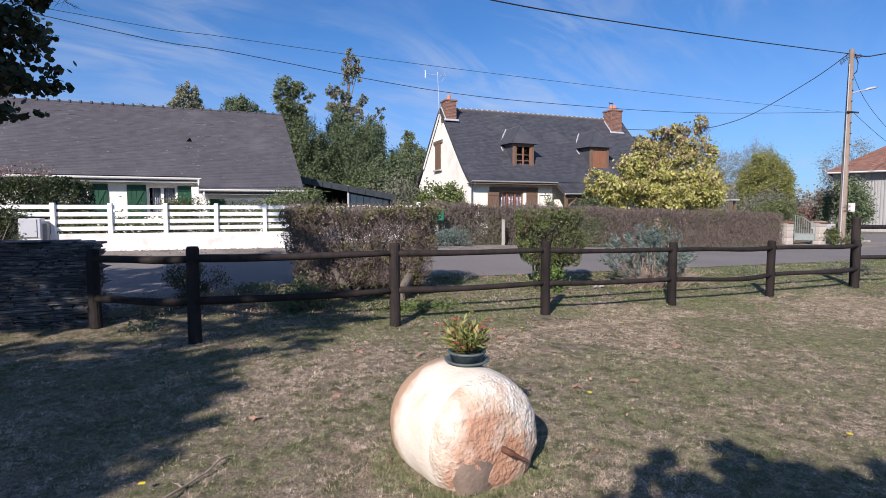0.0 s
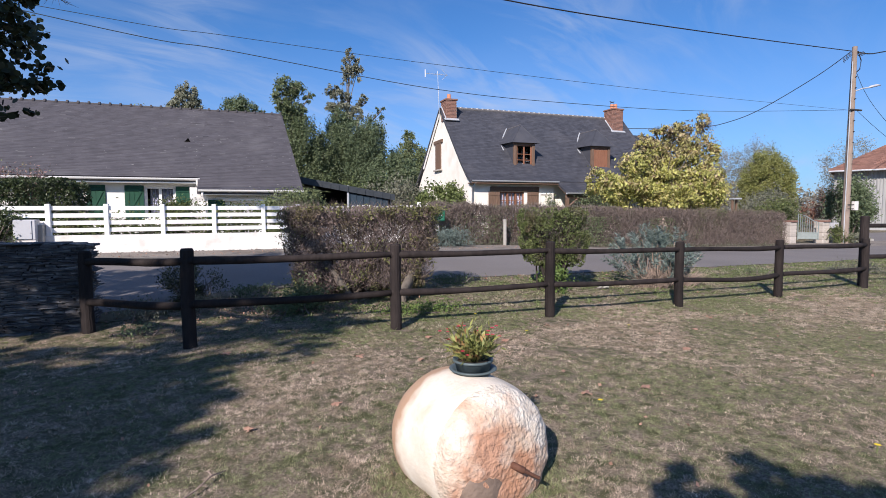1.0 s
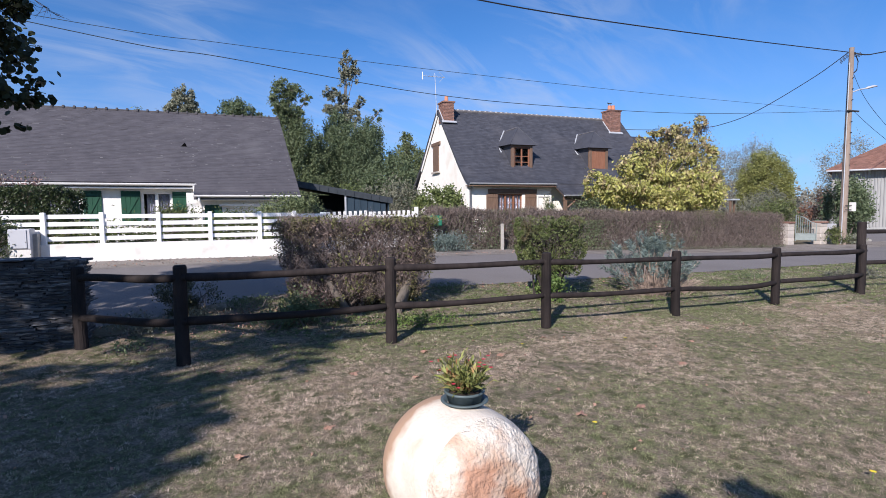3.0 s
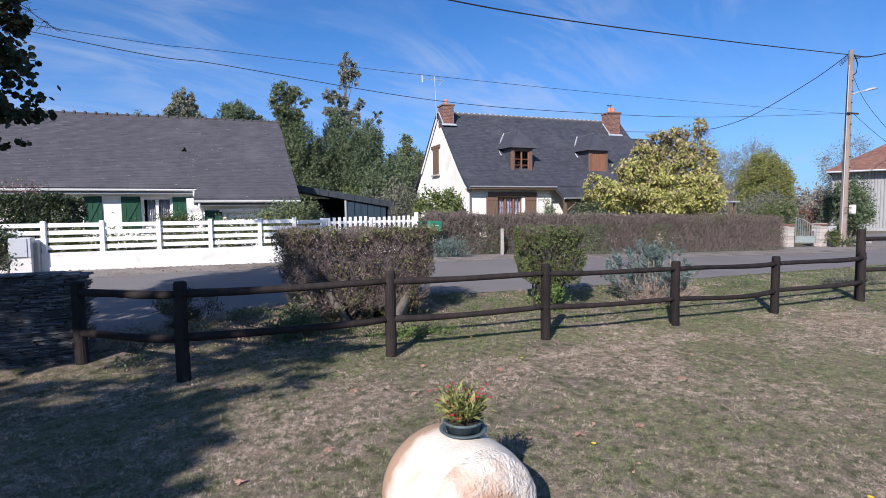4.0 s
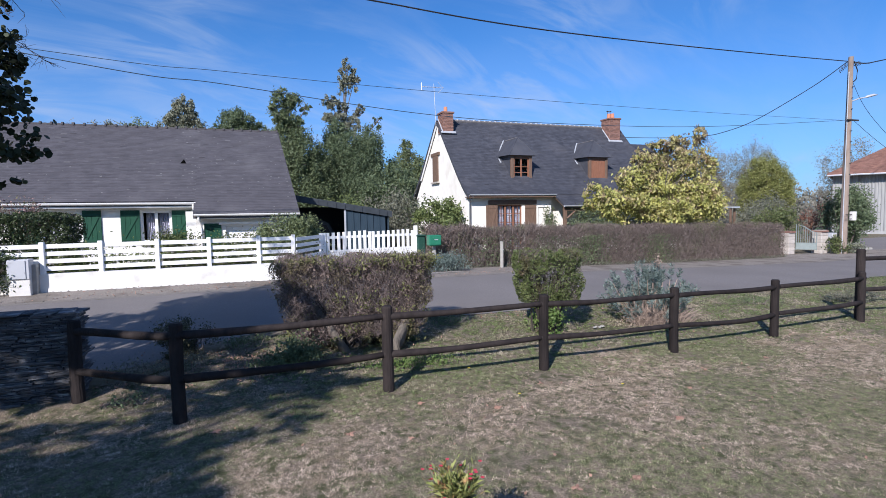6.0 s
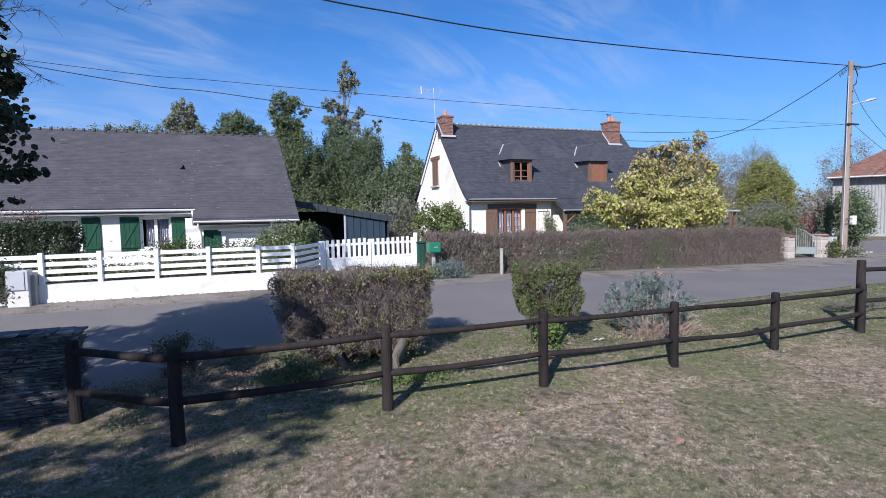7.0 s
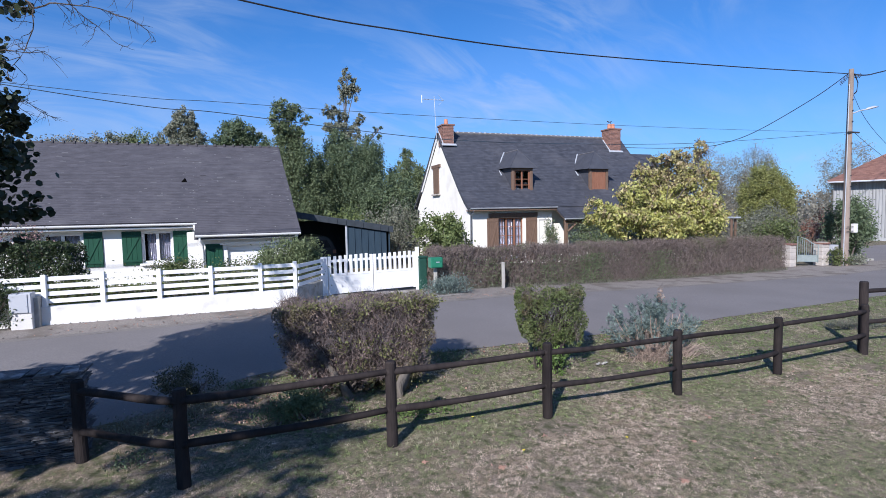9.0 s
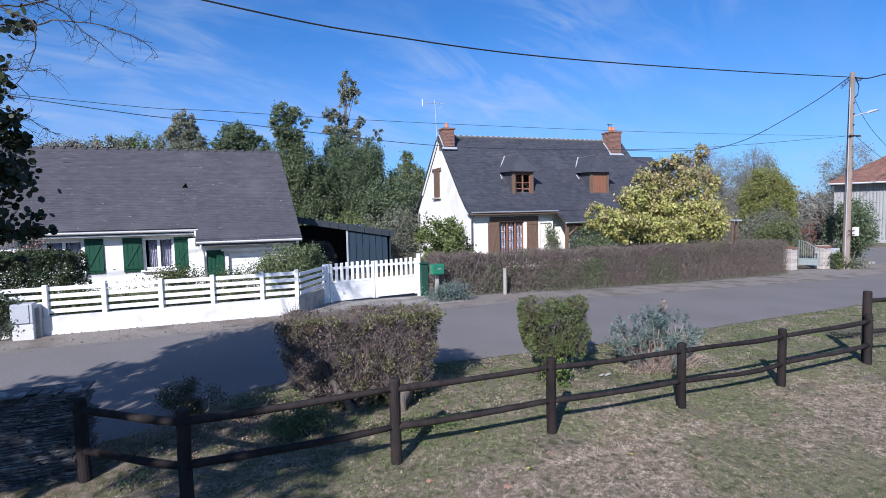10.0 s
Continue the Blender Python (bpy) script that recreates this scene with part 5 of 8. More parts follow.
def chimney(x0, x1, y0, y1, z0, z1, pots, cowl):
    c = part("chimney", Geo().box((x0 + x1) / 2, (y0 + y1) / 2, (z0 + z1) / 2, x1 - x0 - 0.02, y1 - y0 - 0.02, z1 - z0, 0.004), M_MORTAR, house_b, "red brick chimney stack")
    n = 0
    z = z0
    g = 0.012
    while z < z1 - 0.02:
        off = 0.115 if n % 2 else 0.0
        for face in (0, 1):
            L = (x1 - x0) if face == 0 else (y1 - y0)
            u = -off
            while u < L:
                a, b = max(u, 0) + g / 2, min(u + 0.23, L) - g / 2
                if b - a > 0.03:
                    if face == 0:
                        bk = Geo().box(x0 + (a + b) / 2, y0 + 0.005, z + 0.035, b - a, 0.03, 0.062, 0.004)
                        part("brick", bk, M_BRICK, c)
                    else:
                        bk = Geo().box(x0 + 0.005, y0 + (a + b) / 2, z + 0.035, 0.03, b - a, 0.062, 0.004)
                        part("brick", bk, M_BRICK, c)
                u += 0.23
        z += 0.074
        n += 1
    part("capping", Geo().box((x0 + x1) / 2, (y0 + y1) / 2, z1 - 0.03, x1 - x0 + 0.10, y1 - y0 + 0.10, 0.09, 0.012), M_BRICK, c)
    part("flashing", Geo().box((x0 + x1) / 2, y0 - 0.06, z0 + 0.03, x1 - x0 + 0.22, 0.16, 0.05, 0.01, Matrix.Rotation(0.75, 3, "X")), M_ZINC, c)
    part("flashing", Geo().box(x0 - 0.03, (y0 + y1) / 2 - 0.1, z0 + 0.42, 0.05, 0.05, 1.05, 0.01, Matrix.Rotation(-0.75, 3, "X")), M_ZINC, c)
    for px, r, hh in pots:
        part("chimney_pot", Geo().tube([(px, (y0 + y1) / 2, z1), (px, (y0 + y1) / 2, z1 + 0.06), (px, (y0 + y1) / 2, z1 + hh)], [r + 0.05, r, r * 0.85], 14), M_CLAY, c, smooth=True)
    if cowl:
        px = pots[0][0]
        for s in (-0.09, 0.09):
            part("cowl_leg", Geo().tube([(px + s, (y0 + y1) / 2, z1 + 0.25), (px + s, (y0 + y1) / 2, z1 + 0.47)], 0.012, 6), M_DARKROOM, c)
        part("cowl", Geo().tube([(px - 0.16, (y0 + y1) / 2, z1 + 0.48), (px, (y0 + y1) / 2, z1 + 0.44), (px + 0.16, (y0 + y1) / 2, z1 + 0.48)], 0.03, 6), M_DARKROOM, c)


chimney(10.25, 10.86, 26.75, 27.5, 6.25, 7.36, [(10.56, 0.11, 0.32)], False)
chimney(20.95, 21.72, 26.75, 27.55, 6.12, 7.52, [(21.2, 0.12, 0.32), (21.46, 0.12, 0.34)], True)


def aerial():
    a = thing("aerial", (9.98, 27.3, 6.4), "television aerial on a thin mast fixed to the gable", "aerial")
    x, y = 9.98, 27.3
    part("mast", Geo().tube([(x + 0.1, y, 6.35), (x, y, 8.9)], 0.014, 6), M_ZINC, a)
    part("boom", Geo().tube([(9.28, y, 8.72), (10.55, y, 8.72)], 0.014, 6), M_ZINC, a)
    for k in range(6):
        xx = 9.45 + k * 0.2
        part("element", Geo().tube([(xx, y - 0.16, 8.73), (xx, y + 0.16, 8.73)], 0.008, 5), M_ZINC, a)
    part("reflector", Geo().box(9.28, y, 8.72, 0.03, 0.05, 0.40, 0.004), M_WHITE, a)
    for s in (-1, 1):
        part("element", Geo().tube([(10.50, y, 8.72), (10.22, y, 8.72 + 0.28 * s)], 0.010, 5), M_ZINC, a)


aerial()


def lower_wing():
    w = thing("lower_wing", (25.0, 27.5, -0.1), "lower slate-roofed wing of the cottage", "outbuilding")
    prof = [(24.1, 3.0), (27.5, 6.12)]
    part("roof", Geo().prism([(22.3, y, z) for y, z in prof] + [(22.3, y, z - 0.15) for y, z in reversed(prof)], (0, 0, 0), (2.4, 0, 0)), M_ROOFSLATE_B, w)
    part("slate_covering", slates(prof, lambda s: 22.32, lambda s: 24.7, 15, 0.22, 0.125), M_ROOFSLATE_B, w, kind="stuff")
    part("roof", Geo().prism([(22.3, 27.5, 6.1), (22.3, 30.9, 3.0), (22.3, 30.9, 2.85), (22.3, 27.5, 5.95)], (0, 0, 0), (2.4, 0, 0)), M_ROOFSLATE_B, w)
    part("wall", Geo().box(23.4, 24.5, 1.3, 2.2, 0.3, 3.4), M_CREAM, w)
    part("wall", Geo().prism([(24.5, 24.4, -.4), (24.5, 30.6, -.4), (24.5, 30.6, 3.0), (24.5, 27.5, 5.9), (24.5, 24.4, 3.0)], (0, 0, 0), (-0.3, 0, 0)), M_CREAM, w)
    t = thing("garden_shelter", (28.6, 25.0, -0.2), "small open shelter with a pale flat roof beside the wing", "shelter")
    part("roof", Geo().box(27.0, 23.4, 2.05, 0.5, 0.8, 0.09, 0.01), M_ZINC, t)
    for x in (26.85, 27.15):
        part("post", Geo().box(x, 23.3, 0.9, 0.10, 0.10, 2.3, 0.01), M_BROWNWOOD, t)


lower_wing()


def barn():
    b = thing("barn", (48.0, 28.0, 0.2), "grey vertical-clad barn with a terracotta tiled roof", "barn")
    A, B = Vector((46.2, 30.2, 0)), Vector((52.3, 19.8, 0))
    d = (B - A).normalized()
    n = Vector((-d.y, d.x, 0)) * -1
    if n.dot(Vector((1, 1, 0))) < 0:
        n = -n
    L = (B - A).length
    body = Geo().prism([A + Vector((0, 0, -0.4)), B + Vector((0, 0, -0.4)), B + Vector((0, 0, 4.75)), A + Vector((0, 0, 4.75))], (0, 0, 0), n * 9)
    wall = part("wall", body, M_CLAD, b, "grey vertical cladding")
    ribs = Geo()
    k = 0.0
    while k < L:
        p = A + d * k - n * 0.02
        ribs.box(p.x, p.y, 2.3, 0.07, 0.07, 4.6, 0.01)
        k += 0.21
    part("ribs", ribs, M_CLAD, wall, kind="stuff")
    ev0, ev1 = A - d * 0.4 - n * 0.9 + Vector((0, 0, 4.5)), B + d * 0.4 - n * 0.9 + Vector((0, 0, 4.5))
    r0, r1 = A + d * 4.4 + n * 4.5 + Vector((0, 0, 7.35)), B + d * 0.2 + n * 4.5 + Vector((0, 0, 7.35))
    roof = part("roof", Geo().add([ev0, ev1, r1, r0, ev0 + Vector((0, 0, .14)), ev1 + Vector((0, 0, .14)), r1 + Vector((0, 0, .14)), r0 + Vector((0, 0, .14))],
                             [(0, 1, 2, 3), (4, 7, 6, 5), (0, 4, 5, 1), (1, 5, 6, 2), (2, 6, 7, 3), (3, 7, 4, 0)]), M_TILE, b, "weathered terracotta tile roof")
    rows = Geo()
    m = 32
    for j in range(m):
        p0, p1 = ev0.lerp(r0, j / m), ev1.lerp(r1, j / m)
        q0, q1 = ev0.lerp(r0, (j + 1) / m), ev1.lerp(r1, (j + 1) / m)
        c = 38
        for i in range(c):
            a0, a1 = p0.lerp(p1, i / c), p0.lerp(p1, (i + 0.92) / c)
            b0, b1 = q0.lerp(q1, i / c), q0.lerp(q1, (i + 0.92) / c)
            z = Vector((0, 0, 0.20))
            rows.add([a0 + z, a1 + z, b1 + z - Vector((0, 0, .045)), b0 + z - Vector((0, 0, .045)), a0 + z - Vector((0, 0, .06)), a1 + z - Vector((0, 0, .06))], [(0, 1, 2, 3), (4, 5, 1, 0)])
    part("tile_covering", rows, M_TILE, roof, kind="stuff")
    part("fascia", Geo().tube([ev0 + Vector((0, 0, 0.02)), ev1 + Vector((0, 0, 0.02))], 0.07, 6), M_ZINC, b)
    e0 = A + n * 9
    part("roof", Geo().add([r0, r1, B + d * .4 + n * 9.5 + Vector((0, 0, 4.6)), A - d * .4 + n * 9.5 + Vector((0, 0, 4.6))], [(0, 1, 2, 3)]), M_TILE, b)
    part("roof", Geo().add([ev0, A - d * .4 + n * 9.5 + Vector((0, 0, 4.6)), r0], [(0, 1, 2)]), M_TILE, b)


barn()


# ---- street pole and lines ----
def street_pole():
    p = thing("utility_pole", (26.75, 16.95, gz(26.75, 16.95)), "tall grey-brown concrete utility pole with a street lamp", "utility pole")
    x, y = 26.72, 16.93
    part("shaft", Geo().tube([(x - 0.06, y, -0.4), (x, y, 4), (x + 0.05, y, 8.9)], [0.165, 0.138, 0.10], 12), M_POLE, p, "weathered pole shaft")
    for k in range(15):
        z = 0.5 + k * 0.5
        part("rung", Geo().tube([(x - 0.02, y - 0.145, z), (x + 0.05, y - 0.155, z)], 0.02, 6), M_BLACKWIRE, p)
    part("conduit", Geo().tube([(x - 0.20, y - 0.05, -0.2), (x - 0.17, y - 0.05, 4.2), (x - 0.12, y - 0.04, 8.2)], 0.022, 6), M_ZINC, p)
    part("crossarm", Geo().box(x + 0.15, y - 0.12, 6.0, 0.75, 0.08, 0.07, 0.01), M_DARKROOM, p)
    lamp = part("lamp_arm", Geo().tube([(x + 0.05, y - 0.05, 6.85), (27.3, 16.85, 7.02), (27.75, 16.8, 7.1)], 0.03, 8), M_ZINC, p)
    part("lamp_head", Geo().tube([(27.65, 16.8, 7.08), (27.85, 16.8, 7.14), (28.2, 16.78, 7.22), (28.45, 16.76, 7.24)], [0.05, 0.10, 0.10, 0.03], 10, True, 0.6), M_GREYBOX, p, "pale grey street lamp head", smooth=True)
    part("meter_box", Geo().box(26.97, 16.72, 1.55, 0.24, 0.18, 0.42, 0.015), M_PLINTH, p, "white plastic box strapped to the pole")
    part("strap", Geo().tube([(x - 0.25, y - 0.2, 1.42), (x + 0.3, y - 0.25, 1.42)], 0.015, 5), M_BLACKWIRE, p)
    part("strap", Geo().tube([(x - 0.25, y - 0.2, 1.62), (x + 0.3, y - 0.25, 1.62)], 0.015, 5), M_BLACKWIRE, p)
    rr = random.Random(5)
    for side in (-1, 1):
        for k in range(6):
            cx = x + side * (0.18 + 0.1 * k)
            z = 8.66 - (0.07 * k if side < 0 else -0.02 * k)
            part("clamp", Geo().tube([(cx, y, z), (cx - 0.03, y, z - 0.13), (cx + 0.05, y, z - 0.15 - rr.uniform(0, .05)), (cx + 0.06, y, z - 0.04)], 0.012, 5), M_BLACKWIRE, p)
    part("loop", Geo().tube([(x + 0.2, y - 0.05, 8.7), (x + 0.45, y - 0.05, 8.3), (x + 0.38, y - 0.05, 7.9), (x + 0.12, y - 0.1, 7.75)], 0.025, 6), M_BLACKWIRE, p)


M_POLE = mat("pole_concrete", (0.205, 0.155, 0.125), (0.315, 0.25, 0.205), 5, 0.9, 0.5, 40, stretch=(1, 1, 0.3))
street_pole()


def cable(name, pts, r, material, label):
    """A cable through plan points, bent smoothly."""
    pts = [Vector(p) for p in pts]
    out = []
    for i in range(len(pts) - 1):
        p0, p1, p2, p3 = pts[max(i - 1, 0)], pts[i], pts[i + 1], pts[min(i + 2, len(pts) - 1)]
        for k in range(12):
            t = k / 12
            out.append(0.5 * ((2 * p1) + (p2 - p0) * t + (2 * p0 - 5 * p1 + 4 * p2 - p3) * t * t + (3 * p1 - p0 - 3 * p2 + p3) * t ** 3))
    out.append(pts[-1])
    single(name, Geo().tube(out, r, 6), pts[0], material, label, "cable", "overhead cables")


cable("overhead_cable", [(26.55, 16.93, 8.68), (17.9, 15.58, 7.99), (9.45, 14.28, 7.42), (4.4, 13.5, 7.28), (-0.4, 12.76, 7.42), (-14, 10.7, 8.6)], 0.019, M_BLACKWIRE, "thick black overhead cable running to the pole")
cable("overhead_cable", [(26.85, 16.93, 8.68), (28.5, 17.3, 8.85), (31, 17.8, 9.4), (45, 20.5, 12.5)], 0.03, M_BLACKWIRE, "thick black overhead cable rising from the pole")
cable("overhead_cable", [(26.55, 16.95, 8.66), (26.13, 18.24, 7.79), (25.23, 20.5, 6.55), (24.64, 22.04, 6.10), (24.26, 23.08, 6.05), (23.5, 25.1, 6.2), (22.4, 27.4, 6.5)], 0.018, M_BLACKWIRE, "black service cable dropping from the pole to the cottage")
cable("telephone_wire", [(26.45, 16.88, 5.98), (14.4, 14.8, 5.44), (5.35, 13.25, 5.14), (-0.07, 12.3, 5.04), (-3.0, 11.8, 5.05), (-16, 9.7, 5.6)], 0.006, M_PALEWIRE, "thin weathered telephone wire across the street")
cable("telephone_wire", [(26.6, 16.9, 6.0), (16.35, 15.42, 5.06), (9.57, 14.45, 4.72), (4.9, 13.77, 4.66), (-0.1, 13.05, 4.95), (-3.1, 12.6, 5.12), (-16, 10.8, 6.6)], 0.009, M_PALEWIRE, "sagging telephone wire across the street")
cable("telephone_wire", [(27.0, 16.85, 5.98), (29.5, 17.0, 4.9), (36, 17.5, 2.6)], 0.010, M_PALEWIRE, "thin wire dropping from the pole's crossarm")
cable("telephone_wire", [(26.85, 16.9, 7.8), (29.0, 17.2, 6.2), (36, 18.2, 3.2)], 0.011, M_PALEWIRE, "thin wire dropping from high on the pole")


# ---- gate piers at the far end of the hedge ----
def far_gate():
    for x, y, w, top in ((26.05, 17.6, 0.46, 0.95), (24.35, 17.95, 0.42, 0.85)):
        z0 = gz(x, y)
        p = thing("gate_pier", (x, y, z0), "pale block gate pier with a brick cap at the hedge's end", "gate pier", "gate piers")
        part("core", Geo().box(x, y, (z0 + top) / 2 - 0.1, w - 0.03, w - 0.03, top - z0 + 0.1, 0.005), M_MORTAR, p)
        z = z0
        while z < top - 0.16:
            part("block", Geo().box(x, y, z + 0.085, w, w, 0.155, 0.012), M_BLOCK, p)
            z += 0.17
        for k in range(3):
            part("cap_brick", Geo().box(x - w / 2 + w * (k + 0.5) / 3, y, z + 0.045, w / 3 - 0.01, w + 0.1, 0.09, 0.008), M_BRICK, p)
    g = thing("garden_gate", (25.2, 17.7, gz(25.2, 17.7)), "pale grey-green iron garden gate standing ajar", "gate")
    a, b = Vector((25.0, 18.0, -0.05)), Vector((25.52, 17.38, -0.05))
    d = b - a
    fr = part("frame", Geo().tube([a, a + Vector((0, 0, 1.25)), a + d * 0.4 + Vector((0, 0, 1.12)), a + d * 0.75 + Vector((0, 0, 0.9)), b + Vector((0, 0, 0.84)), b], 0.025, 6), M_GATEPAINT, g)
    part("panel", Geo().prism([a + Vector((0, 0, 0.03)), b + Vector((0, 0, 0.03)), b + Vector((0, 0, 0.36)), a + Vector((0, 0, 0.36))], (0, 0, 0), (0.02, 0.02, 0)), M_GATEPAINT, g)
    for k in range(1, 9):
        s = k / 9
        t = 1.2 - 0.36 * s
        part("bar", Geo().tube([a + d * s + Vector((0, 0, 0.3)), a + d * s + Vector((0, 0, t))], 0.012, 5), M_GATEPAINT, g)
    bx = thing("letter_box", (26.5, 17.3, 0.55), "small grey metal letter box beside the pier", "letter box")
    part("body", Geo().box(26.5, 17.35, 0.62, 0.34, 0.3, 0.28, 0.015), M_GREYBOX, bx)
    part("door", Geo().box(26.5, 17.19, 0.62, 0.24, 0.015, 0.16, 0.006), M_CONCRETE, bx)
    part("post", Geo().box(26.5, 17.35, 0.15, 0.07, 0.07, 0.7, 0.005), M_CONCRETE, bx)
    s = single("stone_slab", Geo().box(29.6, 18.2, gz(29.6, 18.2) + 0.05, 1.5, 0.8, 0.12, 0.03), (29.6, 18.2, gz(29.6, 18.2)), M_CONCRETE, "pale slab lying beside the street", "slab")


M_BLOCK = mat("pale_block", (0.42, 0.37, 0.33), (0.52, 0.47, 0.42), 8, 0.9, 0.5, 60, rand=0.15)
far_gate()


# ---- planting ----
def limbs(base, height, r0, crown, count, rng, bend=0.2):
    """A tapered trunk and limbs that reach into the crown."""
    g = Geo()
    b = np.asarray(base, float)
    cx = np.asarray(crown[0], float)
    top = np.array([cx[0], cx[1], b[2] + height])
    mids = [b + (top - b) * k + np.array([math.sin(k * 5) * bend * 0.3, math.cos(k * 4) * bend * 0.3, 0]) * (k > 0) for k in (0, 0.25, 0.5, 0.75, 1.0)]
    mids[0] = mids[0] - np.array([0, 0, 0.15])
    g.tube(mids, [r0 * 1.25, r0, r0 * 0.75, r0 * 0.5, r0 * 0.2], 9)
    for k in range(count):
        s = rng.uniform(0.3, 0.9)
        p = b + (top - b) * s
        u = rng.normal(size=3)
        u[2] = abs(u[2]) * 0.7
        u /= np.linalg.norm(u)
        e = cx + u * np.asarray(crown[1]) * rng.uniform(0.6, 0.9)
        m = (p + e) / 2 + np.array([0, 0, 0.15 * np.linalg.norm(e - p)]) * rng.uniform(-0.4, 1)
        rr = r0 * (1 - s) * 0.55 + 0.012
        g.tube([p, m, e], [rr, rr * 0.6, 0.008], 5, False)
    return g


def tree(name, base, crown_c, radii, n, size, material, label, seed, trunk_r=0.18, lumps=60, spread=0.16, category="tree", group="", fill=0.4, aspect=0.6, count=14):
    rng = np.random.default_rng(seed)
    t = thing(name, base, label, category, group)
    part("trunk", limbs(base, crown_c[2] - base[2] + radii[2] * 0.5, trunk_r, (crown_c, radii), count, rng), M_BARK, t, smooth=True)
    v, f = chips(lumpy(crown_c, radii, n, rng, lumps, spread, fill), size, rng, aspect)
    array_part("crown", v, f, material, t, kind="stuff")
    return t


def massed_tree(name, base, masses, size, material, label, seed, trunk_r, group="trees behind the houses", top=None, twig=0):
    """A tree whose crown is several uneven masses (centre, radii, leaves), each fed by its own limb."""
    rng = np.random.default_rng(seed)
    t = thing(name, base, label, "tree", group)
    b = np.asarray(base, float)
    hi = np.asarray(top if top else max((m[0] for m in masses), key=lambda c: c[2]), float)
    bend = np.array([0.12, 0.0, 0.0])
    stem = Geo().tube([b - np.array([0, 0, 0.15]), b + (hi - b) * 0.3 + bend, b + (hi - b) * 0.65 - bend, hi], [trunk_r * 1.2, trunk_r, trunk_r * 0.6, trunk_r * 0.2], 8)
    part("trunk", stem, M_BARK, t, smooth=True)
    boughs = Geo()
    for c, r, n in masses:
        c = np.asarray(c, float)
        k = np.clip((c[2] - r[2] - b[2]) / max(hi[2] - b[2], 0.1) * 0.8, 0.1, 0.9)
        p = b + (hi - b) * k
        boughs.tube([p, (p + c) / 2 + np.array([0, 0, 0.2]), c], [trunk_r * 0.45, trunk_r * 0.3, 0.02], 5, False)
        for j in range(7):
            u = rng.normal(size=3)
            u /= np.linalg.norm(u)
            boughs.tube([c, c + u * np.asarray(r) * 0.5 + np.array([0, 0, 0.05]), c + u * np.asarray(r) * 0.95], [0.03, 0.02, 0.008], 4, False)
    part("bough_mass", boughs, M_BARK, t, kind="stuff")
    pts = np.concatenate([lumpy(c, r, n, rng, max(10, n // 70), 0.13, 0.35) for c, r, n in masses])
    v, f = chips(pts, size, rng, 0.75)
    array_part("crown", v, f, material, t, kind="stuff")
    if twig:
        q = pts[rng.choice(len(pts), twig)]
        v, f = blades(q, size * 5, 0.012, rng, 1.5)
        array_part("twig_mass", v, f, material, t, kind="stuff")
    return t


def bush(name, base, crown_c, radii, n, size, material, label, seed, lumps=40, spread=0.2, aspect=0.55, stems=14, twig=M_TWIG, up=0.3, fill=0.4, group=""):
    rng = np.random.default_rng(seed)
    t = thing(name, base, label, "bush", group)
    g = Geo()
    for k in range(stems):
        a = rng.uniform(0, 6.28)
        u = np.array([math.cos(a), math.sin(a), rng.uniform(0.1, 0.8)])
        e = np.asarray(crown_c) + u * np.asarray(radii) * rng.uniform(0.4, 0.85)
        p = np.asarray(base) + np.array([math.cos(a), math.sin(a), 0]) * 0.08 - np.array([0, 0, 0.05])
        g.tube([p, (p + e) / 2 + rng.normal(size=3) * 0.05, e], [0.014, 0.009, 0.004], 5, False)
    part("stem_mass", g, twig, t, kind="stuff")
    pts = lumpy(crown_c, radii, n, rng, lumps, spread, fill)
    floor = ground_z(pts[:, 0], pts[:, 1]) + 0.02
    pts[:, 2] = np.maximum(pts[:, 2], floor + rng.uniform(0, 0.1, n))
    v, f = leaves(pts, size, rng, aspect, up)
    array_part("foliage", v, f, material, t, kind="stuff")
    return t


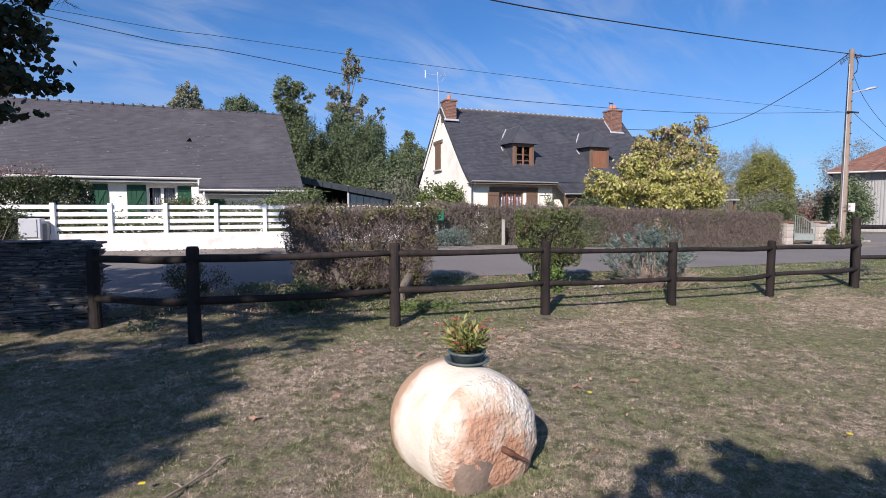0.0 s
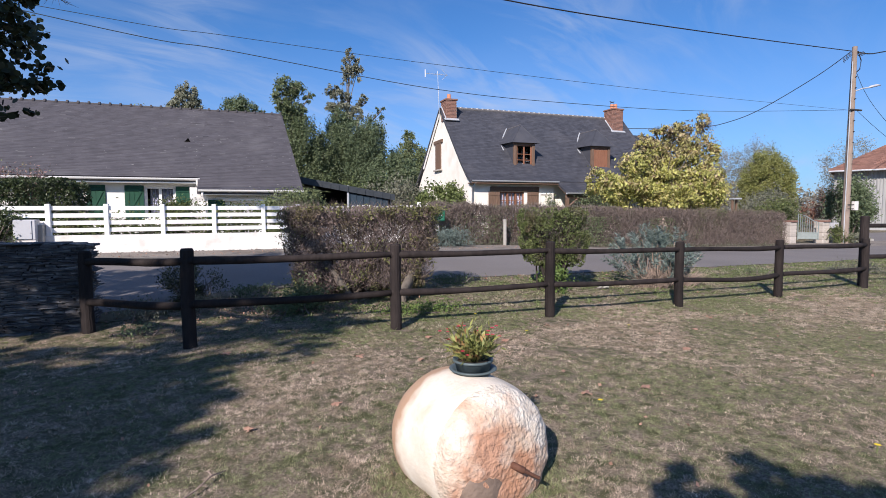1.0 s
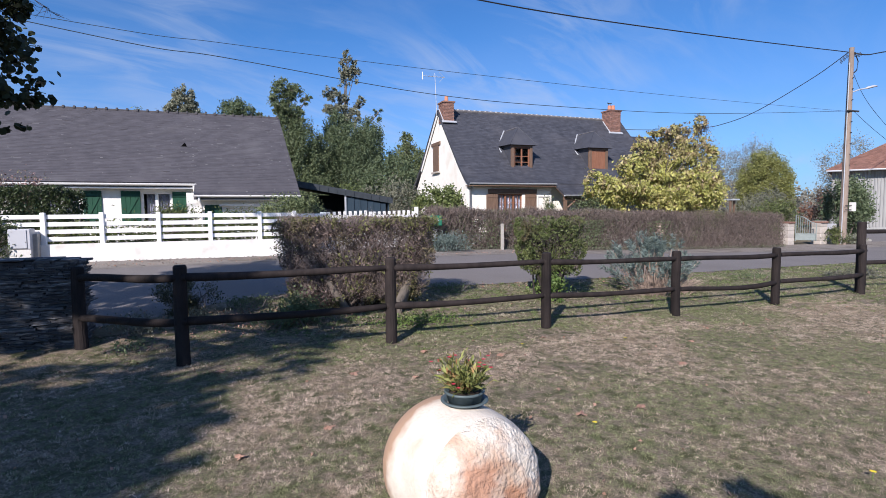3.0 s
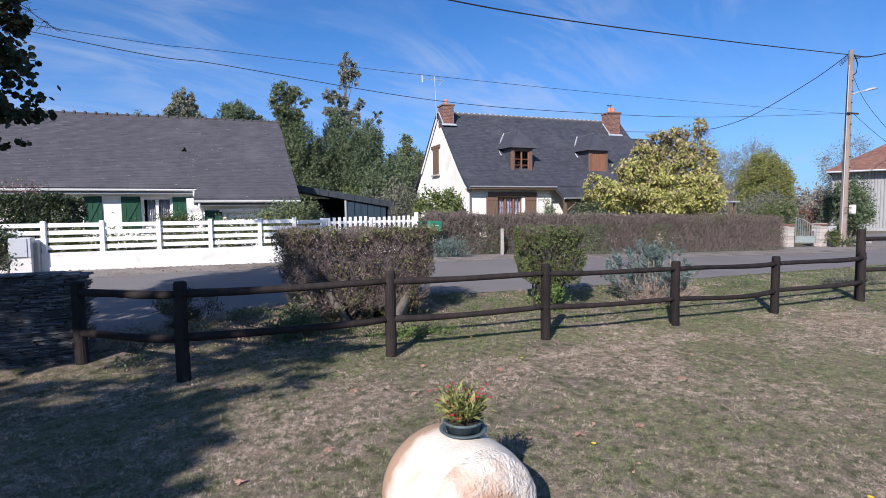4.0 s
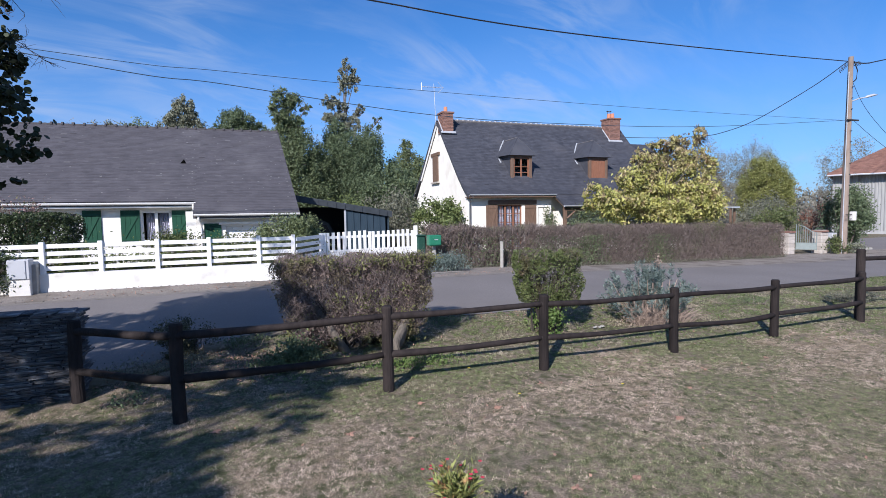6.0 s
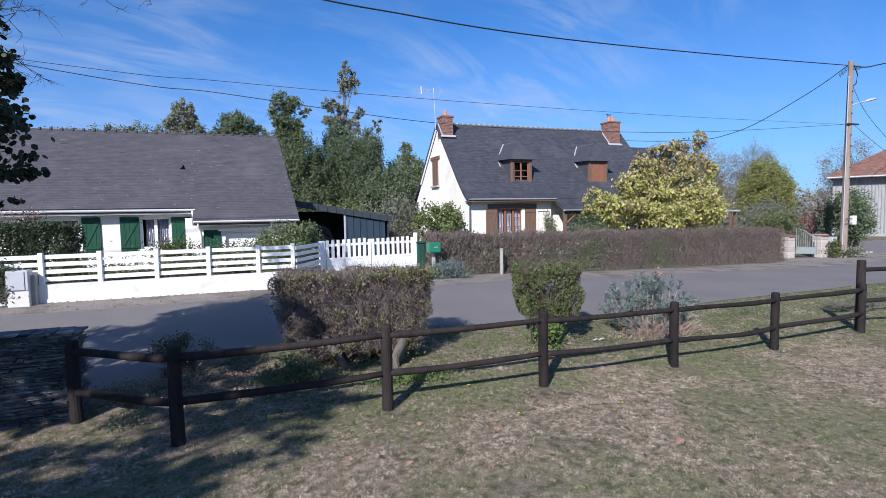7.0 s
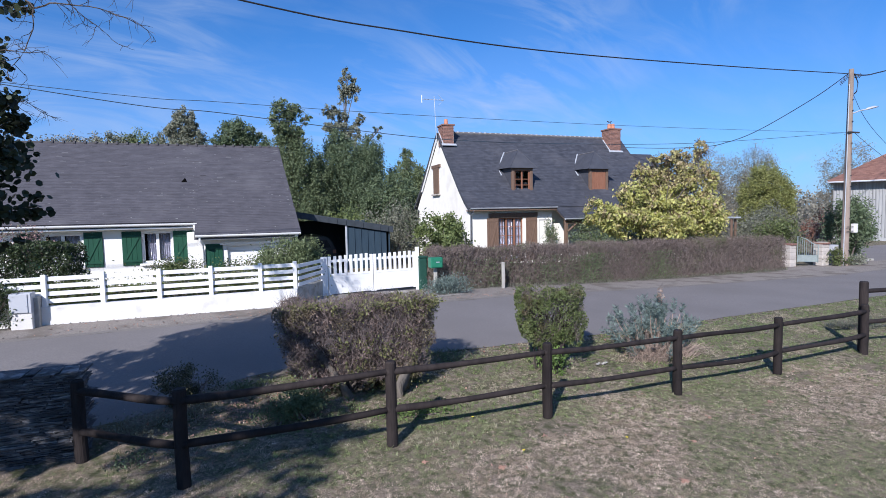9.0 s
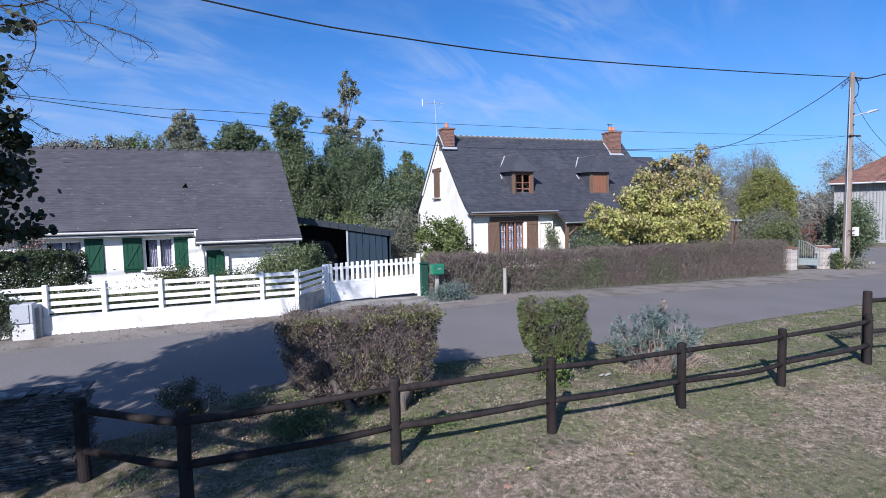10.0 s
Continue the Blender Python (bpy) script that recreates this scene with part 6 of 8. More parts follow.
# the long brown hedge along the street
def long_hedge():
    rng = np.random.default_rng(21)
    h = thing("long_hedge", (14, 16.2, 0.0), "long clipped hedge of thin brown twigs with sparse leaves", "hedge")
    a, b = np.array([5.35, 14.55]), np.array([23.0, 17.07])
    d = (b - a) / np.linalg.norm(b - a)
    nrm = np.array([-d[1], d[0]])
    L = np.linalg.norm(b - a)

    def place(p):
        xy = a + p[:, :1] * d + p[:, 1:2] * nrm
        s = p[:, 0] / L
        top = 1.61 - 0.32 * s + 0.03 * np.sin(p[:, 0] * 2.1) + 0.02 * np.sin(p[:, 0] * 7.3)
        z0 = ground_z(xy[:, 0], xy[:, 1])
        return np.concatenate([xy, (z0 + p[:, 2] * (top - z0))[:, None]], 1)
    p = boxy((0, 0, 0.02), (L, 0.85, 1.0), 46000, rng, 0.9, 0.07, 0.03)
    v, f = leaves(place(p), 0.055, rng, 0.5)
    array_part("foliage", v, f, M_LF_HEDGE, h, kind="stuff")
    p = boxy((0, 0.03, 0.0), (L, 0.82, 0.9), 42000, rng, 0.8, 0.09, 0.03)
    v, f = blades(place(p), 0.26, 0.0062, rng, 1.1)
    array_part("twig_mass", v, f, M_TWIG, h, kind="stuff")
    p = np.stack([rng.uniform(0, L, 9000), rng.normal(size=9000) * 0.07 + 0.5, rng.uniform(0.0, 0.95, 9000)], 1)
    v, f = leaves(place(p), 0.10, rng, 0.6)
    array_part("inner_growth", v, f, M_TWIG, h, kind="stuff")
    core = Geo()
    for k in range(46):
        s = (k + 0.5) / 46 * L
        q = place(np.array([[s, 0.42, 0.0], [s, 0.42, 0.85]]))
        core.tube([q[0], (q[0] + q[1]) / 2 + rng.normal(size=3) * 0.05, q[1]], [0.03, 0.02, 0.01], 5)
    part("stem_mass", core, M_TWIG, h, kind="stuff")
    # greener growth in it and along its foot
    for s, n in ((4.2, 500), (6.0, 1400), (9.5, 900), (2.0, 500)):
        pts = place(np.stack([s + rng.normal(size=n) * 0.45, np.abs(rng.normal(size=n)) * 0.07 - 0.03, rng.uniform(0.03, 0.75, n)], 1))
        v, f = leaves(pts, 0.06, rng, 0.5)
        array_part("green_growth", v, f, M_LF_MID, h, "greener shoots in the hedge", "stuff")
    n = 2600
    pts = place(np.stack([rng.uniform(0, L, n), rng.normal(size=n) * 0.07 - 0.05, rng.uniform(0.0, 0.08, n)], 1))
    v, f = leaves(pts, 0.07, rng, 0.25, 1.2)
    array_part("foot_growth", v, f, M_LF_GREY, h, "weeds along the hedge's foot", "stuff")


long_hedge()
for x, y, h in ((7.50, 14.58, 0.80),):
    z = gz(x, y)
    single("stake", Geo().box(x, y, z + h / 2 - 0.05, 0.085, 0.085, h + 0.1, 0.012), (x, y, z), M_CONCRETE, "pale concrete stake at the hedge", "stake", "hedge stakes")


# clipped blocks on the verge
def clipped_block(name, lo, hi, turn, n, size, material, label, seed, twig_n, trunk_z, taper=0.0, green=None, thin=0.62, shoots=700):
    rng = np.random.default_rng(seed)
    c = (np.asarray(lo) + np.asarray(hi)) / 2
    base = (c[0], c[1], gz(c[0], c[1]))
    t = thing(name, base, label, "bush")
    ca, sa = math.cos(turn), math.sin(turn)

    def swing(p):
        q = p - c
        k = 1 - taper * np.clip((hi[2] - p[:, 2]) / (hi[2] - lo[2]), 0, 1) ** 1.5
        x, y = q[:, 0] * k, q[:, 1] * k
        return np.stack([c[0] + x * ca - y * sa, c[1] + x * sa + y * ca, p[:, 2]], 1)
    p = boxy(lo, hi, n, rng, 0.86, 0.10, 0.10)
    p = p[gaps(p, rng, thin)]
    # rounded corners
    q = (p - c) / ((np.asarray(hi) - np.asarray(lo)) / 2)
    m = np.maximum((np.abs(q) ** 9).sum(1) ** (1 / 9), 1.0)
    p = c + (p - c) / m[:, None]
    p = clumped(p, c)
    v, f = leaves(swing(p), size, rng, 0.55)
    array_part("foliage", v, f, material, t, kind="stuff")
    p = boxy(np.asarray(lo) + 0.09, np.asarray(hi) - 0.09, twig_n, rng, 0.75, 0.12, 0.04)
    v, f = twigs(swing(p), 0.22, 0.0036, rng, 0.35)
    array_part("twig_mass", v, f, M_SHRUBTWIG, t, kind="stuff")
    g = Geo()
    for k in range(44):
        a = np.array([c[0] + rng.normal() * 0.10, c[1] + rng.normal() * 0.10, base[2] - 0.05])
        e = swing(np.array([[rng.uniform(lo[0] + .15, hi[0] - .15), rng.uniform(lo[1] + .1, hi[1] - .1), rng.uniform(c[2], hi[2] - .1)]]))[0]
        mid = (a + e) / 2 + np.array([0, 0, -0.12])
        g.tube([a, mid, e], [0.022, 0.014, 0.006], 5, False)
    part("stem_mass", g, M_DARKTWIG, t, kind="stuff")
    # shoots standing over the clipped top
    p = np.stack([rng.uniform(lo[0] + .05, hi[0] - .05, shoots), rng.uniform(lo[1] + .05, hi[1] - .05, shoots), hi[2] - 0.07 + rng.uniform(-0.06, 0.02, shoots)], 1)
    v, f = twigs(swing(p), 0.13, 0.003, rng, 1.6)
    array_part("top_shoot_growth", v, f, M_SHRUBTWIG, t, kind="stuff")
    if green:
        p = boxy(lo, hi, green, rng, 0.9, 0.08, 0.04)
        m = noise_pick(p, rng)
        v, f = leaves(swing(clumped(p[m], c)), size * 1.2, rng, 0.55)
        array_part("green_leaves", v, f, M_LF_OLIVE, t, "greener leaves in patches", "stuff")
    return t


def clumped(p, c):
    """Draws the leaves into clumps with hollows between them."""
    k = np.array([max(noise.noise(Vector(q * 4.2)), -0.12) + 0.5 * noise.noise(Vector(q * 10)) for q in p])
    return c + (p - c) * (1.03 - 0.36 * np.clip(k + 0.12, 0, 1))[:, None]


def gaps(p, rng, thin):
    """Thins the leaves where a clipped shrub shows its twigs."""
    k = np.array([noise.noise(Vector((a * 2.6, b * 2.6, c * 2.6))) for a, b, c in p])
    return rng.uniform(size=len(p)) < np.clip(thin + 2.4 * k, 0.05, 1)


def noise_pick(p, rng):
    k = 2.6 * np.array([noise.noise(Vector(q * 3.1)) + 0.5 * noise.noise(Vector(q * 8)) for q in p]) + 0.5
    return k + 0.35 * (p[:, 0] - 1.6) + rng.normal(size=len(p)) * 0.4 + 1.2 * np.clip(p[:, 2] - 1.15, 0, 0.3) > 1.28


clipped_block("clipped_shrub", (0.55, 7.35, 0.20), (2.86, 8.4, 1.43), -0.10, 40000, 0.034, M_LF_CLIP, "wide clipped shrub, brown and thinly leaved, on the verge", 31, 14000, 0.3, 0.22, 30000, 0.48)
clipped_block("clipped_shrub", (4.24, 7.2, 0.46), (5.42, 8.1, 1.41), -0.30, 30000, 0.036, M_LF_BUSH, "clipped green shrub block on the verge", 32, 1400, 0.3, 0.30, None, 0.92, 60)
part_v, part_f = leaves(lumpy((4.75, 7.45, 0.28), (0.3, 0.3, 0.22), 700, np.random.default_rng(9), 14, 0.3), 0.05, np.random.default_rng(9), 0.6)
ivy = thing("ivy_clump", (4.65, 7.1, gz(4.65, 7.1)), "bright green weeds round the shrub's foot", "weeds")
array_part("foliage", part_v, part_f, M_LF_IVY, ivy, kind="stuff")


def spiky_shrub():
    rng = np.random.default_rng(44)
    c = np.array([6.95, 7.65, gz(6.95, 7.65)])
    t = thing("blue_grey_shrub", tuple(c), "straggly shrub with blue-grey leaf tufts on bare pinkish stems", "bush")
    g = Geo()
    tufts = []
    for k in range(190):
        a = rng.uniform(0, 6.28)
        el = rng.uniform(0.45, 1.5) if k % 5 else rng.uniform(0.2, 0.6)
        L = rng.uniform(0.50, 1.05) * (0.85 + 0.2 * math.sin(el))
        e = c + np.array([math.cos(a) * math.cos(el) * 1.25, math.sin(a) * math.cos(el) * 0.8, math.sin(el) * 1.0]) * L
        b = c + np.array([math.cos(a) * 1.8, math.sin(a), 0]) * rng.uniform(0.02, 0.16) - np.array([0, 0, 0.04])
        m = (b + e) / 2 + np.array([math.cos(a) * 0.05, math.sin(a) * 0.05, -0.04]) + rng.normal(size=3) * 0.045
        g.tube([b, m, m + (e - m) * 0.6], [0.008, 0.006, 0.0045], 5, False)
        if el > rng.uniform(0.2, 0.85):
            tufts.append((e, (e - m) / np.linalg.norm(e - m)))
    for dx, dy, dz in ((0.95, -0.05, 0.46), (1.12, 0.05, 0.50), (-0.92, 0.0, 0.55), (0.80, 0.1, 0.66), (-0.75, 0.1, 0.72)):
        e, b = c + np.array([dx, dy, dz]), c + np.array([dx, dy, 0]) * 0.12
        m = (b + e) / 2 + np.array([dx * 0.12, 0, -0.08])
        g.tube([b, m, e], [0.008, 0.006, 0.005], 5, False)
        tufts += [(e, (e - m) / np.linalg.norm(e - m))]
    # dry straw bundles round the foot
    for k in range(420):
        x = rng.choice((-0.30, -0.12, 0.42), p=(0.45, 0.3, 0.25)) + rng.normal() * 0.13
        b = c + np.array([x, -0.22 + rng.normal() * 0.08, -0.03])
        u = np.array([rng.normal() * 0.5 + (0.9 if x > 0.3 else 0), rng.normal() * 0.4 - 0.15, 1.0])
        L = rng.uniform(0.18, 0.44)
        e = b + u / np.linalg.norm(u) * L
        g.tube([b, (b + e) / 2 + np.array([0, 0, 0.02]), e + np.array([u[0] * 0.06, 0, -0.05])], [0.005, 0.004, 0.002], 3, False)
    part("stem_mass", g, M_DRYTWIG, t, "bare pinkish-brown stems", kind="stuff")
    pts, dirs = [], []
    for e, d in tufts:
        for j in range(44):
            s = rng.uniform(-0.17, 0.02)
            u = rng.normal(size=3)
            u -= u.dot(d) * d
            u /= np.linalg.norm(u)
            pts.append(e + d * s)
            dirs.append(u * 0.8 + d * rng.uniform(0.3, 0.9))
    pts, dirs = np.array(pts), np.array(dirs)
    dirs /= np.linalg.norm(dirs, axis=1)[:, None]
    s = np.cross(dirs, rng.normal(size=dirs.shape))
    s /= np.linalg.norm(s, axis=1)[:, None]
    L = rng.uniform(0.06, 0.11, len(pts))[:, None]
    v = np.stack([pts, pts + dirs * L * 0.5 + s * 0.008, pts + dirs * L, pts + dirs * L * 0.5 - s * 0.008], 1).reshape(-1, 3)
    i = np.arange(len(pts)) * 4
    array_part("tuft_foliage", v, np.stack([i, i + 1, i + 2, i + 3], 1), M_LF_BLUE, t, "blue-grey narrow leaves", "stuff")
    tip = c + np.array([0.02, -0.12, 1.10])
    v, f = leaves(tip + rng.normal(size=(90, 3)) * np.array([0.03, 0.03, 0.07]), 0.04, rng, 0.6)
    array_part("seed_head", v, f, M_DRYTWIG, t, "dry seed head", "stuff")


spiky_shrub()
bush("small_shrub", (-0.62, 8.05, gz(-0.62, 8.05)), (-0.60, 8.0, 0.38), (0.38, 0.36, 0.36), 4200, 0.030, M_LF_SMALL, "small dark green shrub on the verge in the tree's shade", 51, 40, 0.15)
bush("weedy_clump", (0.85, 7.12, gz(0.85, 7.12)), (0.82, 7.14, 0.25), (0.36, 0.24, 0.21), 2200, 0.040, M_LF_MID, "low bright green weeds below the clipped shrub", 52, 22, 0.3, stems=4)
bush("weedy_clump", (1.95, 6.75, gz(1.95, 6.75)), (2.2, 6.74, 0.04), (0.66, 0.22, 0.035), 1200, 0.030, M_LF_IVY, "low bright green weeds at the fence", 53, 12, 0.35, stems=3)
bush("weedy_clump", (-0.98, 6.5, gz(-0.98, 6.5)), (-0.98, 6.5, 0.09), (0.24, 0.18, 0.07), 170, 0.035, M_LF_DARK, "low green weeds near the slate wall", 157, 12, 0.3, stems=3)
for k, (x, y, rx, h, m, tag) in enumerate(((-0.55, 7.45, 0.40, 0.10, M_LF_GREY, "dry low weeds at the road's edge in the tree's shade"), (0.15, 8.05, 0.35, 0.10, M_LF_MID, "low green weeds at the road's edge"), (-1.05, 7.15, 0.3, 0.12, M_LF_GREY, "dry low weeds beside the slate wall"), (0.45, 7.0, 0.3, 0.09, M_LF_MID, "low green weeds under the fence rail"), (3.4, 8.6, 0.5, 0.07, M_LF_MID, "low green weeds on the verge"), (10.2, 8.2, 0.6, 0.10, M_LF_MID, "low green weeds on the verge by the fence corner"))):
    bush("weedy_clump", (x, y, gz(x, y)), (x, y, gz(x, y) + h), (rx, rx * 0.6, h), 700, 0.035, m, tag, 170 + k, 16, 0.3, 0.35, stems=4, up=0.9)
bush("blue_green_plants", (5.5, 14.05, gz(5.5, 14.05)), (5.5, 14.05, 0.58), (0.6, 0.28, 0.28), 3200, 0.07, M_LF_BLUE, "bushy blue-green plants below the letter box", 54, 26, 0.28, 0.3, up=1.0)
bush("verge_plants", (12.4, 7.7, gz(12.4, 7.7)), (12.6, 7.8, 0.08), (0.7, 0.35, 0.17), 1500, 0.05, M_LF_GREY, "low grey-green plants on the verge beyond the fence corner", 55, 20, 0.3, 0.3, up=1.0)
clipped_block("laurel_bush", (-6.55, 14.25, 0.45), (-3.42, 15.5, 2.16), 0.02, 40000, 0.060, M_LF_LAUREL, "dense dark laurel hedge bush behind the white fence", 56, 600, 0.3, 0.0, None, 1.4, 60)
bush("red_shrub", (-4.9, 15.9, 0.5), (-4.85, 15.7, 2.02), (0.75, 0.3, 0.5), 1800, 0.055, M_LF_PINK, "pinkish autumn shrub behind the laurel", 159, 20, 0.2)
bush("overhanging_shrub", (-4.6, 12.75, gz(-4.6, 12.75)), (-4.55, 12.85, 1.0), (0.62, 0.25, 0.42), 2600, 0.06, M_LF_LAUREL, "dark leafy shrub overgrowing the end of the white fence", 156, 30, 0.2)
bush("laurel_bush", (-7.2, 15.2, 0.55), (-7.2, 15.2, 1.5), (1.3, 0.8, 0.85), 7000, 0.09, M_LF_LAUREL, "dense dark laurel bush behind the white fence", 57, 50, 0.18)
bush("flowering_bush", (1.35, 16.2, 0.5), (1.42, 16.2, 1.28), (1.0, 0.7, 0.76), 15000, 0.068, M_LF_OLD, "loose light green shrub behind the white fence before the garage", 58, 70, 0.15)
bush("low_shrub", (-0.2, 14.4, 0.5), (0.25, 14.3, 1.05), (1.3, 0.35, 0.55), 5600, 0.060, M_LF_BUSH, "low shrub growing up behind the white boards", 59, 30, 0.24)
bush("low_shrub", (-1.15, 14.2, 0.5), (-1.05, 14.2, 1.18), (0.85, 0.3, 0.5), 4200, 0.055, M_LF_BUSH, "small green shrub showing over the white boards", 160, 24, 0.2)
bush("low_shrub", (-3.2, 14.2, 0.5), (-2.6, 14.0, 0.95), (2.0, 0.35, 0.45), 4200, 0.07, M_LF_BUSH, "low shrub showing between the white boards", 60, 30, 0.26)
bush("round_bush", (8.4, 21.8, 0.3), (8.35, 21.8, 1.45), (1.3, 1.0, 1.28), 13000, 0.11, M_LF_FIG, "large rounded light green bush before the gable", 61, 80, 0.11, 0.7)
bush("climbing_plant", (14.6, 23.3, 0.1), (14.65, 23.35, 1.15), (0.38, 0.18, 0.95), 1400, 0.08, M_LF_MID, "climbing plant on the white trellis", 62, 24, 0.25)
bush("porch_shrub", (16.4, 21.8, 0.0), (16.4, 21.9, 1.3), (1.3, 0.6, 0.9), 3800, 0.09, M_LF_MID, "dark shrub before the porch", 63, 40, 0.2)
bush("porch_shrub", (18.4, 20.6, 0.0), (18.4, 20.7, 0.95), (2.3, 0.6, 0.95), 9000, 0.10, M_LF_DARK, "dark shrubs under the yellowing tree", 166, 60, 0.14)
bush("garden_bush", (6.7, 25.5, 0.3), (7.2, 26.5, 1.6), (1.9, 1.2, 1.5), 7000, 0.11, M_LF_GREY, "grey-green bush beside the carport", 64, 60, 0.18)

# the yellowing tree behind the hedge
def yellowing_tree():
    rng = np.random.default_rng(71)
    t = thing("yellowing_tree", (16.6, 18.2, -0.1), "broad low tree with large yellow-green leaves turning brown", "tree")
    part("trunk", limbs((16.6, 18.2, -0.1), 3.9, 0.16, ((16.9, 18.2, 2.9), (2.7, 1.5, 1.9)), 34, rng), M_BARK, t, smooth=True)
    skirt = (((18.5, 17.7, 2.35), (1.35, 1.0, 1.0), 2900), ((16.7, 17.5, 2.2), (1.7, 1.1, 0.85), 3300), ((14.6, 17.8, 2.25), (1.35, 0.9, 0.75), 2100), ((13.5, 18.0, 2.5), (0.6, 0.6, 0.6), 520), ((19.0, 17.8, 3.8), (0.45, 0.5, 1.0), 620), ((19.2, 17.7, 2.15), (0.55, 0.6, 0.6), 560), ((15.3, 17.8, 3.2), (0.9, 0.7, 0.6), 900))
    upper = (((16.05, 18.3, 3.55), (0.75, 0.7, 0.75), 1000), ((17.2, 18.3, 3.9), (1.35, 0.9, 0.95), 2300), ((18.4, 18.1, 4.2), (0.62, 0.7, 0.8), 850), ((18.95, 18.0, 5.1), (0.38, 0.35, 0.46), 300), ((16.9, 18.2, 4.7), (0.55, 0.5, 0.26), 260), ((15.6, 18.1, 4.2), (0.3, 0.35, 0.34), 160), ((17.9, 18.2, 4.9), (0.55, 0.4, 0.26), 240))
    pts = np.concatenate([lumpy(c, r, int(n * 1.6), rng, max(16, n // 26), 0.13, 0.3) for c, r, n in skirt + upper])
    turn = np.array([noise.noise(Vector(q * 1.7)) + 0.5 * noise.noise(Vector(q * 4)) for q in pts]) + 0.50 * (pts[:, 2] - 3.7) + rng.normal(size=len(pts)) * 0.30
    for name, k, size, material, label in (("crown", turn < -0.02, 0.135, M_LF_YELLOW, "large hanging yellow-green leaves"), ("browning_crown", turn >= -0.02, 0.12, M_LF_BROWNING, "curled leaves turning brown")):
        v, f = leaves(pts[k], size, rng, 0.6, -0.9, 0.4, 0.45)
        array_part(name, v, f, material, t, label, "stuff")
    # hanging pods and twigs among the browning leaves
    pts = np.concatenate([lumpy(c, r, n // 2, rng, 20, 0.2, 0.4) for c, r, n in upper])
    v, f = twigs(pts, 0.30, 0.009, rng, 0.6)
    v = v.reshape(-1, 4, 3)
    v[:, 3, 2] = 2 * v[:, 0, 2] - v[:, 3, 2]
    array_part("pod_mass", v.reshape(-1, 3), f, M_TWIG, t, "thin brown hanging pods", "stuff")


yellowing_tree()

# trees behind the houses
massed_tree("broadleaf_tree", (8.0, 40, 0), [((8.0, 40, 3.3), (3.0, 2.3, 2.9), 54000), ((7.7, 40, 6.0), (2.1, 1.7, 2.2), 28000), ((9.2, 40, 6.4), (1.2, 1.1, 2.1), 14000), ((6.7, 40, 7.5), (0.9, 0.9, 1.4), 5400), ((9.9, 40, 8.9), (0.45, 0.4, 0.55), 420), ((5.8, 40, 4.4), (0.9, 0.9, 2.3), 8500)],
            0.105, M_LF_DARK, "dense dark green broadleaf tree behind the carport", 81, 0.22, top=(8.2, 40, 8.2))
massed_tree("tall_tree", (7.2, 41, 0), [((7.95, 41, 12.8), (0.58, 0.5, 0.9), 1581), ((8.45, 41, 12.1), (0.6, 0.5, 0.75), 1071), ((7.6, 41, 11.7), (0.5, 0.4, 0.8), 841), ((6.6, 41, 10.4), (0.62, 0.6, 0.55), 1581), ((7.5, 41, 9.9), (0.55, 0.5, 0.6), 1173), ((8.7, 41, 9.9), (0.5, 0.5, 0.5), 918), ((6.9, 41, 9.2), (0.9, 0.8, 0.6), 2295), ((8.1, 41, 8.8), (0.8, 0.7, 0.7), 2040)],
            0.115, M_LF_TALL, "tall slender tree with thinning autumn leaves", 83, 0.10, top=(7.9, 41, 13.3))
massed_tree("broadleaf_tree", (3.8, 38, 0), [((3.2, 38, 9.9), (0.95, 0.8, 0.75), 3230), ((2.75, 38, 8.9), (0.8, 0.8, 0.9), 2890), ((4.45, 38, 9.3), (0.42, 0.4, 0.36), 561), ((3.4, 38, 8.1), (0.95, 0.9, 0.8), 3740), ((3.8, 38, 5.5), (1.4, 1.2, 2.6), 15300), ((4.5, 38, 3.0), (1.4, 1.3, 2.4), 13600), ((5.3, 38.6, 4.6), (1.1, 0.9, 2.4), 8000), ((2.6, 38, 6.6), (1.2, 1.0, 1.5), 4500)],
            0.115, M_LF_MID, "loose green tree behind the slate roof", 85, 0.18)
massed_tree("broadleaf_tree", (0.2, 41, 0), [((0.0, 41, 8.6), (1.25, 1.1, 1.0), 6120), ((1.1, 41, 8.1), (0.95, 0.9, 0.9), 4080), ((-1.0, 41, 7.8), (0.9, 0.9, 0.8), 3400), ((0.2, 41, 6.4), (2.0, 1.6, 1.4), 8500)],
            0.115, M_LF_DARK, "dark green tree behind the slate roof", 86, 0.18)
massed_tree("autumn_tree", (-3.4, 41, 0), [((-3.35, 41, 9.35), (0.75, 0.7, 0.95), 3740), ((-4.0, 41, 8.5), (0.7, 0.7, 0.8), 2890), ((-2.85, 41, 8.4), (0.75, 0.7, 0.8), 2890), ((-3.4, 41, 7.0), (1.4, 1.2, 1.2), 6120)],
            0.115, M_LF_TALL, "pale autumn tree rising over the bungalow's ridge", 87, 0.16)
massed_tree("broadleaf_tree", (12.9, 41, 0), [((12.3, 41, 4.6), (1.5, 1.3, 2.4), 13600), ((13.5, 41, 3.9), (1.4, 1.2, 2.4), 11900), ((12.4, 41, 7.0), (0.8, 0.7, 0.75), 1870)],
            0.115, M_LF_OLD, "light green tree beside the gable", 88, 0.16, twig=420)
tree("broadleaf_tree", (10.2, 38, 0), (10.2, 37.5, 2.8), (2.3, 1.7, 2.7), 15000, 0.16, M_LF_DARK, "dark understorey tree behind the carport", 89, 0.18, 170, 0.10, group="trees behind the houses")
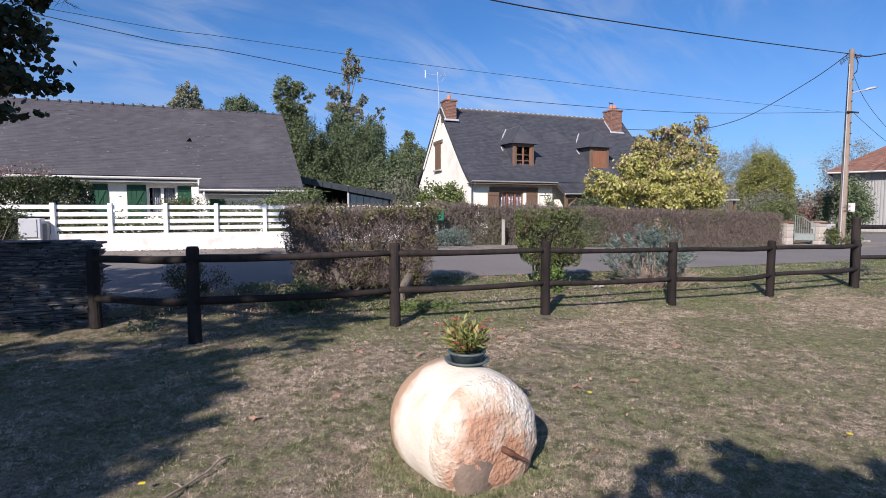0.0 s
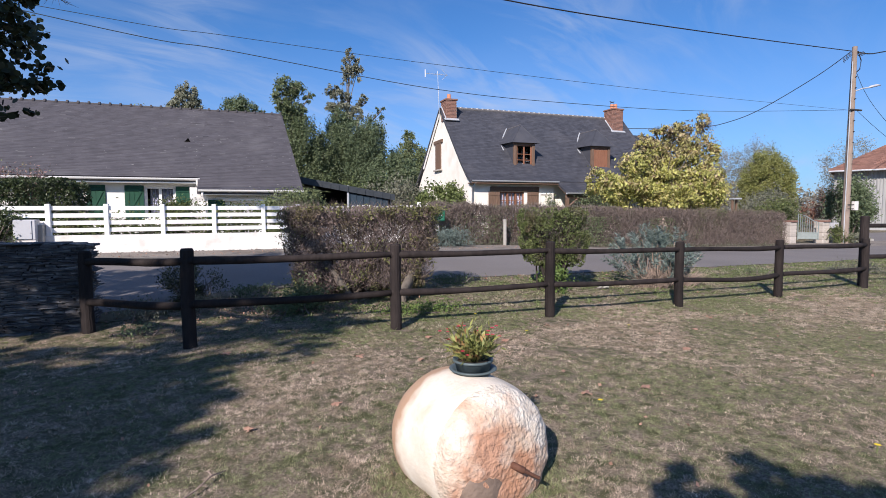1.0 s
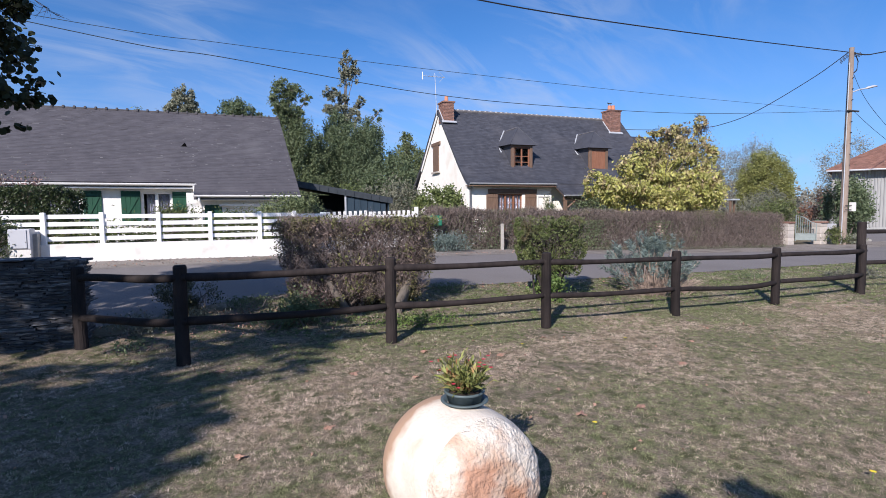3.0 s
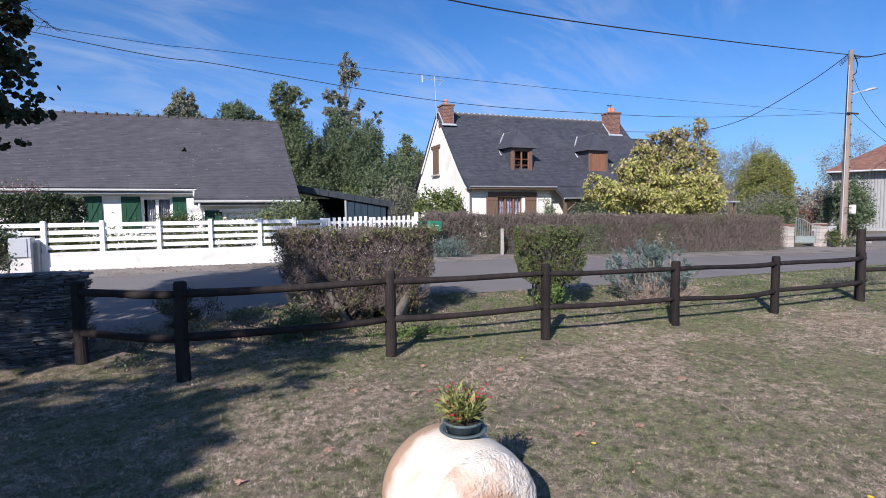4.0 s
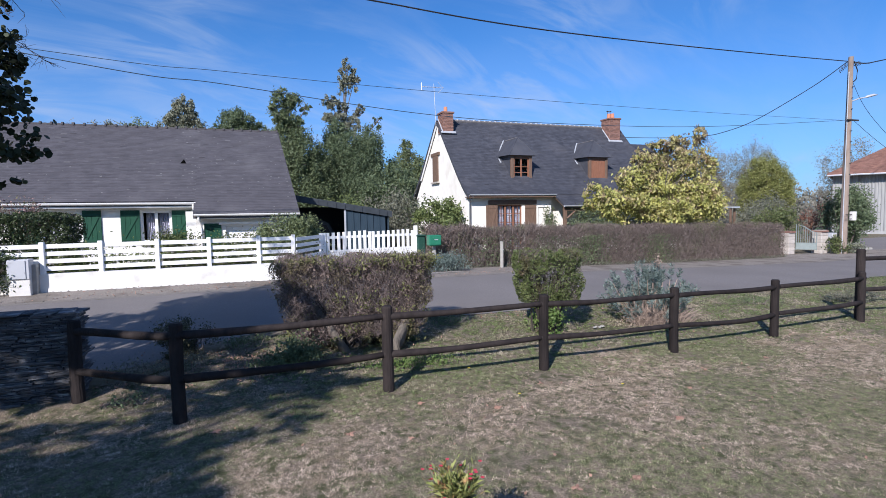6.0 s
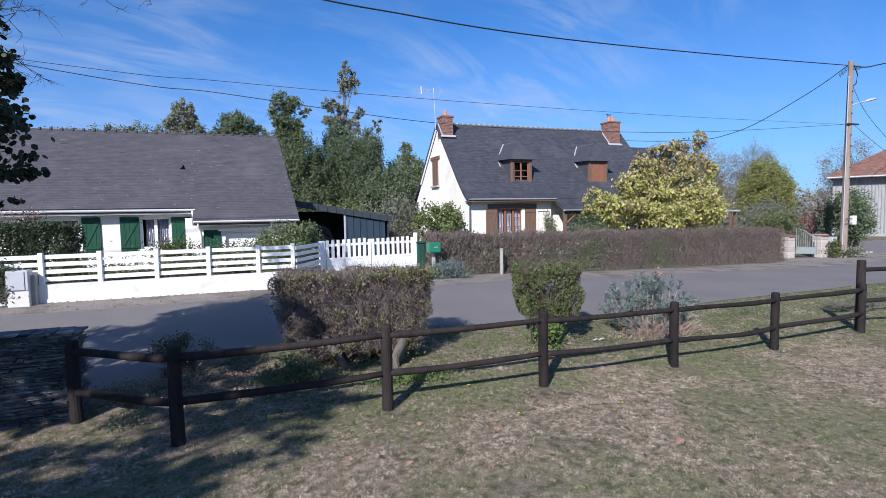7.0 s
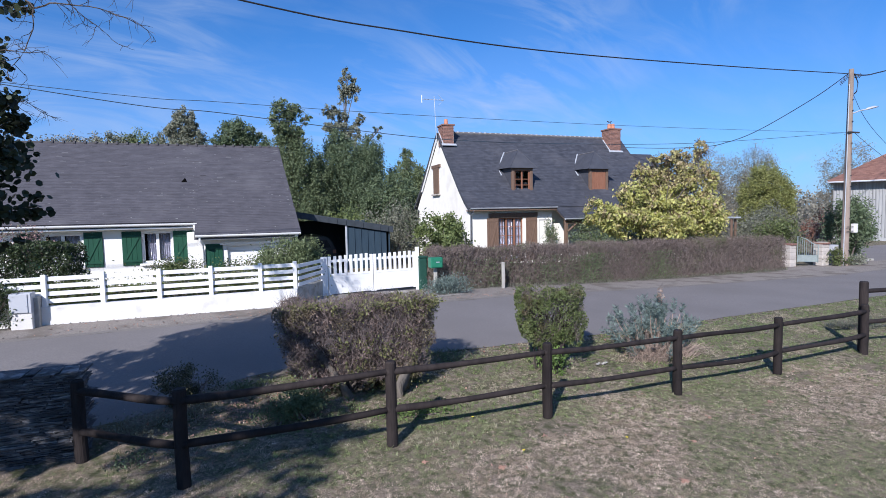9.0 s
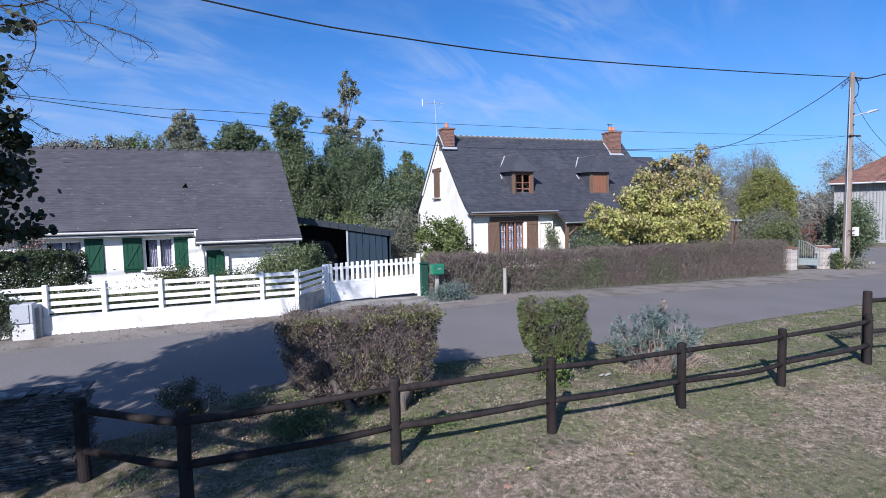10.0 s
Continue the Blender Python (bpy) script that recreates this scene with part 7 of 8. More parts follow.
for k, (x, z, rr) in enumerate(((-15.5, 6.0, 2.6), (-12.2, 6.0, 2.4), (-10.3, 6.3, 2.0), (-8.6, 6.5, 2.0), (-7.0, 6.6, 1.9), (-5.4, 6.3, 2.0), (-1.6, 6.1, 2.0), (2.4, 5.8, 2.2))):
    tree("background_tree", (x, 46, 0), (x, 46, z), (rr, 1.8, 2.8), 14000, 0.15, M_LF_PALE if k < 3 else M_LF_TALL if k % 2 else M_LF_OLD, "distant mixed tree showing over the bungalow's ridge", 90 + k, 0.18, 130, 0.085, group="trees behind the houses")
bush("green_hedge", (5.4, 29.2, 0.3), (5.4, 29.2, 1.6), (1.6, 0.7, 1.35), 6000, 0.12, M_LF_FIG, "bright green hedge growing behind the carport", 165, 70, 0.12)

# right of the cottage
tree("conifer", (34.6, 27.2, -0.3), (34.6, 27.2, 2.6), (1.75, 1.75, 2.95), 52000, 0.12, M_LF_CONE, "rounded yellow-green conifer in the garden", 101, 0.2, 420, 0.075, fill=0.3, aspect=0.4)
for x, y, z, r, s, n in ((62.6, 58, 5.8, 4.2, 1, 26000), (67.6, 55, 6.0, 3.2, 2, 20000), (78.4, 49.5, 5.8, 3.6, 3, 16000), (82, 46, 3.6, 3.6, 4, 16000), (90, 40, 4.6, 4.2, 5, 16000)):
    tree("thin_tree", (x, y, -0.3), (x, y, z), (r, r, 5.2), n, 0.15, M_LF_PALE, "distant thin grey-green tree", 110 + s, 0.25, 110, 0.12, group="distant thin trees", fill=0.5, count=40)
bush("grey_bush", (30.5, 23.5, -0.3), (30.5, 23.6, 1.1), (2.6, 1.3, 1.5), 9000, 0.11, M_LF_GREY, "mass of grey-green shrubs in the garden", 121, 90, 0.14)
bush("grey_bush", (28.4, 22.2, -0.3), (28.5, 22.4, 1.0), (1.7, 1.0, 1.3), 5500, 0.11, M_LF_GREY, "mass of grey-green shrubs in the garden", 127, 70, 0.15)
bush("garden_bush", (27.0, 20.5, -0.3), (27.2, 20.6, 0.9), (1.5, 0.9, 1.4), 4500, 0.11, M_LF_BUSH, "green bush behind the gate pier", 122, 50, 0.18)
bush("grey_bush", (26.9, 24.9, -0.3), (26.9, 25.0, 0.9), (1.2, 0.8, 1.0), 4000, 0.10, M_LF_GREY, "grey-green shrub beside the small shelter", 128, 50, 0.16)
bush("red_bush", (29.6, 20.4, -0.3), (29.8, 20.3, 1.2), (0.8, 0.7, 1.2), 1500, 0.10, M_LF_RED, "reddish autumn shrub behind the gate", 123, 36, 0.18)
bush("dark_bush", (28.9, 18.2, -0.3), (29.05, 18.3, 1.45), (1.3, 1.0, 1.6), 12000, 0.12, M_LF_DARK, "tall dark green bush behind the utility pole", 124, 60, 0.17)
bush("low_shrub", (26.6, 17.0, -0.3), (26.45, 17.05, 0.15), (0.45, 0.35, 0.4), 900, 0.09, M_LF_BUSH, "low yellowish shrub at the pole's foot", 125, 18, 0.25)
bush("low_shrub", (27.6, 17.0, -0.3), (27.5, 17.0, 0.0), (0.6, 0.4, 0.3), 700, 0.09, M_LF_TALL, "dry weeds at the pole's foot", 126, 18, 0.25)

# far woods closing the horizon
rng_w = np.random.default_rng(5)
pts = []
for a in np.concatenate([rng_w.uniform(-80, 140, 300), rng_w.uniform(-25, 75, 160)]):
    t_ = radians(a)
    d_ = rng_w.uniform(120, 170)
    pts.append(lumpy((math.sin(t_) * d_, math.cos(t_) * d_, 2.2), (6, 6, rng_w.uniform(3.0, 5.2)), 260, rng_w, 16, 0.2))
v, f = chips(np.concatenate(pts), 0.6, rng_w, 0.8)
woods = new("far_woods", array_mesh(v, f, (0, 0, 0), M_LF_PALE))
tagged(woods, "far belt of grey-green woods along the horizon", "woods", "", "stuff")
# ---- the lawn's tree, and unseen trees added so that their shade lies on the ground ----
def shade_tree(base, masses, seed, label, bare, size=0.085):
    """A lawn tree whose crown is several leafy masses (centre, radii, leaves)."""
    rng = np.random.default_rng(seed)
    t = thing("shade_tree", base, label, "tree", "trees on the lawn")
    c0, r0, _ = masses[0]
    part("trunk", limbs(base, c0[2] - base[2] + r0[2] * 0.5, 0.17, (c0, r0), 26, rng), M_BARK, t, smooth=True)
    for c, r, n in masses[1:]:
        s = np.asarray(base) * 0.58 + np.asarray(c0) * 0.42
        e = np.asarray(c, float)
        w = 0.008 + 0.018 * max(r)
        bough = Geo().tube([s, (s + e) / 2 + np.array([0, 0, 0.18]), e], [w, w * 0.7, w * 0.3], 8)
        for k in range(5):
            u = rng.normal(size=3)
            q = e + u / np.linalg.norm(u) * np.asarray(r) * 0.75
            bough.tube([(s + e * 3) / 4 + np.array([0, 0, 0.09]), (e + q) / 2, q], [w * 0.35, w * 0.22, w * 0.1], 6)
        part("bough", bough, M_BARK, t, smooth=True)
    pts = np.concatenate([lumpy(c, r, n, rng, max(14, n // (75 if bare else 24)), 0.16 if bare else 0.085, 0.45) for c, r, n in masses])
    v, f = leaves(pts, size, rng, 0.95, -0.2, 0.2, 0.35, bool(bare))
    array_part("crown", v, f, M_LF_SHADE, t, "small round dark leaves", "stuff")
    if bare:
        g = Geo()
        for start, way, n in bare:
            for k in range(n):
                p = np.asarray(start) + rng.normal(size=3) * np.array([0.12, 0.25, 0.07])
                d = np.asarray(way, float) + rng.normal(size=3) * 0.13
                line = [np.asarray(c0) * 0.4 + p * 0.6, p]
                for j in range(14):
                    d = d / np.linalg.norm(d)
                    p = p + d * rng.uniform(0.06, 0.13)
                    line.append(p)
                    d = d + rng.normal(size=3) * 0.17 + np.array([0, 0, -0.005])
                    if j > 0:
                        q = d * 0.9 + rng.normal(size=3) * 0.75
                        side = [p]
                        for m in range(6):
                            q = q / np.linalg.norm(q)
                            side.append(side[-1] + q * rng.uniform(0.03, 0.07))
                            q = q + rng.normal(size=3) * 0.38
                        g.tube(side, [0.0036, 0.0033, 0.0030, 0.0026, 0.0022, 0.0018, 0.0012], 4, False)
                        for m in (2, 3, 4):
                            e = side[m] + (side[m + 1] - side[m]) * 0.6 + rng.normal(size=3) * 0.035
                            g.tube([side[m], e, e + (e - side[m]) * 0.7 + rng.normal(size=3) * 0.012], [0.0024, 0.0018, 0.0010], 4, False)
                g.tube(line, [0.0105 - 0.0005 * k for k in range(16)], 5, False)
        part("bare_branchwork", g, M_DARKTWIG, t, "bare dark twigs", kind="stuff")


shade_tree((-2.92, 8.1, gz(-2.92, 8.1)), [((-4.5, 5.9, 4.2), (1.0, 1.0, 1.0), 700), ((-3.05, 7.4, 3.35), (0.95, 1.2, 0.95), 5600), ((-3.8, 8.2, 6.6), (0.9, 1.0, 0.9), 900), ((-2.14, 7.0, 3.3), (0.42, 0.35, 0.2), 280), ((-2.13, 7.0, 2.78), (0.44, 0.35, 0.18), 280), ((-2.24, 6.95, 2.4), (0.3, 0.3, 0.14), 80), ((-2.12, 7.0, 3.72), (0.38, 0.3, 0.22), 250), ((-2.05, 7.0, 4.9), (0.35, 0.3, 0.25), 55), ((-2.1, 6.95, 4.2), (0.2, 0.3, 0.5), 130)], 131,
           "tree with small round dark leaves and bare branch ends",
           [((-2.15, 7.0, 5.12), (0.9, 0.05, -0.02), 3), ((-2.0, 7.0, 5.02), (0.9, 0.05, -0.07), 2), ((-2.85, 6.9, 4.35), (0.85, 0.0, 0.10), 3), ((-2.85, 6.9, 4.15), (0.85, 0.0, 0.12), 2)], 0.07)
# Out of view from here on: crown masses placed where their shadows are wanted.
shade_tree((-5.6, 4.6, 0.1), [((-4.21, 4.34, 4.60), (1.15, 1.0, 0.35), 4200),
            ((-4.28, 5.44, 4.90), (1.15, 1.0, 0.3), 3600),
            ((-5.67, 5.28, 4.70), (1.0, 0.8, 0.2), 700),
            ((-6.37, 5.22, 4.40), (1.1, 0.7, 0.2), 750),
            ((-5.60, 4.52, 4.20), (1.3, 0.9, 0.2), 1150),
            ((-6.88, 4.86, 4.00), (1.0, 0.9, 0.2), 850),
            ((-5.43, 5.88, 5.00), (0.7, 0.42, 0.16), 420),
            ((-4.79, 3.56, 3.90), (1.3, 0.7, 0.25), 2000),
            ((-5.36, 3.08, 3.40), (0.9, 0.5, 0.1), 520),
            ((-6.55, 3.08, 3.40), (0.8, 0.5, 0.1), 460),
            ((-5.00, 3.36, 3.70), (0.7, 0.4, 0.1), 300),
            ((-4.27, 3.80, 4.10), (0.6, 0.5, 0.2), 1000),
            ((-6.29, 3.76, 4.00), (1.0, 0.6, 0.2), 850),
            ((-3.24, 3.14, 4.60), (0.45, 0.4, 0.2), 700),
            ((-3.51, 3.44, 4.80), (0.6, 0.5, 0.2), 1000),
            ((-3.78, 1.75, 4.70), (0.5, 0.35, 0.12), 620), ((-3.54, 1.59, 5.00), (0.5, 0.3, 0.12), 420)], 134, "unseen leafy tree added to shade the road and verge", (), 0.10)
shade_tree((-7.9, -1.4, 0.08), [((-7.08, -1.26, 4.60), (1.3, 1.1, 0.5), 7000),
            ((-5.88, -0.98, 4.70), (0.85, 0.65, 0.3), 2600),
            ((-5.57, -1.47, 4.40), (0.8, 0.6, 0.3), 2400),
            ((-6.46, -2.20, 4.30), (1.2, 0.6, 0.35), 3600),
            ((-5.49, -0.97, 4.90), (0.5, 0.36, 0.16), 420),
            ((-5.23, -1.26, 4.60), (0.48, 0.4, 0.16), 560),
            ((-6.50, -0.64, 5.00), (0.9, 0.36, 0.16), 900),
            ((-5.31, -0.98, 5.20), (0.7, 0.22, 0.12), 300),
            ((-7.20, -0.04, 5.00), (0.8, 0.4, 0.14), 620),
            # Most masses below are added only to block skylight from the shaded grass.
            ((-10.72, -4.22, 7.40), (1.5, 1.3, 0.7), 4500),
            ((-9.90, -5.14, 7.00), (1.3, 1.0, 0.6), 3500),
            ((-4.02, 0.72, 2.40), (0.9, 0.8, 0.5), 3000),
            ((-5.72, -2.42, 4.60), (0.55, 0.45, 0.2), 1100),
            ((-5.10, -1.95, 4.20), (0.4, 0.4, 0.12), 420),
            ((-4.92, 1.72, 2.40), (1.2, 0.9, 0.5), 4000),
            ((-5.16, -1.44, 3.20), (0.9, 0.8, 0.6), 3000),
            ((-5.60, 0.20, 3.20), (1.3, 1.0, 0.6), 4500)], 132, "unseen leafy tree added to cast broad shade on the lawn", (), 0.11)
shade_tree((-6.9, 0.6, 0.08), [((-5.83, -0.51, 5.60), (0.9, 0.4, 0.14), 900),
            ((-5.06, -0.47, 5.90), (0.4, 0.34, 0.12), 560),
            ((-5.26, -0.75, 5.80), (0.4, 0.3, 0.1), 360),
            ((-4.87, -0.76, 6.00), (0.22, 0.2, 0.08), 120),
            ((-5.38, -0.18, 5.70), (0.6, 0.34, 0.12), 760),
            ((-6.12, 0.33, 5.40), (0.7, 0.35, 0.1), 480),
            ((-5.10, -0.94, 5.50), (0.36, 0.25, 0.08), 240),
            ((-5.91, 1.32, 5.20), (0.9, 0.45, 0.14), 1100),
            ((-5.02, 0.98, 5.40), (0.6, 0.4, 0.12), 620),
            ((-6.71, -0.18, 5.20), (0.7, 0.3, 0.1), 280),
            ((-6.30, 1.90, 4.80), (0.5, 0.32, 0.25), 520),
            ((-7.00, 1.80, 4.70), (0.5, 0.32, 0.3), 480),
            ((-5.33, 0.22, 5.70), (0.7, 0.25, 0.1), 420)], 135, "unseen slender tree with a thin open crown, added for dappled shade", (), 0.10)
shade_tree((-1.6, -3.9, 0.06), [((-1.0, -2.32, 2.6), (1.5, 1.05, 0.45), 5200), ((-1.95, -2.2, 2.5), (0.7, 0.7, 0.35), 1100), ((-0.9, -3.0, 3.2), (1.0, 0.7, 0.5), 1800), ((-0.25, -1.75, 2.7), (0.45, 0.42, 0.2), 460), ((-0.62, -1.12, 2.6), (0.3, 0.22, 0.1), 240), ((-0.22, -1.08, 2.6), (0.2, 0.2, 0.1), 120), ((0.0, -1.3, 2.6), (0.18, 0.2, 0.1), 90)], 133, "unseen leafy tree added to cast broken shade on the lawn", (), 0.12)


# ---- lawn detail ----
def grass(name, n, region, hgt, width, material, label, seed, bias=1.0, keep=None, spread=0.014):
    rng = np.random.default_rng(seed)
    x0, x1, y0, y1 = region
    m = n // 14                                 # tufts
    x = rng.uniform(x0, x1, m)
    y = y0 + (y1 - y0) * rng.uniform(0, 1, m) ** bias
    near = (x > -0.25 - 0.38 * y) & (x < 0.6 + 1.85 * y)      # the part of the lawn that is overlooked
    x, y = x[near], y[near]
    if keep is not None:
        k = keep(x, y, rng)
        x, y = x[k], y[k]
    tall = np.repeat(rng.uniform(0.5, 1.5, len(x)), 14)
    wide = np.repeat(rng.uniform(0.4, 1.5, len(x)), 14)
    n = len(x) * 14
    x = np.repeat(x, 14) + rng.normal(size=n) * wide * spread
    y = np.repeat(y, 14) + rng.normal(size=n) * wide * spread
    z = ground_z(x, y)
    nb = np.array([noise.noise(Vector((a * 0.9, b * 0.9, 0))) * 0.014 for a, b in zip(x, y)])
    root = np.stack([x, y, z + np.where(y < 9, nb, 0) - 0.001], 1)
    a = rng.uniform(0, 6.28, n)
    side = np.stack([np.cos(a), np.sin(a), np.zeros(n)], 1)
    lean = np.stack([np.cos(a + 1.6), np.sin(a + 1.6), np.zeros(n)], 1) * rng.uniform(0.7, 3.8, n)[:, None]
    fine = np.clip(0.50 + 0.125 * y, 0.5, 1.0)             # closer cropped round the stone
    h = hgt * (fine * tall * rng.uniform(0.5, 1.2, n))[:, None]
    width = (width * (0.5 + 0.5 * fine))[:, None]
    d = lean + np.array([0, 0, 1.0])
    d /= np.linalg.norm(d, axis=1)[:, None]
    v = np.stack([root - side * width, root + side * width, root + d * h], 1).reshape(-1, 3)
    i = np.arange(n) * 3
    ob = new(name, array_mesh(v, np.stack([i, i + 1, i + 2], 1), (0, 0, 0), material))
    return tagged(ob, label, "grass", "", "stuff")


PATCHES = ((2.98, 5.94, 0.45, 0.9), (3.6, 7.66, 0.8, 0.6), (5.3, 4.8, 0.5, 0.7), (6.5, 5.8, 0.6, 0.9), (5.5, 4.0, 0.6, 0.5), (2.5, 6.2, 0.5, 0.6), (1.5, 5.4, 0.5, 0.5),
           (3.45, 5.54, 0.35, -1.1), (3.95, 5.1, 0.5, -1.0), (8.4, 5.6, 0.9, -0.9), (8.0, 4.9, 0.8, -0.8), (2.26, 4.57, 0.5, -0.9), (3.6, 3.9, 0.6, -0.6), (4.9, 6.3, 0.4, -0.8), (0.7, 4.4, 0.7, -0.7))


def lawn_field(x, y):
    """Above zero where the lawn is greener, below where it is straw."""
    k = np.array([0.7 * noise.noise(Vector((a * 0.5, b * 0.7, 7))) + 0.8 * noise.noise(Vector((a * 1.3, b * 1.3, 2))) + 0.6 * noise.noise(Vector((a * 3.1, b * 2.9, 5))) + 0.35 * noise.noise(Vector((a * 7, b * 6.5, 1))) for a, b in zip(x, y)])
    k += np.clip((y - 6.2) * 0.7, 0, 1.0) * np.clip((x - 2) / 4, 0.3, 1)
    return k + sum(h * np.exp(-((x - cx) ** 2 + (y - cy) ** 2) / (r * r)) for cx, cy, r, h in PATCHES)


def worn(x, y):
    """1 where the turf is worn to bare earth: at the feet of posts and shrubs, and in small scuffs."""
    w = np.zeros(len(x))
    for cx, cy, r in ((0.3, 7.5, 0.38), (5.75, 7.45, 0.42), (1.69, 5.8, 0.18), (3.7, 5.72, 0.3), (5.95, 5.9, 0.2), (8.1, 5.95, 0.32), (-0.75, 6.55, 0.4), (3.1, 4.45, 0.3), (0.62, 3.95, 0.16), (2.25, 3.9, 0.3), (2.2, 3.35, 0.2), (3.5, 5.75, 0.22)):
        w += np.exp(-((x - cx) ** 2 + ((y - cy) * 1.2) ** 2) / (r * r)) * 0.85
    k = np.array([noise.noise(Vector((a * 3.1, b * 3.4, 11))) + 0.6 * noise.noise(Vector((a * 9, b * 9, 4))) for a, b in zip(x, y)])
    return np.clip(w + np.clip((k - 0.45) * 1.6, 0, 0.75), 0, 0.94)


def straw(x, y, rng):
    return rng.uniform(size=len(x)) < np.clip(0.48 - 0.9 * lawn_field(x, y), 0.04, 1.0) * (1 - worn(x, y))


def greener(x, y, rng):
    return rng.uniform(size=len(x)) < np.clip(0.52 + 0.9 * lawn_field(x, y), 0.04, 1.0) * (1 - worn(x, y))


grass("dry_grass", 1150000, (-3.0, 9.5, 1.2, 6.6), 0.024, 0.0019, M_BLADE, "short straw-coloured dry grass of the mown lawn", 141, 1.35, straw)
grass("dry_grass", 150000, (-2.5, 16, 5.2, 8.9), 0.028, 0.0028, M_BLADE, "short straw-coloured dry grass near the fence", 142, keep=straw)
grass("lawn_grass", 1150000, (-3.0, 9.5, 1.2, 6.6), 0.024, 0.0019, M_GREENBLADE, "short olive-green grass of the mown lawn", 145, 1.35, greener)
grass("lawn_grass", 170000, (-2.5, 16, 5.2, 8.9), 0.030, 0.0029, M_GREENBLADE, "olive-green grass near the fence", 146, keep=greener)


def verge_only(x, y, rng):
    edge = np.interp(x, [p[0] for p in NEAR_EDGE], [p[1] for p in NEAR_EDGE])
    return (y < edge + 0.03 + rng.normal(size=len(x)) * 0.05) & (rng.uniform(size=len(x)) < np.clip((y - 5.2) / 1.6, 0.1, 1) * (1 - worn(x, y)))


grass("verge_grass", 300000, (0.4, 22, 5.2, 11.0), 0.042, 0.0065, M_VERGE, "greener longer grass of the verge", 143, keep=verge_only)
grass("green_tufts", 60000, (0.4, 1.9, 1.9, 3.2), 0.045, 0.0024, M_GREENBLADE, "longer green grass round the stone's foot", 144, keep=lambda x, y, rng: (np.hypot(x - 1.13, y - 2.5) > 0.30) & (np.hypot(x - 1.13, y - 2.5) < 0.36 + 0.22 * rng.uniform(size=len(x)) ** 2))


def fallen_leaf(x, y, s, seed, material, label):
    r = random.Random(seed)
    z = gz(x, y) + 0.022
    g = Geo()
    ring = []
    n = 20
    spin = r.uniform(0, 6.28)
    for k in range(n):
        t = 2 * math.pi * k / n
        w = s * (0.42 + 0.58 * abs(math.cos(2.5 * t)) ** 0.7) * 0.55
        ring.append((x + math.cos(t + spin) * w, y + math.sin(t + spin) * w * 0.85, z - 0.008 + 0.010 * math.sin(t * 2 + seed) + r.uniform(0, 0.006)))
    g.add(ring + [(x, y, z + 0.004)], [(k, (k + 1) % n, n) for k in range(n)])
    single("fallen_leaf", g, (x, y, gz(x, y)), material, label, "leaf", "fallen leaves")


r_l = random.Random(3)
for k, (x, y) in enumerate(((4.87, 4.74), (2.40, 3.34), (0.66, 3.75), (2.90, 3.30), (1.05, 4.9), (1.55, 4.6), (5.6, 5.2), (2.6, 5.0), (3.4, 5.5), (0.1, 3.5), (4.1, 4.1), (6.8, 5.3), (-0.1, 5.4), (1.9, 5.4))):
    fallen_leaf(x, y, r_l.uniform(0.06, 0.11), k, M_LF_FALLEN, "curled reddish-brown fallen leaf on the lawn")
rng_f = np.random.default_rng(8)
nf = 900
fx, fy_ = rng_f.uniform(-2, 9, nf), rng_f.uniform(1.3, 8.3, nf)
fx[:130], fy_[:130] = rng_f.normal(-0.3, 0.6, 130), rng_f.normal(6.7, 0.35, 130)
fx[130:610], fy_[130:610] = rng_f.normal(0.25, 0.32, 480), rng_f.normal(7.45, 0.28, 480)
v, f = leaves(np.stack([fx, fy_, ground_z(fx, fy_) + 0.022], 1), 0.028, rng_f, 0.7, 0.0)
tagged(new("leaf_litter", array_mesh(v, f, (0, 0, 0), M_LF_FALLEN)), "scattered small fallen leaves on the grass", "leaves", "", "stuff")


# grit, pebbles and litter on the far shoulder and at the foot of the white wall
def pebbles():
    rng = np.random.default_rng(61)
    g = Geo()
    for k in range(600):
        x = rng.uniform(-4.4, 9.0) if k % 3 else rng.uniform(-4.0, 1.3)
        far = np.interp(x, [p[0] for p in GRIT_FAR], [p[1] for p in GRIT_FAR])
        y = wf_y(x) - abs(rng.normal()) * 0.10 if k % 3 == 0 else far + abs(rng.normal()) * 0.5
        r = 0.007 + 0.016 * rng.uniform() ** 2.5
        z = gz(x, y) + 0.012 + r * 0.3
        q = [(x + r, y, z), (x, y + r * 0.8, z), (x - r, y, z), (x, y - r * 0.9, z), (x + r * 0.2, y, z + r * 0.8), (x, y, z - r)]
        g.add(q, [(0, 1, 4), (1, 2, 4), (2, 3, 4), (3, 0, 4), (1, 0, 5), (2, 1, 5), (3, 2, 5), (0, 3, 5)])
    single("pebbles", g, (0, 13, gz(0, 13)), M_GRIT, "scattered pale pebbles and grit on the shoulder", "pebbles", kind="stuff")
    n = 520
    x = rng.uniform(-3.6, 8.5, n)
    y = np.where(rng.uniform(size=n) < 0.5, np.interp(x, [p[0] for p in GRIT_FAR], [p[1] for p in GRIT_FAR]) + np.abs(rng.normal(size=n)) * 0.45, np.interp(x, [p[0] for p in NEAR_EDGE], [p[1] for p in NEAR_EDGE]) - np.abs(rng.normal(size=n)) * 0.25)
    v, f = leaves(np.stack([x, y, ground_z(x, y) + 0.03], 1), 0.035, rng, 0.7, 0.0)
    tagged(new("leaf_litter", array_mesh(v, f, (0, 0, 0), M_LF_FALLEN)), "small dry fallen leaves along the street's edges", "leaves", "", "stuff")


pebbles()


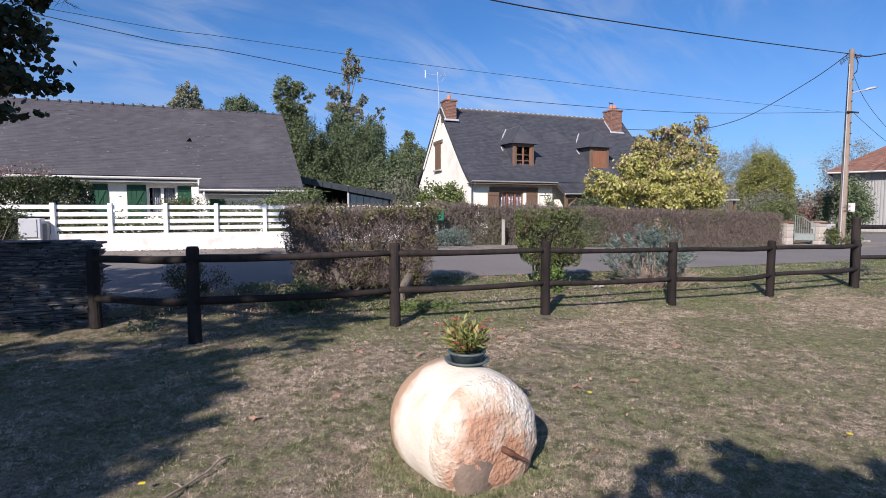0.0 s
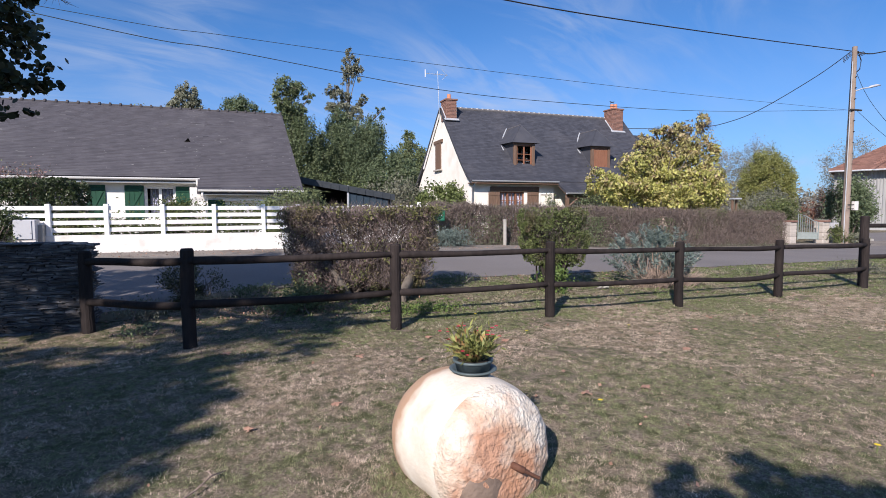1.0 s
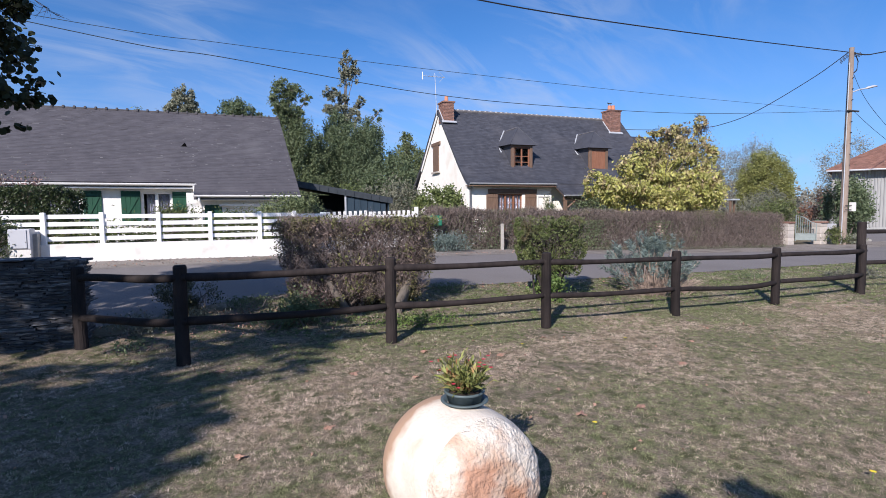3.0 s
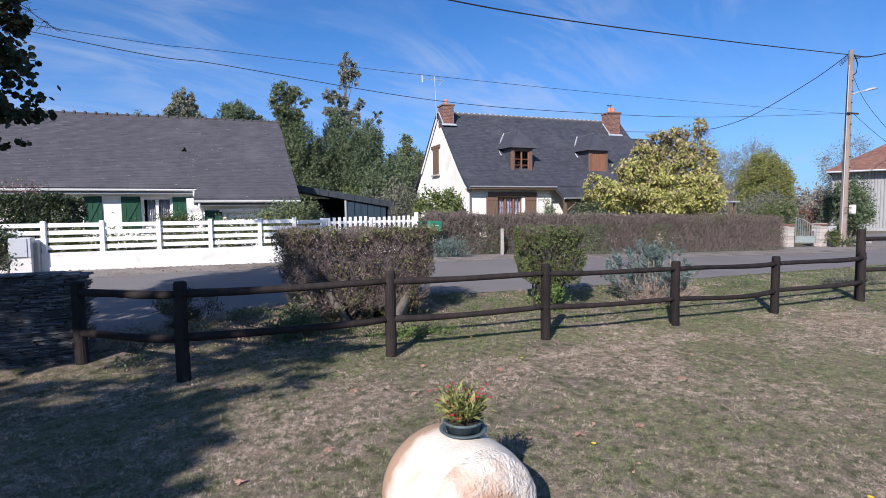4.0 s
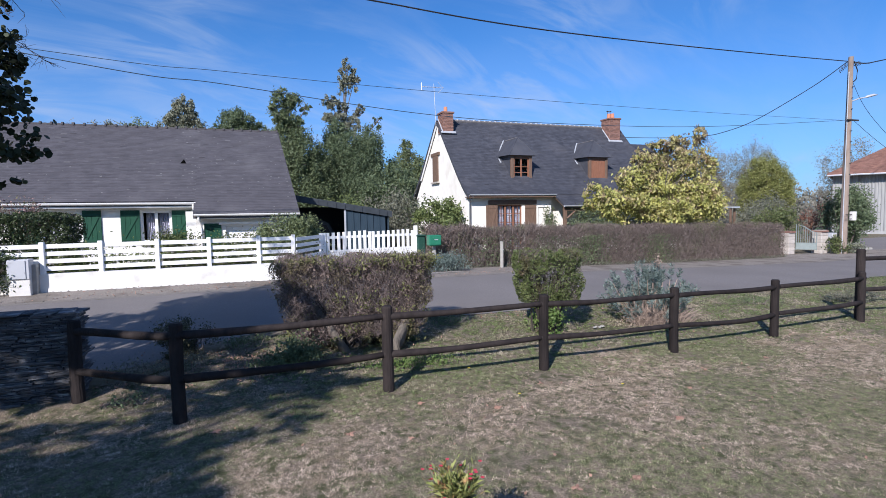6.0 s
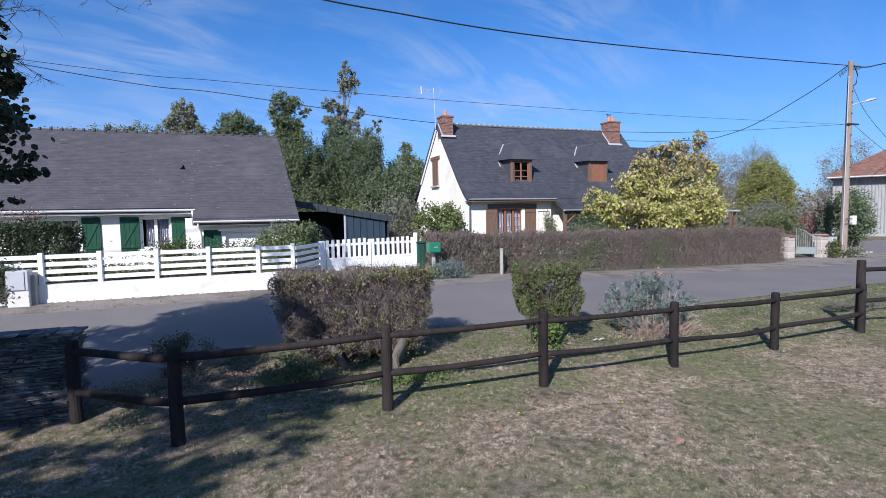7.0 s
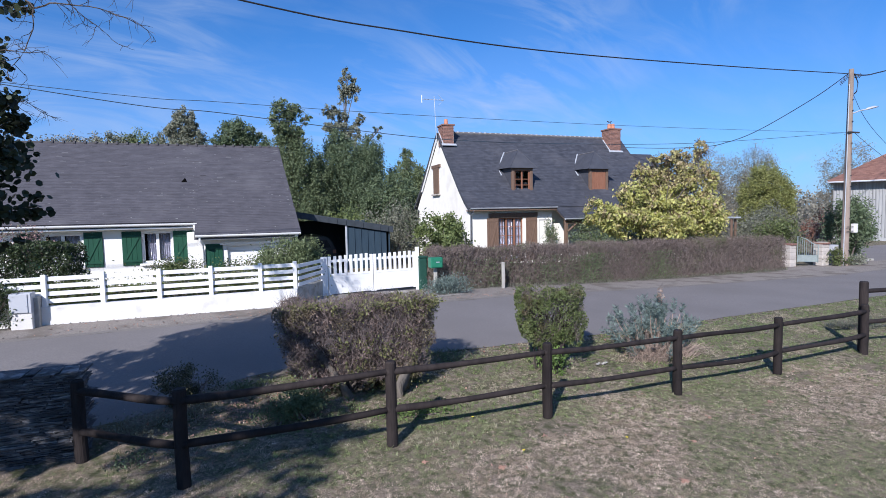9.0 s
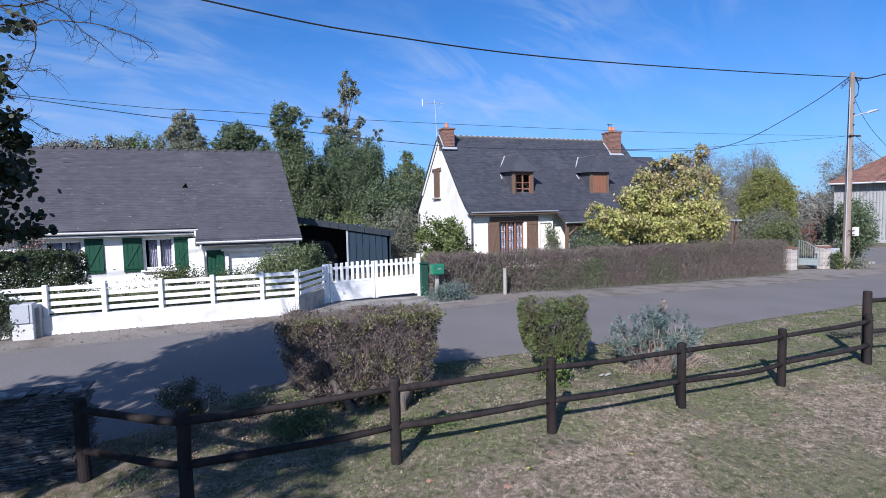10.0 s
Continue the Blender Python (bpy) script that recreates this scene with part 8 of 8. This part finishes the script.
# ---- small things on the lawn ----
def fallen_branch():
    pts = [(-0.38, 2.52), (-0.30, 2.60), (-0.24, 2.70), (-0.15, 2.80), (-0.08, 2.92), (-0.02, 2.98)]
    line = [(x, y, gz(x, y) + 0.028 + 0.008 * math.sin(i * 2.1)) for i, (x, y) in enumerate(pts)]
    b = thing("fallen_branch", line[0], "thin pale fallen branch lying on the grass", "branch")
    part("stem", Geo().tube(line, [0.007, 0.0065, 0.006, 0.005, 0.004, 0.002], 7), M_DRYTWIG, b, smooth=True)
    for i, (dx, dy) in ((2, (-0.04, 0.05)), (3, (0.05, 0.04)), (4, (-0.03, 0.05))):
        p = line[i]
        part("side_twig", Geo().tube([p, (p[0] + dx * 0.5, p[1] + dy * 0.5, p[2] + 0.01), (p[0] + dx, p[1] + dy, p[2] + 0.004)], [0.005, 0.004, 0.002], 5), M_DRYTWIG, b)


fallen_branch()
M_YELLOW = mat("yellow_petals", (0.72, 0.56, 0.03), (0.80, 0.66, 0.06), 20, 0.6, 0, leaf=0.2)
for k, (x, y) in enumerate(((-0.42, 2.75), (2.35, 3.12), (2.82, 6.28), (2.95, 5.2), (3.35, 2.0), (4.2, 5.05))):
    z = gz(x, y)
    d = thing("dandelion", (x, y, z), "small yellow dandelion flower in the grass", "flower", "dandelions")
    part("stalk", Geo().tube([(x, y, z), (x + 0.004, y, z + 0.045)], 0.0022, 5), M_LF_IVY, d)
    g = Geo()
    for m in range(14):
        t = 2 * math.pi * m / 14
        c, sn = math.cos(t), math.sin(t)
        g.add([(x + 0.004, y, z + 0.045), (x + 0.004 + c * 0.012 - sn * 0.003, y + sn * 0.012 + c * 0.003, z + 0.05), (x + 0.004 + c * 0.019, y + sn * 0.019, z + 0.049), (x + 0.004 + c * 0.012 + sn * 0.003, y + sn * 0.012 - c * 0.003, z + 0.05)], [(0, 1, 2, 3)])
    part("flower_head", g, M_YELLOW, d)
PZ = gz(5.75, 7.5)
scrap = Geo()
for k in range(5):
    scrap.box(5.62 + k * 0.045, 7.48 + 0.02 * math.sin(k * 2), PZ + 0.035 + 0.006 * (k % 2), 0.05, 0.035, 0.022, 0.008, Matrix.Rotation(k * 0.7, 3, "Z"))
single("white_stones", scrap, (5.7, 7.48, PZ), M_CONCRETE, "small pale stones below the shrub", "stones", kind="stuff")
# old trunk stumps carrying the wide clipped shrub
st = thing("shrub_trunk", (2.2, 7.35, gz(2.2, 7.35)), "old grey leaning trunk below the clipped shrub", "trunk")
part("stem", Geo().tube([(2.12, 7.3, 0.0), (2.2, 7.35, 0.22), (2.36, 7.5, 0.48), (2.4, 7.7, 0.8)], [0.11, 0.085, 0.07, 0.05], 12), M_BARK, st, smooth=True)
part("stem", Geo().tube([(1.55, 7.55, 0.0), (1.35, 7.6, 0.35), (1.1, 7.7, 0.75)], [0.07, 0.055, 0.04], 12), M_BARK, st, smooth=True)
